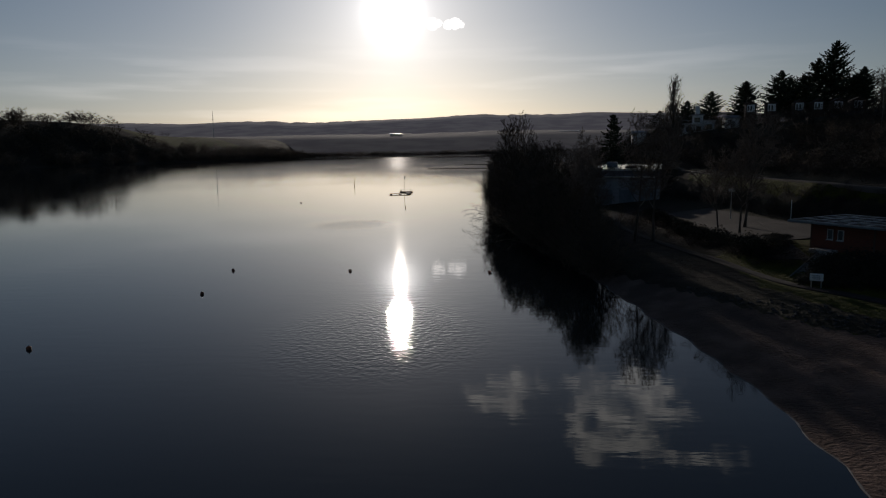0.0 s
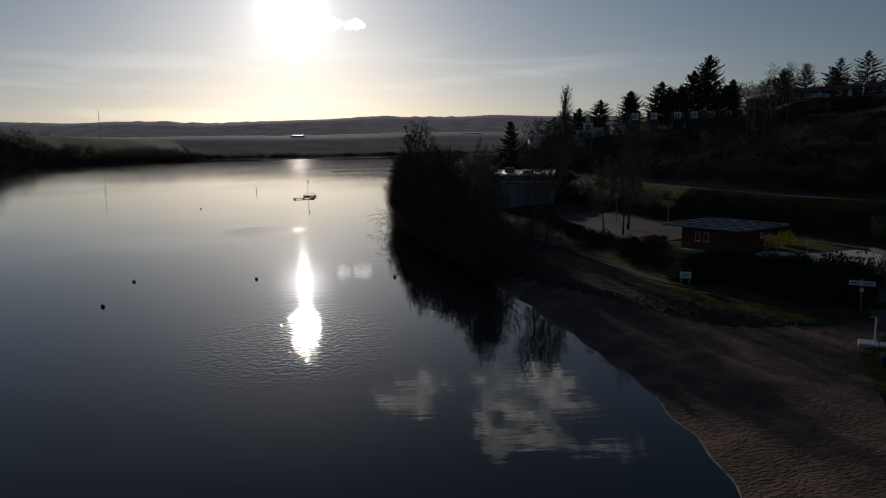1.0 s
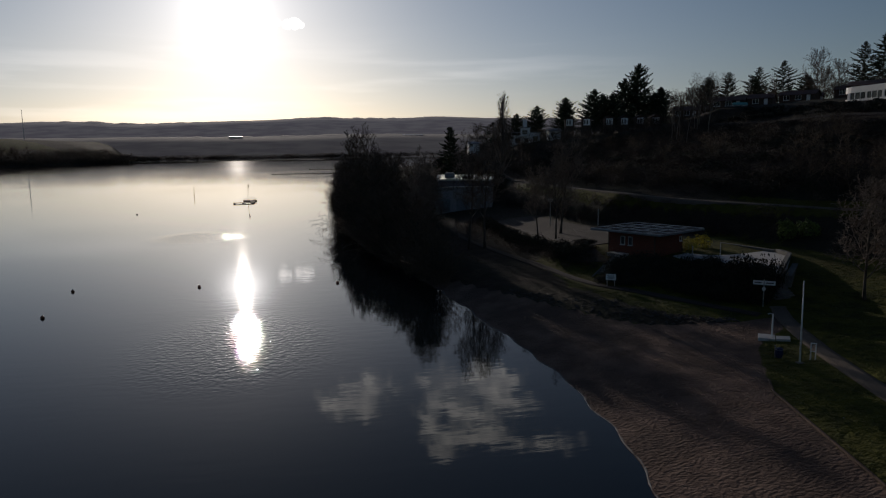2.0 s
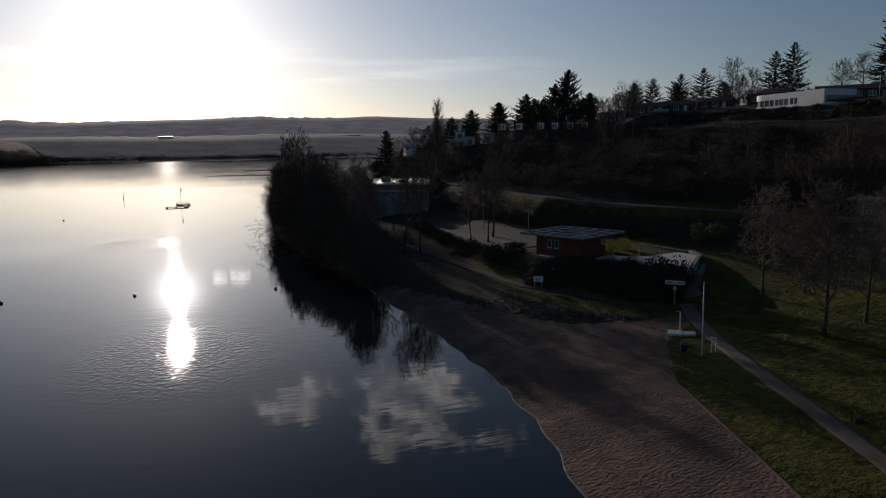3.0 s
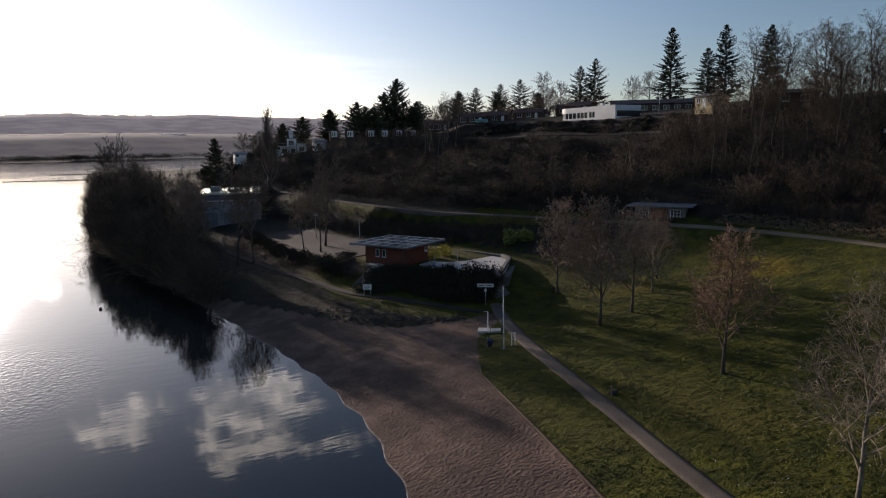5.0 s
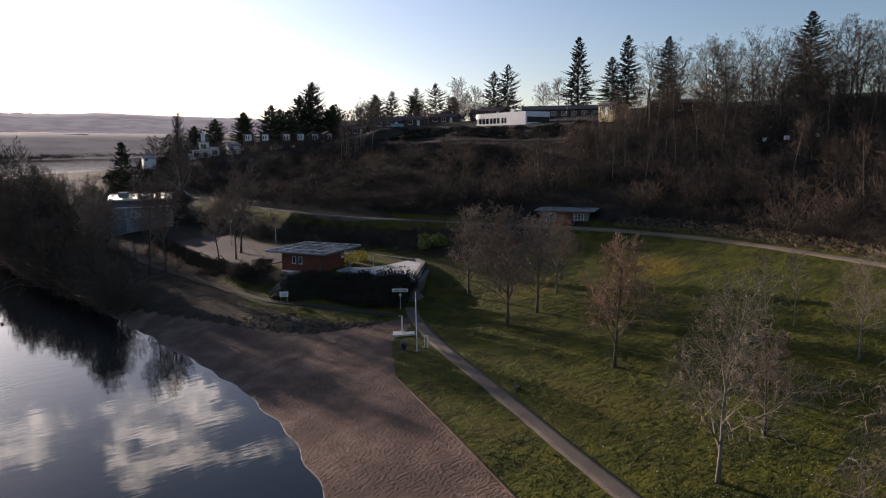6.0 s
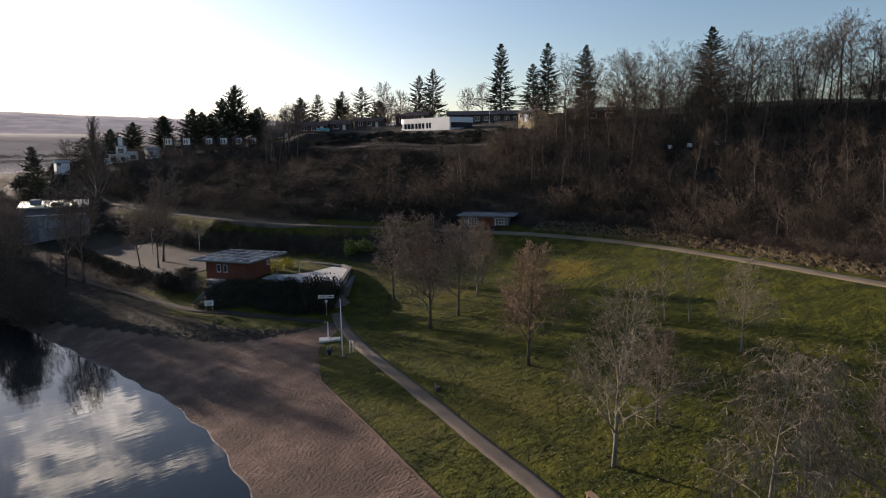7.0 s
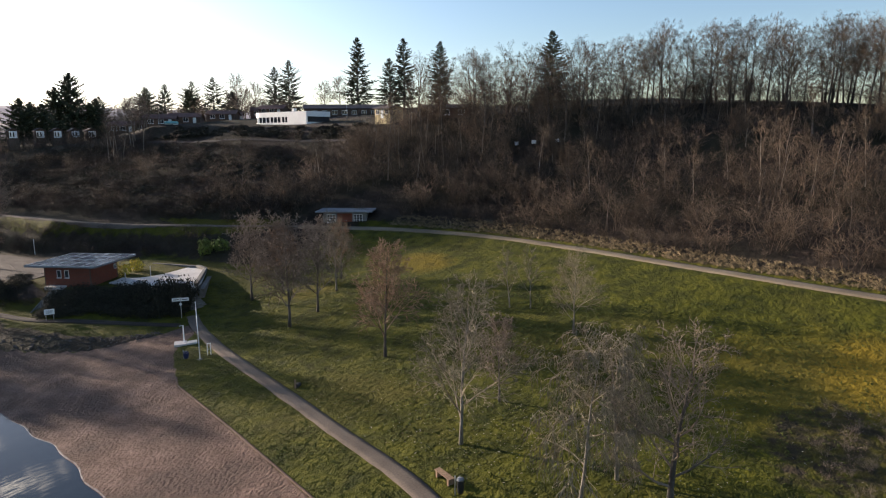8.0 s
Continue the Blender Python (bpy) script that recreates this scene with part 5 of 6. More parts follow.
def bars(parent, x, z, w, h, rows, y, mat, name="lettering"):
    """Illegible writing as plain bars on a board that faces -y."""
    s = Shape()
    for k in range(rows):
        zz = z + h * (0.5 - (k + 0.5) / rows)
        ww = w * (0.9 if k % 2 == 0 else 0.65)
        s.box((x - ww / 2, y - 0.012, zz - h * 0.2 / rows), (x + ww / 2, y - 0.004, zz + h * 0.2 / rows))
    part(name, s, mat, parent)


def window(parent, m, w, h, panes=2, rows=1, frame_mat=None, sill=True):
    """A framed window in a wall that faces local -y; m stands at its lower middle."""
    fm = frame_mat or WHITE
    f = Shape()
    t = 0.07
    f.box((-w / 2, -0.05, 0), (-w / 2 + t, 0.06, h), m).box((w / 2 - t, -0.05, 0), (w / 2, 0.06, h), m)
    f.box((-w / 2 + t, -0.05, 0), (w / 2 - t, 0.06, t), m).box((-w / 2 + t, -0.05, h - t), (w / 2 - t, 0.06, h), m)
    for k in range(1, panes):
        x = -w / 2 + w * k / panes
        f.box((x - 0.03, -0.045, t), (x + 0.03, 0.05, h - t), m)
    for k in range(1, rows):
        z = h * k / rows
        f.box((-w / 2 + t, -0.04, z - 0.03), (w / 2 - t, 0.045, z + 0.03), m)
    ob = part("window", f, fm, parent)
    part("pane", Shape().box((-w / 2 + 0.02, -0.015, 0.02), (w / 2 - 0.02, 0.0, h - 0.02), m), GLASS, ob)
    if sill:
        part("sill", Shape().box((-w / 2 - 0.06, -0.14, -0.07), (w / 2 + 0.06, -0.051, 0.0), m, 0.01), fm, ob)
    return ob


def gable_roof(x0, x1, y0, y1, z, rise, over=0.4, thick=0.16):
    """A pitched roof with its ridge along x."""
    s = Shape()
    ym = (y0 + y1) / 2
    a, b = x0 - over, x1 + over
    drop = rise * over / (ym - y0)
    prof = [(y0 - over, z - drop), (ym, z + rise), (y1 + over, z - drop), (y1 + over, z - drop + thick), (ym, z + rise + thick * 1.2), (y0 - over, z - drop + thick)]
    s.loft([[(a, y, zz) for y, zz in prof], [(b, y, zz) for y, zz in prof]])
    return s


def bungalow(name, m, w, d, h, rise, wall, roof, label, windows, group="", door=None, chimney=False):
    """A small house: walls with gables, pitched roof, framed windows on its -y side."""
    ob = thing(name, m, label, "house", group)
    s = Shape()
    ym = 0.0
    prof = [(-d / 2, -1.6), (d / 2, -1.6), (d / 2, h), (ym, h + rise), (-d / 2, h)]
    s.loft([[(-w / 2, y, z) for y, z in prof], [(w / 2, y, z) for y, z in prof]])
    part("wall", s, wall, ob)
    r = part("roof", gable_roof(-w / 2, w / 2, -d / 2, d / 2, h, rise), roof, ob)
    if chimney:
        part("chimney", Shape().box((w * 0.2, -0.3, h + rise * 0.6), (w * 0.2 + 0.6, 0.3, h + rise + 0.9), None, 0.03), WHITE_OLD, r)
    for x, z, ww, hh, n in windows:
        window(ob, Matrix.Translation((x, -d / 2 - 0.03, z)), ww, hh, n)
    if door is not None:
        dd = part("door", Shape().box((door - 0.45, -d / 2 - 0.05, 0), (door + 0.45, -d / 2 - 0.005, 2.05), None, 0.01), WHITE, ob)
        part("handle", Shape().box((door + 0.3, -d / 2 - 0.09, 1.0), (door + 0.36, -d / 2 - 0.051, 1.12)), METAL, dd)
    return ob


def holiday_hut(m, label, group):
    """A narrow dark timber hut whose white front with its two tall panes faces the valley."""
    ob = thing("holiday_hut", m, label, "hut", group)
    w, d, h = 6.0, 2.6, 1.9
    prof = [(-d / 2, -4.2), (d / 2, -4.2), (d / 2, h), (0, h + 0.7), (-d / 2, h)]
    part("wall", Shape().loft([[(x, y, z) for y, z in prof] for x in (-w / 2, w / 2)]), BROWN, ob)
    part("roof", gable_roof(-w / 2, w / 2, -d / 2, d / 2, h, 0.7, 0.35, 0.12), ROOF_DARK, ob)
    front = part("front", Shape().box((-w / 2 - 0.09, -0.95, -0.05), (-w / 2 - 0.01, 0.95, 1.8), None, 0.01), WHITE, ob, "white boarded front")
    for y in (-0.1, 0.62):
        window(front, Matrix.Translation((-w / 2 - 0.13, y, 0.2)) @ Matrix.Rotation(-math.pi / 2, 4, "Z"), 0.5, 1.35, 1, sill=False)
    return ob


def kiosk():
    """Red timber beach kiosk under a wide flat roof laid with panels."""
    ob = thing("beach_kiosk", at(41.8, 82.2, 4.25, 28.4), "red-brown timber beach kiosk with wide flat panelled roof", "kiosk")
    h = 2.45
    x0, x1, y0, y1 = -3.8, 2.0, -3.7, 2.9
    body = Shape()
    body.box((x0, y0, -0.8), (x1, y1, h))
    part("wall", body, CLADDING, ob)
    for a, b in (((x0 - 0.03, y0 - 0.03, -0.1), (x0 + 0.1, y0 + 0.1, h)), ((x0 - 0.03, y1 - 0.1, -0.1), (x0 + 0.1, y1 + 0.03, h)), ((x1 - 0.1, y0 - 0.03, -0.1), (x1 + 0.03, y0 + 0.1, h))):
        part("corner_board", Shape().box(a, b), BROWN, ob)
    for i in range(13):
        zz = 0.05 + i * 0.185
        part("batten", Shape().box((x0 - 0.014, y0 + 0.12, zz), (x0 - 0.003, y1 - 0.12, zz + 0.03)).box((x0 + 0.12, y0 - 0.014, zz), (x1 - 0.12, y0 - 0.003, zz + 0.03)), BROWN, ob)
    roof = part("roof", Shape().box((-4.75, -5.05, h + 0.02), (4.75, 5.05, h + 0.2), None, 0.03), ROOF_GREY, ob, "flat roof with projecting eaves")
    pw, ph = 9.3 / 4, 9.9 / 5
    for i in range(4):
        for j in range(5):
            a, b = -4.65 + i * pw, -4.95 + j * ph
            part("panel", Shape().box((a + 0.06, b + 0.06, h + 0.205), (a + pw - 0.06, b + ph - 0.06, h + 0.26), None, 0.01), PANEL, roof)
    for i in range(5):
        a = -4.65 + i * pw
        part("rail", Shape().box((a - 0.05, -5.0, h + 0.204), (a + 0.05, 5.0, h + 0.30)), METAL, roof)
    for j in range(6):
        b = -4.95 + j * ph
        part("cross_rail", Shape().box((-4.7, b - 0.05, h + 0.204), (4.7, b + 0.05, h + 0.285)), METAL, roof)
    turn = Matrix.Rotation(-math.pi / 2, 4, "Z")
    for yy in (-0.35, 0.75):
        window(ob, Matrix.Translation((x0 - 0.05, yy, 0.95)) @ turn, 0.62, 1.05, 1, frame_mat=WHITE_OLD)
    window(ob, Matrix.Translation((1.5, y0 - 0.05, 1.3)), 0.5, 0.6, 1)
    part("doorstep", Shape().box((x0 - 1.2, -0.2, -0.5), (x0 - 0.05, 2.2, -0.05), None, 0.02), CONCRETE, ob)


def terrace():
    edge = [(43.4, 71.5), (44.2, 67.2), (47.2, 64.8), (49.4, 66.4), (54.9, 73.0), (55.4, 76.0), (53.0, 84.2), (48.5, 80.4), (42.6, 77.0)]
    ob = thing("terrace", Matrix.Translation((49, 74, 4.2)), "pale concrete terrace on a dark retaining wall", "terrace")
    ob["kind"] = "structure"
    local = [(x - 49, y - 74) for x, y in edge]
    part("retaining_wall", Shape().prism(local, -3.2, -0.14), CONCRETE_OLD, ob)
    cx, cy = sum(p[0] for p in local) / len(local), sum(p[1] for p in local) / len(local)
    lip = [(cx + (x - cx) * 1.015, cy + (y - cy) * 1.015) for x, y in local]
    part("paving", Shape().prism(lip, -0.136, 0.0), CONCRETE, ob, "pale worn concrete paving")

    def low_wall(name, p, q, h, w, mat):
        d = Vector((q[0] - p[0], q[1] - p[1]))
        m = Matrix.Translation((p[0], p[1], 0)) @ Matrix.Rotation(math.atan2(d.y, d.x), 4, "Z")
        part(name, Shape().box((0, -w / 2, 0.004), (d.length, w / 2, h), m, 0.03), mat, ob)

    low_wall("low_wall", (-1.3, -9.0), (5.9, -0.9), 0.45, 0.5, CONCRETE_OLD)
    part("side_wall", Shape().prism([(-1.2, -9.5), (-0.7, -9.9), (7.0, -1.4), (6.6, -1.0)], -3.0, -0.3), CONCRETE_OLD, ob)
    low_wall("low_wall", (6.0, -0.7), (6.5, 1.9), 0.45, 0.5, CONCRETE_OLD)
    low_wall("low_wall", (6.4, 2.2), (4.1, 9.9), 0.3, 0.4, CONCRETE_OLD)
    for x, y in ((-3.6, -7.5), (-2.2, -7.55), (-4.9, -5.9)):
        part("planter", Shape().box((x - 0.45, y - 0.3, 0.004), (x + 0.45, y + 0.3, 0.45), None, 0.04), BLACK, ob, "dark planter box on the edge")
    for x, y in ((-1.0, 2.0), (-5.5, 0.5)):
        part("post", Shape().tube([(x, y, 0), (x, y, 1.5)], [0.06, 0.05], 8), METAL, ob)
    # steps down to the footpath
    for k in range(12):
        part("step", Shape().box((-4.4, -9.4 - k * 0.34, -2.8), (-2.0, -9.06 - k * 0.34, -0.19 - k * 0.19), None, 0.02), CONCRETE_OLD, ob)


def beach_hut():
    """Flat-roofed grey hut with two white-gridded windows and a red door, beside the lane."""
    ob = thing("lane_hut", at(82.4, 70.6, 8.0, -57.6), "grey flat-roofed hut with white lattice windows and red door", "hut")
    w, d, h = 7.6, 4.2, 2.55
    part("wall", Shape().box((-w / 2, -d / 2, -1.2), (w / 2, d / 2, h)), GREY_WALL, ob)
    part("roof", Shape().box((-w / 2 - 1.1, -d / 2 - 1.0, h + 0.004), (w / 2 + 1.1, d / 2 + 0.4, h + 0.22), None, 0.03), ROOF_GREY, ob, "thin pale flat roof with deep eaves")
    for x in (-2.35, 2.35):
        window(ob, Matrix.Translation((x, -d / 2 - 0.05, 0.25)), 1.5, 1.9, 3, 4)
    part("panel", Shape().box((-1.3, -d / 2 - 0.04, 0), (1.3, -d / 2 - 0.003, 2.3), None, 0.01), CLADDING, ob, "red boarded front")
    dd = part("door", Shape().box((-0.45, -d / 2 - 0.09, 0.02), (0.45, -d / 2 - 0.043, 2.1), None, 0.01), CLADDING, ob)
    part("handle", Shape().box((0.28, -d / 2 - 0.14, 1.0), (0.34, -d / 2 - 0.091, 1.14)), METAL, dd)


def boathouse():
    ob = thing("boathouse", at(33.6, 153.0, 3.0, -16.0), "plain grey boathouse with sunlit sheet-metal roof", "building")
    w = 6.6
    part("wall", Shape().box((-w, 0, -2.0), (w, 9.0, 5.6)), BOAT_WALL, ob, "grey rendered wall with a bare front")
    eave = Shape().loft([[(x, -0.7, 5.62), (x, 3.2, 6.75), (x, 3.2, 6.9), (x, -0.7, 5.77)] for x in (-w - 0.3, w + 0.3)])
    part("canopy", eave, ROOF_DARK, ob, "dark tiled slope along the front")
    part("gutter", Shape().tube([(-w + 1.6, -0.8, 5.72), (w - 0.4, -0.8, 5.72)], [0.11, 0.11], 8), SHEET, ob, "bright gutter")
    part("upper_wall", Shape().box((-w + 0.3, 3.204, 5.604), (w - 0.3, 9.0, 7.2)), WHITE_OLD, ob)
    sheet = Shape()
    n = 460
    for y, z in ((3.0, 7.3), (10.4, 8.03)):
        for k in range(n + 1):
            x = -w - 0.2 + (2 * w + 0.4) * k / n
            sheet.v.append((x, y, z + 0.03 * math.sin(k * math.pi / 3)))
        sheet.v += [(w + 0.2, y, z - 0.14), (-w - 0.2, y, z - 0.14)]
    c = n + 3
    sheet.f += [(k, k + 1, c + k + 1, c + k) for k in range(c - 1)] + [(c - 1, 0, c, 2 * c - 1)]
    sheet.f += [tuple(reversed(range(c))), tuple(range(c, 2 * c))]
    roof = part("roof", sheet, SHEET, ob, "bright corrugated sheet-metal roof")
    part("ridge_cap", Shape().box((-w - 0.25, 10.3, 8.066), (w + 0.25, 10.6, 8.16), None, 0.02), SHEET, roof)
    part("vent", Shape().box((-4.6, 5.4, 7.5), (-2.4, 7.0, 8.75), None, 0.2), ROOF_GREY, roof)
    part("hatch", Shape().box((-0.4, 3.6, 7.4), (1.8, 6.2, 7.95), None, 0.04), ROOF_DARK, roof)
    for x in (-4.4, 0.0, 4.4):
        part("gate", Shape().box((x - 1.5, -0.06, 0.0), (x + 1.5, -0.004, 3.0), None, 0.01), ROOF_GREY, ob, "grey boarded boat door")
    part("downpipe", Shape().tube([(w - 0.2, -0.1, 0), (w - 0.2, -0.1, 5.6)], [0.06, 0.06], 6), METAL, ob)


def villa():
    """Long white modern villa with one rounded end, a band of windows and a flat roof."""
    ob = thing("white_villa", at(126.3, 138.8, 26.4, -91.0), "white flat-roofed villa with a rounded end and ribbon windows", "house")
    w, d, h = 12.2, 9.0, 3.6
    r = d / 2
    outline = [(w, 0), (w, d), (-w + r, d)] + [(-w + r - r * math.sin(a * math.pi / 12), r + r * math.cos(a * math.pi / 12)) for a in range(1, 12)] + [(-w + r, 0)]
    part("plinth", Shape().prism(outline, -2.5, 1.0), WHITE, ob)
    inner = [(x * 0.985 + 0.0, 0.12 + y * 0.973) for x, y in outline]
    part("glazing", Shape().prism(inner, 1.004, 2.5), GLASS, ob)
    part("parapet", Shape().prism(outline, 2.504, h + 0.3), WHITE, ob)
    part("roof", Shape().prism([(x * 0.97, 0.2 + y * 0.95) for x, y in outline], h + 0.304, h + 0.36), ROOF_GREY, ob)
    part("wall", Shape().box((4.4, -0.03, 1.003), (w, 0.5, 2.503)), WHITE, ob)
    for x, wide in ((-6.6, 0.2), (-4.9, 0.2), (-3.3, 0.5), (-1.6, 0.18), (0.0, 0.18), (1.5, 0.6), (3.2, 0.18)):
        part("pier", Shape().box((x, -0.02, 1.003), (x + wide, 0.35, 2.503)), WHITE, ob)
    part("wall", Shape().box((-w + r - 1.0, -0.03, 1.003), (-w + r - 0.2, 0.5, 2.503)), WHITE, ob)
    part("chimney", Shape().box((3.0, 3.0, h + 0.36), (4.0, 3.8, h + 1.3), None, 0.03), WHITE, ob)


def stepped_house():
    """White flat-roofed house in steps up the slope, with terraces, a stair flank and a chimney block."""
    ob = thing("white_house", at(64.6, 204.5, 18.4, -18), "white flat-roofed house built in steps above the shore", "house", "white houses")
    part("wall", Shape().box((-3.6, -2.6, -2.0), (1.4, 3.0, 2.5), None, 0.03), WHITE, ob, "white lower storey")
    part("upper_wall", Shape().box((-1.6, -1.0, 2.504), (1.2, 3.0, 4.9), None, 0.03), WHITE, ob, "white upper storey")
    part("side_wall", Shape().box((1.404, -1.4, -2.0), (4.4, 3.0, 3.4), None, 0.03), WHITE, ob)
    part("roof", Shape().box((-2.0, -1.5, 4.904), (1.6, 3.3, 5.12), None, 0.03), ROOF_GREY, ob, "thin projecting flat roof")
    part("roof", Shape().box((1.2, -1.8, 3.404), (4.7, 3.3, 3.58), None, 0.03), ROOF_GREY, ob)
    part("balcony", Shape().box((-4.4, -3.6, 2.504), (1.0, -1.06, 2.66), None, 0.02), WHITE, ob)
    part("chimney", Shape().box((-0.9, 0.8, 5.124), (0.3, 2.0, 7.4), None, 0.03), WHITE, ob)
    part("chimney_cap", Shape().box((-1.1, 0.6, 7.404), (0.5, 2.2, 7.6), None, 0.02), WHITE, ob)
    for k in range(7):
        part("step", Shape().box((-4.9, -3.4 + 0.5 * k, -2.0), (-3.7, -2.92 + 0.5 * k, -0.6 + 0.36 * k), None, 0.02), WHITE_OLD, ob)
    for x, z, y, w, h in ((-2.4, 0.5, -2.63, 1.5, 1.3), (0.2, 0.5, -2.63, 1.2, 1.3), (-0.3, 3.0, -1.03, 1.6, 1.3), (2.9, 1.0, -1.43, 1.5, 1.4)):
        window(ob, Matrix.Translation((x, y, z)), w, h, 2, frame_mat=ROOF_GREY, sill=False)
    for x in (-4.3, -2.6, -0.9, 0.9):
        part("baluster", Shape().tube([(x, -3.5, 2.66), (x, -3.5, 3.5)], [0.04, 0.04], 6), METAL, ob)
    part("handrail", Shape().tube([(-4.35, -3.5, 3.52), (0.95, -3.5, 3.52)], [0.04, 0.04], 6), METAL, ob)


def long_house():
    ob = bungalow("long_house", at(163.5, 147.5, 29.5, -46.0), 27, 9, 2.9, 1.3, BROWN, ROOF_DARK, "long low brown house with a shallow dark roof",
                  [(-10 + 3.2 * k, 0.9, 1.7, 1.4, 2) for k in range(7)], door=-12.2)
    return ob


def bank_steps():
    ob = thing("bank_steps", at(33.4, 77.0, 1.85, -58), "dark grey steps up the bank to the kiosk", "steps")
    for k in range(12):
        part("step", Shape().box((-0.9, 0.34 * k, -0.6), (0.9, 0.34 * (k + 1) - 0.003, 0.17 * (k + 1)), None, 0.02), CONCRETE_OLD, ob)
    for x in (-1.06, 0.9):
        part("kerb", Shape().loft([[(x, -0.1, -0.5), (x + 0.16, -0.1, -0.5), (x + 0.16, -0.1, 0.25), (x, -0.1, 0.25)], [(x, 4.2, -0.5), (x + 0.16, 4.2, -0.5), (x + 0.16, 4.2, 2.2), (x, 4.2, 2.2)]]), CONCRETE_OLD, ob)


bank_steps()
kiosk()
terrace()
beach_hut()
boathouse()
villa()
long_house()
bungalow("cream_house", at(122.3, 94.0, 27.6, -94), 5.0, 4.6, 2.3, 0.6, CREAM, ROOF_DARK, "small cream bungalow with dark roof among bare trees", [(-1.5, 1.0, 1.1, 1.0, 2), (1.5, 1.0, 1.1, 1.0, 2)], door=0.0)
bungalow("brown_house", at(131.0, 83.5, 27.3, -52), 12.0, 6.0, 2.6, 0.8, BROWN, ROOF_DARK, "low brown wooden house behind the crest trees", [(-4.0, 1.0, 1.6, 1.2, 2), (0.0, 1.0, 1.6, 1.2, 2), (3.6, 1.0, 1.6, 1.2, 2)])
for x, y, turn, w in ((110.4, 171.0, -38, 8.5), (119.5, 172.0, -45, 9.0), (128.0, 184.0, -40, 9.5), (134.0, 173.5, -52, 9.0), (141.0, 181.0, -44, 10.0), (150.0, 172.0, -48, 9.0), (116.0, 186.0, -50, 8.0), (123.0, 194.0, -42, 8.5), (104.0, 180.0, -40, 7.0), (146.0, 163.0, -60, 8.0)):
    bungalow("chalet", at(x, y, ground_z(x, y) + 0.4, turn), w, 6.0, 2.2, 1.15, (BROWN, CLADDING, BROWN, WHITE_OLD)[int(x * 7) % 4], ROOF_RED, "low chalet with red-brown roof and white windows on the plateau",
             [(-w * 0.28, 0.8, 1.5, 1.3, 2), (w * 0.05, 0.8, 1.5, 1.3, 2)], "wooden chalets", door=w * 0.33)
hut = None
for x, y in ((76.7, 199.7), (81.3, 197.7), (87.3, 195.2), (91.2, 193.4), (95.3, 191.6), (99.2, 189.8)):
    m = at(x, y, 23.7, 72)
    hut = holiday_hut(m, "dark timber holiday hut with a white front", "holiday huts in a row") if hut is None else copy_thing(hut, m)
stepped_house()
bungalow("white_house", at(72.2, 201.0, 19.9, -7), 3.6, 4.0, 2.3, 0.6, WHITE, ROOF_GREY, "small white outbuilding above the shore", [(-0.8, 0.9, 1.0, 1.0, 2)], "white houses")
bungalow("white_house", at(49.0, 208.3, 17.0, -4), 3.4, 4.0, 1.8, 0.5, WHITE, ROOF_GREY, "small white house behind the shore trees", [(-1.0, 0.9, 1.0, 1.0, 2)], "white houses")


# ---- furniture of the park ----
def info_board():
    ob = thing("information_board", at(33.0, 73.2, 1.75, -28), "white information board on two posts beside the path", "sign")
    for x in (-0.4, 0.4):
        part("post", Shape().tube([(x, 0.05, -0.4), (x, 0.05, 1.45)], [0.05, 0.05], 8), METAL, ob)
    part("board", Shape().box((-0.55, -0.04, 0.75), (0.55, -0.002, 1.42), None, 0.01), WHITE, ob)
    bars(ob, 0.0, 1.08, 0.85, 0.42, 4, -0.04, ROOF_GREY)


def beach_sign():
    ob = thing("beach_sign", at(42.3, 60.2, ground_z(42.3, 60.2), -38), "two white name plates on a tall post", "sign")
    part("post", Shape().tube([(0, 0.06, -0.4), (0, 0.06, 2.6)], [0.06, 0.05], 8), METAL, ob)
    for x in (-0.5, 0.5):
        pl = part("plate", Shape().box((x - 0.45, -0.04, 2.1), (x + 0.45, -0.002, 2.5), None, 0.01), WHITE, ob)
        bars(pl, x, 2.3, 0.7, 0.22, 1, -0.04, BLACK)
    part("disc", Shape().tube([(0, -0.02, 1.72), (0, -0.06, 1.72)], [0.17, 0.17], 16), WHITE, ob, "small round white plate")


def flagpole(x, y, h, label, lean=0.0):
    ob = thing("flagpole", pose(x, y, ground_z(x, y), 0, lean, 0), label, "flagpole")
    part("pole", Shape().tube([(0, 0, -0.4), (0, 0, h * 0.5), (0, 0, h)], [0.065, 0.055, 0.035], 10), WHITE, ob, smooth=True)
    part("finial", Shape().tube([(0, 0, h + 0.001), (0, 0, h + 0.05), (0, 0, h + 0.12)], [0.03, 0.07, 0.02], 10), WHITE, ob)
    part("base", Shape().box((-0.2, -0.2, -0.2), (0.2, 0.2, 0.08), None, 0.02), CONCRETE_OLD, ob)
    part("cleat", Shape().box((-0.03, -0.11, 1.1), (0.03, -0.066, 1.3)), METAL, ob)


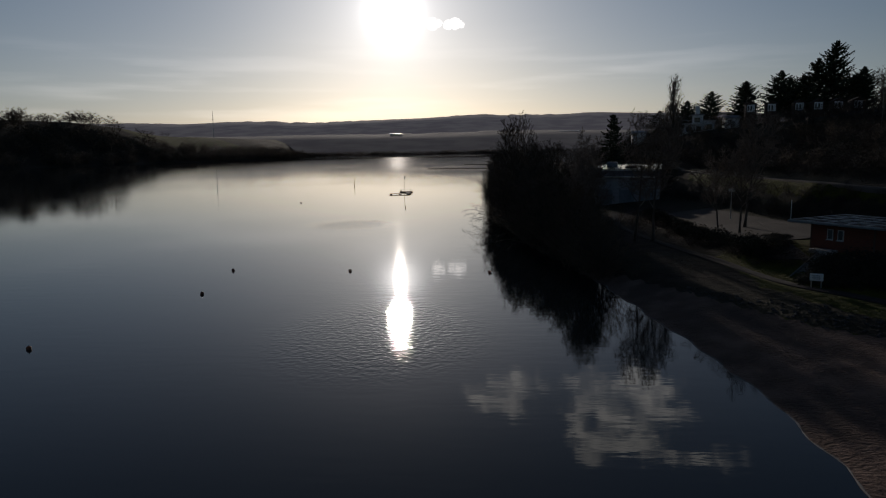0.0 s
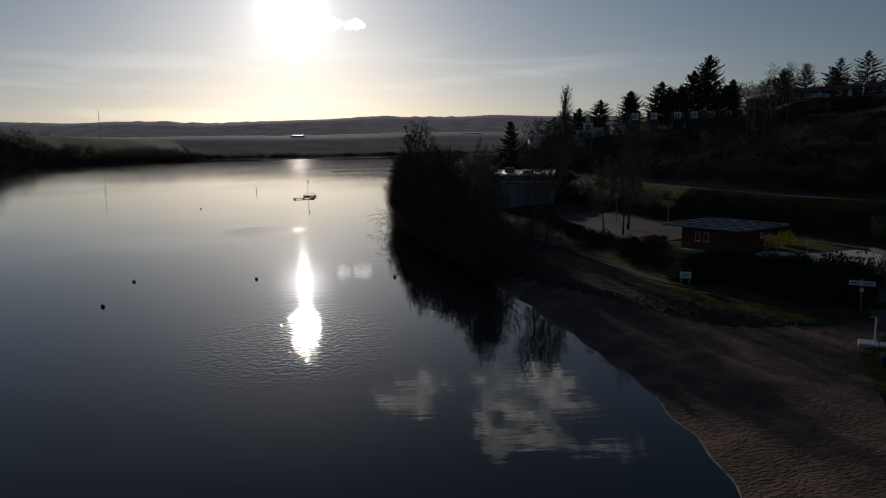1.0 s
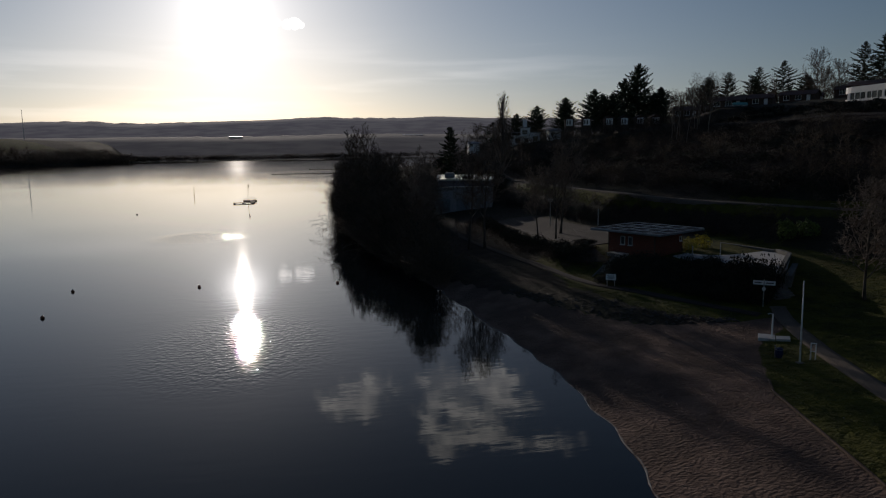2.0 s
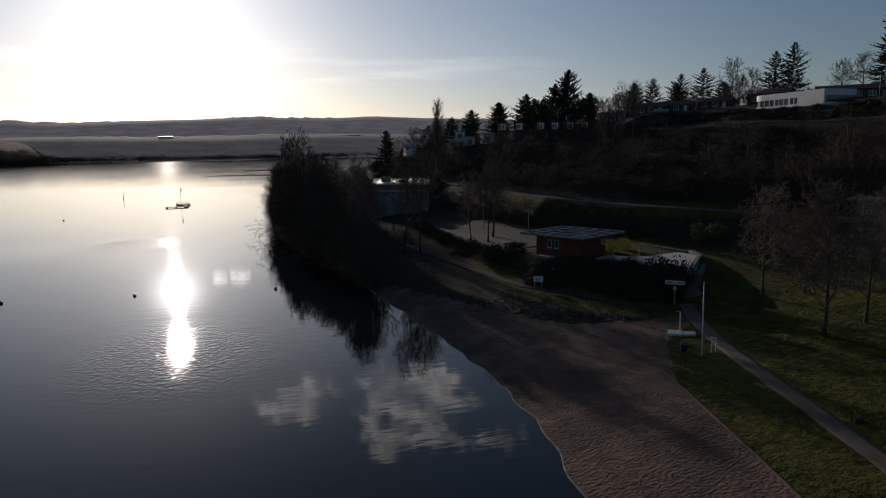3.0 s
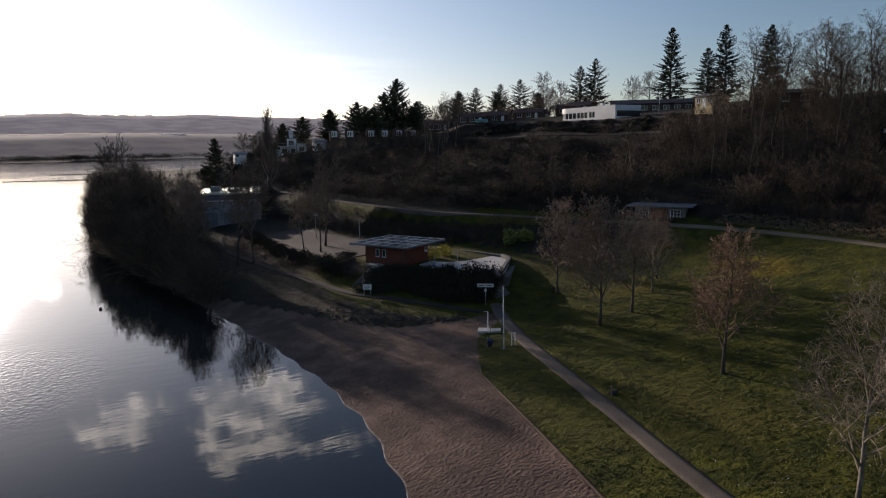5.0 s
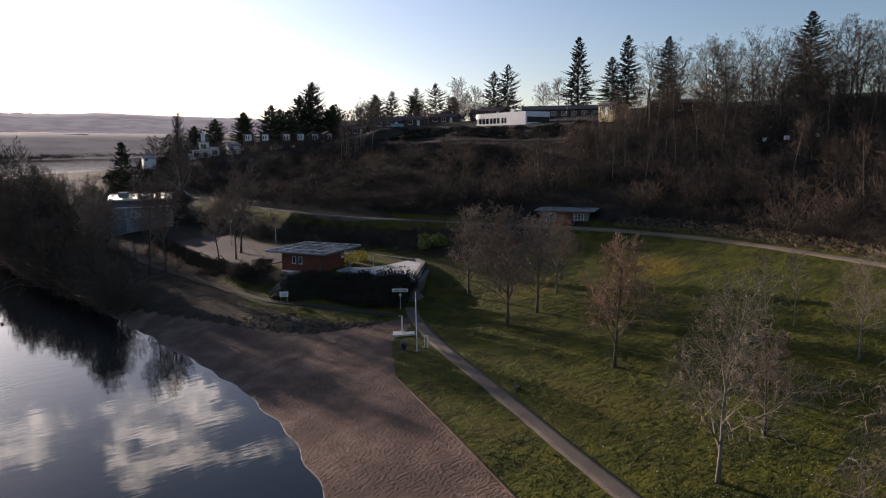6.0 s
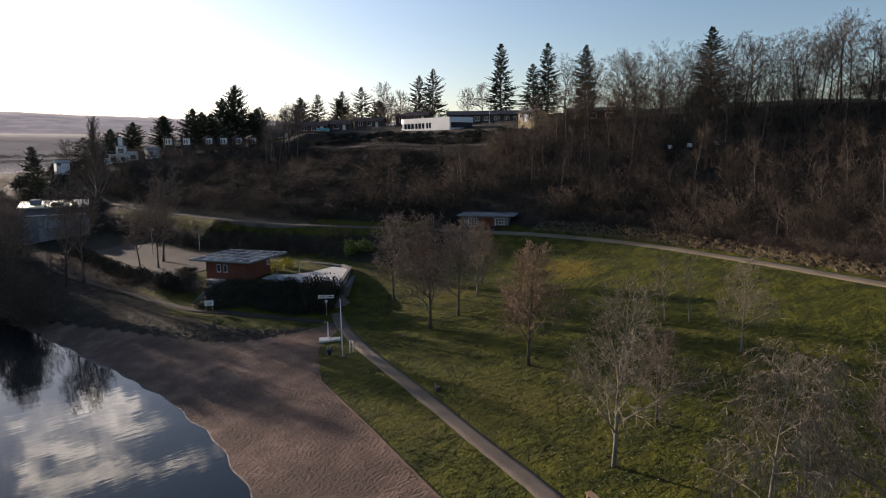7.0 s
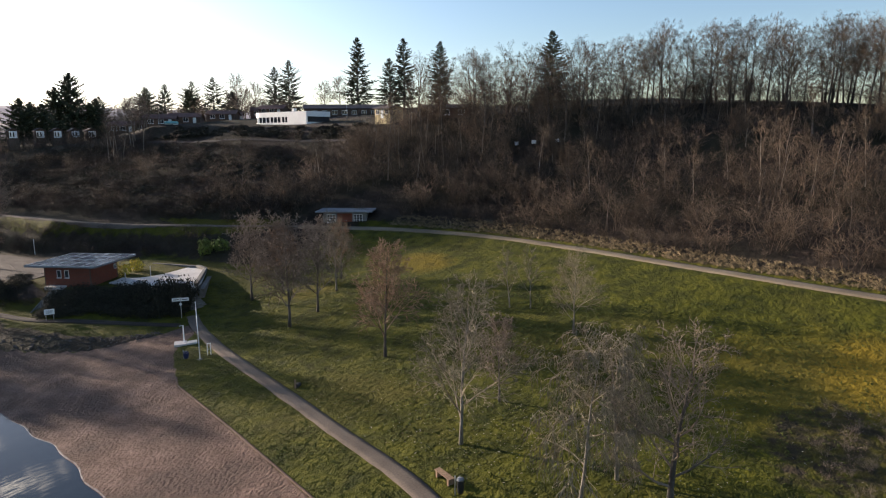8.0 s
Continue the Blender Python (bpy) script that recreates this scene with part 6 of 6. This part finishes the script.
def shower():
    ob = thing("beach_shower", at(37.2, 52.2, ground_z(37.2, 52.2) + 0.12, -35), "white shower post on a pale concrete pad", "shower")
    part("pad", Shape().box((-0.9, -0.7, -0.5), (0.35, 0.7, 0.06), None, 0.02), CONCRETE, ob)
    m = Matrix.Translation((0.42, 0, 0.0)) @ Matrix.Rotation(radians(-4), 4, "Y")
    part("ramp", Shape().box((0, -0.6, -0.5), (1.0, 0.4, 0.06), m, 0.02), CONCRETE, ob, "sloping pale concrete slab")
    post = part("post", Shape().tube([(0.1, 0, 0.08), (0.1, 0, 1.95)], [0.07, 0.06], 10), WHITE, ob)
    part("shower_head", Shape().tube([(0.1, 0, 1.9), (-0.12, 0, 1.97), (-0.26, 0, 1.9)], [0.03, 0.03, 0.06], 8), METAL, post)
    part("button", Shape().box((0.0, -0.03, 1.0), (0.035, 0.03, 1.06)), METAL, post)


def rail_posts():
    ob = thing("hoop_rail", at(36.5, 46.6, ground_z(36.5, 46.6), -30), "white tubular hoop rail beside the footpath", "rail")
    for x in (-0.16, 0.16):
        part("post", Shape().tube([(x, 0, -0.3), (x, 0, 1.2)], [0.04, 0.04], 8), WHITE, ob)
    part("top_rail", Shape().tube([(-0.2, 0, 1.22), (0.2, 0, 1.22)], [0.04, 0.04], 8), WHITE, ob)
    part("mid_rail", Shape().tube([(-0.16, 0, 0.6), (0.16, 0, 0.6)], [0.025, 0.025], 8), WHITE, ob)


def litter_bin(x, y, mat, label, turn, w=0.28, h=0.95, top=None):
    ob = thing("litter_bin", at(x, y, ground_z(x, y), turn), label, "litter bin")
    ring = [(w * math.cos(a * math.pi / 6), w * math.sin(a * math.pi / 6)) for a in range(12)]
    rings = [[(px * k, py * k, z) for px, py in ring] for z, k in ((0.12, 0.62), (0.2, 0.8), (h * 0.55, 1.0), (h * 0.85, 0.95), (h * 0.86, 0.8))]
    part("body", Shape().loft(rings), mat, ob)
    part("post", Shape().tube([(0, w + 0.08, -0.3), (0, w + 0.08, h + 0.1)], [0.04, 0.04], 8), METAL, ob)
    part("rim", Shape().tube([(0, 0, h * 0.865), (0, 0, h * 0.90)], [w * 1.02, w * 1.02], 12), METAL, ob)
    part("lid", Shape().loft([[(px * k, py * k, z) for px, py in ring] for z, k in ((h * 0.905, 1.0), (h * 0.97, 0.8), (h * 1.02, 0.35))]), top or METAL, ob)


def bench():
    ob = thing("park_bench", at(29.35, 11.9, ground_z(29.35, 11.9), 69), "backless brown wooden bench beside the footpath", "bench")
    for k in range(4):
        y = -0.21 + k * 0.115
        part("slat", Shape().box((-0.85, y, 0.43), (0.85, y + 0.1, 0.49), None, 0.012), WOOD, ob)
    for x in (-0.65, 0.65):
        part("leg", Shape().box((x - 0.09, -0.2, -0.2), (x + 0.09, 0.2, 0.428), None, 0.02), WOOD, ob)


def marker():
    z = ground_z(35.4, 32.2)
    ob = thing("path_marker", at(35.4, 32.2, z, 20), "low stone marker with a wooden post beside the path", "marker")
    part("stone", Shape().box((-0.3, -0.2, -0.2), (0.3, 0.2, 0.28), None, 0.07), STONE, ob)
    part("post", Shape().box((-0.5, -0.06, -0.3), (-0.38, 0.06, 0.75), None, 0.02), WOOD, ob)


def lamp_post(x, y, h):
    ob = thing("street_lamp", at(x, y, ground_z(x, y), 20), "grey lamp post with a boxy lantern head", "street lamp")
    part("pole", Shape().tube([(0, 0, -0.3), (0, 0, h)], [0.08, 0.05], 8), METAL, ob)
    part("head", Shape().box((-0.3, -0.3, h + 0.001), (0.3, 0.3, h + 0.5), None, 0.08), WHITE_OLD, ob)


info_board()
beach_sign()
flagpole(35.2, 46.3, 5.9, "tall white flagpole without a flag by the footpath", -0.8)
flagpole(145.9, 130.2, 6.0, "white flagpole on the plateau before the houses")
shower()
rail_posts()
litter_bin(34.5, 47.6, BLUE, "blue litter bin beside the flagpole", 10, 0.28, 0.85, BLUE)
litter_bin(28.5, 10.1, BLACK, "black litter bin with grey lid beside the bench", 30, 0.24, 1.15, ROOF_GREY)
bench()
marker()
lamp_post(40.3, 113.6, 4.2)
post = thing("marker_post", at(46.3, 107.4, ground_z(46.3, 107.4), 0), "thin white post at the edge of the yard", "post")
part("pole", Shape().tube([(0, 0, -0.3), (0, 0, 2.6)], [0.06, 0.05], 8), WHITE, post)
part("cap", Shape().tube([(0, 0, 2.601), (0, 0, 2.66)], [0.08, 0.05], 8), METAL, post)
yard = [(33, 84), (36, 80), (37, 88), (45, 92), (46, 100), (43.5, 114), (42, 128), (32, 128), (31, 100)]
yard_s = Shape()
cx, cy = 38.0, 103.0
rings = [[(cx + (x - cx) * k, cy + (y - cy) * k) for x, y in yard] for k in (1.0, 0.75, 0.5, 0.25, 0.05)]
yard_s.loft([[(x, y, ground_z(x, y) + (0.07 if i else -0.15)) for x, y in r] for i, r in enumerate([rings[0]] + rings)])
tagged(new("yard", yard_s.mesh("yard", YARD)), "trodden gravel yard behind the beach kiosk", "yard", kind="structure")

# ---- hedges and shrubs by the terrace ----
HEDGE = [arrays(leaf_clump(80 + k, 0.9, 0.7, 330, 0.095)) for k in range(3)]
rows = []
for i in range(360):
    u = W.random() * 1.12
    ax, ay = (35.6 + u * 8.6, 77.6 - u * 13.4)
    off = W.uniform(-3.7, 1.9)
    x, y = ax + off * 0.84, ay + off * 0.54
    s = W.uniform(0.7, 1.15)
    rows.append((i % 3, x, y, min(ground_z(x, y), 3.6) - 0.25, W.uniform(0, 6.28), s, s * W.uniform(0.9, 1.3) * (1 + 0.9 * min(1.0, max(0.0, (u - 0.55) / 0.35))) * min(1.0, 1.0 + 0.35 * (off + 2.0))))
for i in range(110):
    y = W.uniform(84, 130)
    x = float(np.interp(y, (84, 100, 130), (33.8, 31.4, 31.8))) + W.uniform(-0.9, 1.0)
    s = W.uniform(0.8, 1.25)
    rows.append((i % 3, x, y, ground_z(x, y) - 0.25, W.uniform(0, 6.28), s, s * W.uniform(0.9, 1.3)))
for i in range(70):
    u, v = W.random(), W.random()
    x, y = 32.4 + 5.6 * u + 1.2 * v, 83.0 + 12.5 * u - 3.0 * v
    s = W.uniform(0.4, 0.6)
    rows.append((i % 3, x, y, ground_z(x, y) - 0.3, W.uniform(0, 6.28), s * 1.5, s))
tagged(new("hedge_bank", scatter("hedge_bank", HEDGE, rows, LEAF_DARK)), "dark evergreen ground cover on the bank below the kiosk", "hedge", kind="stuff")
BROAD = [arrays(leaf_clump(95 + k, 1.5, 1.1, 260, 0.26)) for k in range(3)]
rows = []
for i in range(120):
    y = W.uniform(98, 158)
    top = float(np.interp(y, SEC_Y, SEC[:, 16]))
    x = top + W.uniform(-8.5, -1.0)
    s = W.uniform(0.6, 1.0)
    rows.append((i % 3, x, y, ground_z(x, y) - 0.3, W.uniform(0, 6.28), s, s * 0.6))
tagged(new("villa_hedge", scatter("villa_hedge", BROAD, rows, LEAF_DARK)), "dark evergreen hedge on the bank below the villa", "hedge", kind="stuff")
bush = None
for x, y, s in ((46.6, 80.2, 1.05), (49.0, 81.2, 1.2), (46.0, 82.6, 1.1)):
    if bush is None:
        bush = thing("yellow_bush", at(x, y, 4.1, 0), "bright yellow-flowering bush at the terrace edge", "bush", "yellow bushes")
        part("foliage", leaf_clump(90, 0.85, 0.8, 900, 0.09), LEAF_YELLOW, bush)
        part("stems", shrub(91, 1.3, 7, ((2, 3, 30, 0.5, 0.1, 0.15), (1, 0, 0, 0, 0, 0.2)), 0.5, 0.012), BARK, bush)
        bush.scale = (s, s, s)
    else:
        copy_thing(bush, at(x, y, 4.1, 50 * x)).scale = (s, s, s)

green = None
for x, y, s in ((60.2, 80.6, 1.0), (62.0, 79.0, 1.2), (61.4, 82.2, 0.9)):
    if green is None:
        green = thing("green_bush", at(x, y, ground_z(x, y) - 0.1, 0), "bright green bush on the bank behind the terrace", "bush", "green bushes")
        part("foliage", leaf_clump(93, 1.2, 0.9, 700, 0.13), LEAF_GREEN, green)
        part("stems", shrub(94, 1.4, 7, ((2, 3, 30, 0.5, 0.1, 0.15), (1, 0, 0, 0, 0, 0.2)), 0.5, 0.012), BARK, green)
    else:
        copy_thing(green, at(x, y, ground_z(x, y) - 0.1, 40 * x)).scale = (s, s, s)

# ---- stone bank between beach and grass mound ----
rnd = random.Random(5)
stones = []
for k in range(6):
    v, f = [], []
    bm = bmesh.new()
    bmesh.ops.create_icosphere(bm, subdivisions=1, radius=0.5)
    for q in bm.verts:
        q.co *= rnd.uniform(0.72, 1.1)
        q.co.z *= 0.62
    me = bpy.data.meshes.new("rock")
    bm.to_mesh(me)
    bm.free()
    me.materials.append(STONE)
    stones.append(me)
bank = thing("stone_bank", Matrix(), "bank of dark loose rocks along the edge of the beach", "stone bank")
for i in range(290):
    x = 22.0 + 16.0 * rnd.random() ** 0.85
    low = float(np.interp(x, ROCK_X, ROCK_Y))
    high = float(np.interp(x, (20, 28, 30, 31.5, 33.7, 36.6, 39), (80, 70, 69, 66.2, 61.6, 59.2, 57.9)))
    y = low + (high - low) * rnd.random()
    s = rnd.uniform(0.14, 0.46)
    ob = new("rock", stones[i % 6])
    ob.parent = bank
    ob.matrix_basis = Matrix.Translation((x, y, ground_z(x, y) + 0.05 * s)) @ Euler((rnd.uniform(-0.4, 0.4), rnd.uniform(-0.4, 0.4), rnd.uniform(0, 6.28))).to_matrix().to_4x4() @ Matrix.Diagonal((s, s, s, 1))


# ---- on the water ----
def buoy(x, y, s=1.0):
    ob = thing("buoy", at(x, y, 0, 0), "small dark round mooring buoy afloat on the lake", "buoy", "mooring buoys")
    ring = lambda r, z: [(r * math.cos(a * math.pi / 7), r * math.sin(a * math.pi / 7), z) for a in range(14)]
    part("float", Shape().loft([ring(0.30 * math.cos(t), 0.12 + 0.3 * math.sin(t)) for t in (-1.2, -0.7, -0.2, 0.3, 0.8, 1.2)]), ORANGE, ob, smooth=True)
    part("collar", Shape().tube([(0, 0, 0.10), (0, 0, 0.16)], [0.315, 0.315], 14), BLACK, ob)
    part("eye", Shape().tube([(0, 0, 0.40), (0, 0, 0.55)], [0.06, 0.04], 8), METAL, ob)
    return ob


first_buoy = buoy(-29.2, 94.6)
first_buoy.scale = (0.68, 0.68, 0.68)
for x, y in ((-27.5, 80.6), (-13.9, 93.7), (3.6, 92.0), (-33.1, 60.7), (-49.8, 207.3)):
    copy_thing(first_buoy, at(x, y, 0, x * 20))


def raft():
    ob = thing("bathing_raft", at(-24.0, 240.0, 0, 12), "low wooden bathing raft with gangway and flag mast", "raft")
    for k in range(9):
        part("plank", Shape().box((-3.4, -1.6 + k * 0.36, 0.28), (3.4, -1.26 + k * 0.36, 0.36), None, 0.01), WOOD, ob)
    for x in (-2.9, 0.0, 2.9):
        part("float", Shape().tube([(x, -1.6, 0.08), (x, 1.6, 0.08)], [0.22, 0.22], 10), BLACK, ob)
    part("gangway", Shape().box((2.9, 1.0, 0.37), (4.1, 9.0, 0.46), None, 0.02).box((2.9, 1.0, 0.0), (4.1, 9.0, 0.26)), WOOD, ob)
    part("landing", Shape().box((1.4, 9.0, 0.0), (5.6, 14.0, 0.36), None, 0.03), WOOD, ob)
    for x in (1.6, 5.4):
        for y in (9.3, 13.7):
            part("rail_post", Shape().tube([(x, y, 0.36), (x, y, 1.0)], [0.05, 0.05], 8), METAL, ob)
        part("rail", Shape().tube([(x, 9.3, 0.95), (x, 13.7, 0.95)], [0.04, 0.04], 8), METAL, ob)
    part("arch", Shape().tube([(1.6, 11.5, 0.36), (1.7, 11.5, 1.0), (3.5, 11.5, 1.2), (5.3, 11.5, 1.0), (5.4, 11.5, 0.36)], [0.045] * 5, 8), METAL, ob)
    mast = part("mast", Shape().tube([(2.6, 9.4, 0.45), (2.75, 9.4, 6.2)], [0.07, 0.05], 8), METAL, ob)
    part("flag", Shape().loft([[(2.76, 9.4, 6.1), (2.78, 9.42, 6.1), (2.73, 9.42, 4.9), (2.71, 9.4, 4.9)], [(3.15, 9.5, 5.75), (3.17, 9.52, 5.75), (3.0, 9.52, 4.8), (2.98, 9.5, 4.8)]]), ORANGE, mast, "limp dark flag")


def boom(x0, y0, x1, y1):
    d = Vector((x1 - x0, y1 - y0))
    ob = thing("floating_boom", Matrix.Translation((x0, y0, 0)) @ Matrix.Rotation(math.atan2(d.y, d.x), 4, "Z"), "long low floating jetty reaching out from the point", "jetty")
    n = int(d.length / 6)
    for k in range(n):
        a = d.length * k / n
        part("pontoon", Shape().box((a, -1.0, -0.2), (a + d.length / n - 0.25, 1.0, 0.45), None, 0.05), ROOF_DARK, ob)
    for k in range(0, n, 3):
        a = d.length * k / n
        part("pile", Shape().tube([(a, 1.2, -2.0), (a, 1.2, 1.4)], [0.15, 0.15], 8), BLACK, ob)


raft()
boom(-35.5, 553, 30.0, 541)
boom(-8.2, 686, 80.0, 668)
spar = thing("spar_buoy", at(-49.5, 295, 0, 0), "slim upright marker pole afloat on the lake", "buoy")
part("pole", Shape().tube([(0, 0, -1.0), (0.05, 0, 3.6)], [0.11, 0.07], 8), BLACK, spar)
part("float", Shape().tube([(0, 0, -0.1), (0, 0, 0.35)], [0.3, 0.2], 10), BLACK, spar)
part("topmark", Shape().loft([[(0.05 + 0.2 * math.cos(a), 0.2 * math.sin(a), 3.2) for a in (0, 2.1, 4.2)], [(0.05 + 0.03 * math.cos(a), 0.03 * math.sin(a), 3.7) for a in (0, 2.1, 4.2)]]), BLACK, spar)
jet = thing("shore_jetty", at(9.5, 231.0, 0, 8), "small wooden jetty at the foot of the thicket", "jetty")
for k in range(12):
    part("plank", Shape().box((-4.2 + k * 0.72, -1.6, 0.42), (-4.2 + k * 0.72 + 0.66, 1.6, 0.5), None, 0.01), WOOD, jet)
for x in (-3.8, 0.0, 3.6):
    for y in (-1.3, 1.3):
        part("pile", Shape().tube([(x, y, -2.0), (x, y, 0.418)], [0.12, 0.12], 8), WOOD, jet)

GLAZED = material("greenhouse_glazing", (0.72, 0.72, 0.70), (0.85, 0.85, 0.83), 0.05, 0.5, spec=0.3)

# ---- far away ----
mast = thing("radio_mast", at(-729, 1873, 50.0, 0), "thin distant radio mast on the ridge", "mast")
part("shaft", Shape().tube([(0, 0, -20), (0, 0, 83)], [1.0, 0.5], 6), METAL, mast)
part("platform", Shape().tube([(0, 0, 60), (0, 0, 61)], [1.8, 1.8], 8), METAL, mast)
for x, y, w, turn in ((-230, 2010, 37, 4), (280, 2005, 62, -7)):
    z = 63.6
    gh = thing("greenhouse", at(x, y, z, turn), "long distant pale greenhouse on the far slope", "greenhouse", "far greenhouses")
    part("wall", Shape().box((-w / 2, -6, -9), (w / 2, 6, 0.6)), ROOF_GREY, gh)
    part("roof", Shape().loft([[(xx, -6.3, 0.62), (xx, 6.3, 1.9), (xx, 6.3, 2.2), (xx, -6.3, 0.92)] for xx in (-w / 2, w / 2)]), GLAZED, gh)
# White trailer shapes added where only thin slanted pale streaks are made out
van = None
for x, y, turn in ((117.5, 56.3, 205), (119.3, 53.3, 215), (121.8, 49.3, 210)):
    m = at(x, y, ground_z(x, y) + 0.2, turn)
    if van is None:
        van = thing("trailer", m, "small white trailer shape in place of thin pale streaks among the trees", "trailer", "trailers in the wood")
        prof = [(-2.3, 0.45), (2.3, 0.45), (2.35, 1.3), (1.9, 2.4), (-2.0, 2.45), (-2.4, 1.4)]
        part("body", Shape().loft([[(px, y0, pz) for px, pz in prof] for y0 in (-1.05, 1.05)]), WHITE, van)
        window(van, Matrix.Translation((0, -1.09, 1.25)), 1.5, 0.65, 2, frame_mat=WHITE_OLD, sill=False)
        for sy in (-0.95, 0.95):
            wheel = part("wheel", Shape().tube([(0.1, sy - 0.09, 0.3), (0.1, sy + 0.09, 0.3)], [0.32, 0.32], 14), BLACK, van)
            part("hub", Shape().tube([(0.1, sy - 0.1, 0.3), (0.1, sy + 0.1, 0.3)], [0.16, 0.16], 10), METAL, wheel)
        van.scale = (0.34, 0.34, 0.34)
        part("drawbar", Shape().box((2.3, -0.06, 0.42), (3.3, 0.06, 0.52)), METAL, van)
    else:
        copy_thing(van, m).scale = (0.34, 0.34, 0.34)
tarp = thing("covered_boat", at(109.0, 163.5, ground_z(109.0, 163.5) - 0.1, -10), "boat under a teal tarpaulin on its trailer", "boat")
part("tarpaulin", Shape().loft([[(x, -1.2 * k, 0.9), (x, 1.2 * k, 0.9), (x, 0.7 * k, 1.7 + 0.3 * k), (x, -0.7 * k, 1.7 + 0.3 * k)] for x, k in ((-3.2, 0.5), (-2.2, 0.95), (0, 1.0), (2.2, 0.8), (3.4, 0.15))]), TEAL, tarp)
tarp.scale = (0.6, 0.6, 0.6)
part("hull", Shape().loft([[(x, -1.0 * k, 0.89), (x, 1.0 * k, 0.89), (x, 0.3 * k, 0.35), (x, -0.3 * k, 0.35)] for x, k in ((-3.0, 0.6), (0, 1.0), (3.2, 0.15))]), WHITE, tarp)
part("trailer", Shape().box((-2.6, -0.6, 0.2), (3.4, 0.6, 0.34)).tube([(0, -1.0, 0.3), (0, -0.8, 0.3)], [0.3, 0.3], 12).tube([(0, 0.8, 0.3), (0, 1.0, 0.3)], [0.3, 0.3], 12), BLACK, tarp)

# ---- fallen leaves on the grass near the footpath ----
rnd = random.Random(8)
leaves = Shape()
for i in range(1500):
    x, y = rnd.gauss(38, 6), rnd.gauss(10, 9)
    if x < 30 or y > 45:
        continue
    z, a, k = ground_z(x, y) + 0.05, rnd.uniform(0, 6.28), rnd.uniform(0.03, 0.075)
    c, q = math.cos(a) * k, math.sin(a) * k
    leaves.add([(x - c, y - q, z), (x + q * 0.6, y - c * 0.6, z + 0.02), (x + c, y + q, z + 0.03), (x - q * 0.6, y + c * 0.6, z + 0.02)], [(0, 1, 2), (0, 2, 3)])
DRY_LEAF = material("dry_leaf", (0.25, 0.22, 0.16), (0.45, 0.42, 0.33), 0.5, 0.8, island=0.4)
tagged(new("fallen_leaves", leaves.mesh("fallen_leaves", DRY_LEAF)), "pale dry leaves scattered over the lawn", "leaves", kind="stuff")

# ---- tufts of longer grass on the lawn ----
TUFTS = []
for k in range(4):
    s = Shape()
    r2 = random.Random(100 + k)
    for i in range(6):
        a = r2.uniform(0, 6.28)
        s.spike(Vector((r2.uniform(-0.06, 0.06), r2.uniform(-0.06, 0.06), -0.03)), Vector((math.cos(a) * 0.7, math.sin(a) * 0.7, 1)), r2.uniform(0.10, 0.2), 0.016)
    TUFTS.append(arrays(s))
spots = []
for i in range(17000):
    x, y = rnd.uniform(20, 66), rnd.uniform(-10, 73)
    edge = float(np.interp(y, SEC_Y, SEC[:, 2])) if y < 42 else float(np.interp(y, (42, 46, 50, 52, 54, 57), (29.9, 32.2, 34.6, 36.4, 39.8, 41.6)))
    way = float(np.interp(y, (-14, 0, 11.4, 20.1, 26.9, 39.2, 47.2, 51.4, 56, 60), (14.6, 20.3, 27.4, 30.1, 32.4, 36.1, 38.2, 39.7, 41.6, 43.6)))
    on_mound = 31.4 < x < 39 and np.interp(x, (31.4, 33.7, 36.6, 39), (66.5, 62, 59.4, 58.2)) < y < np.interp(x, (31.4, 34, 36.6, 39), (73.5, 68.5, 63.5, 58.6))
    if not on_mound and (x < edge + 0.3 or abs(x - way) < 1.1 or (y > 56 and x < 41)):
        continue
    if noise.noise(Vector((x * 0.25, y * 0.25, 0))) < -0.15 and rnd.random() < 0.8:
        continue
    s = rnd.uniform(0.7, 1.5)
    spots.append((i % 4, x, y, ground_z(x, y), rnd.uniform(0, 6.28), s * 1.3, s * rnd.uniform(0.7, 1.2)))
tagged(new("grass_tufts", scatter("grass_tufts", TUFTS, spots, GRASS)), "tufts of longer green grass over the lawn", "grass", kind="stuff")
STRAW = material("dry_straw", (0.10, 0.075, 0.04), (0.24, 0.18, 0.10), 0.4, 0.9, island=0.4)
spots = []
for i in range(2600):
    y = rnd.uniform(-45, 62)
    x = float(np.interp(y, SEC_Y, SEC[:, 12])) + 0.9 + rnd.random() ** 1.5 * 3.4
    s = rnd.uniform(1.6, 3.6)
    spots.append((i % 4, x, y, ground_z(x, y), rnd.uniform(0, 6.28), s * 1.6, s))
tagged(new("dry_grass", scatter("dry_grass", TUFTS, spots, STRAW)), "tall dry straw-coloured grass along the lane", "grass", kind="stuff")
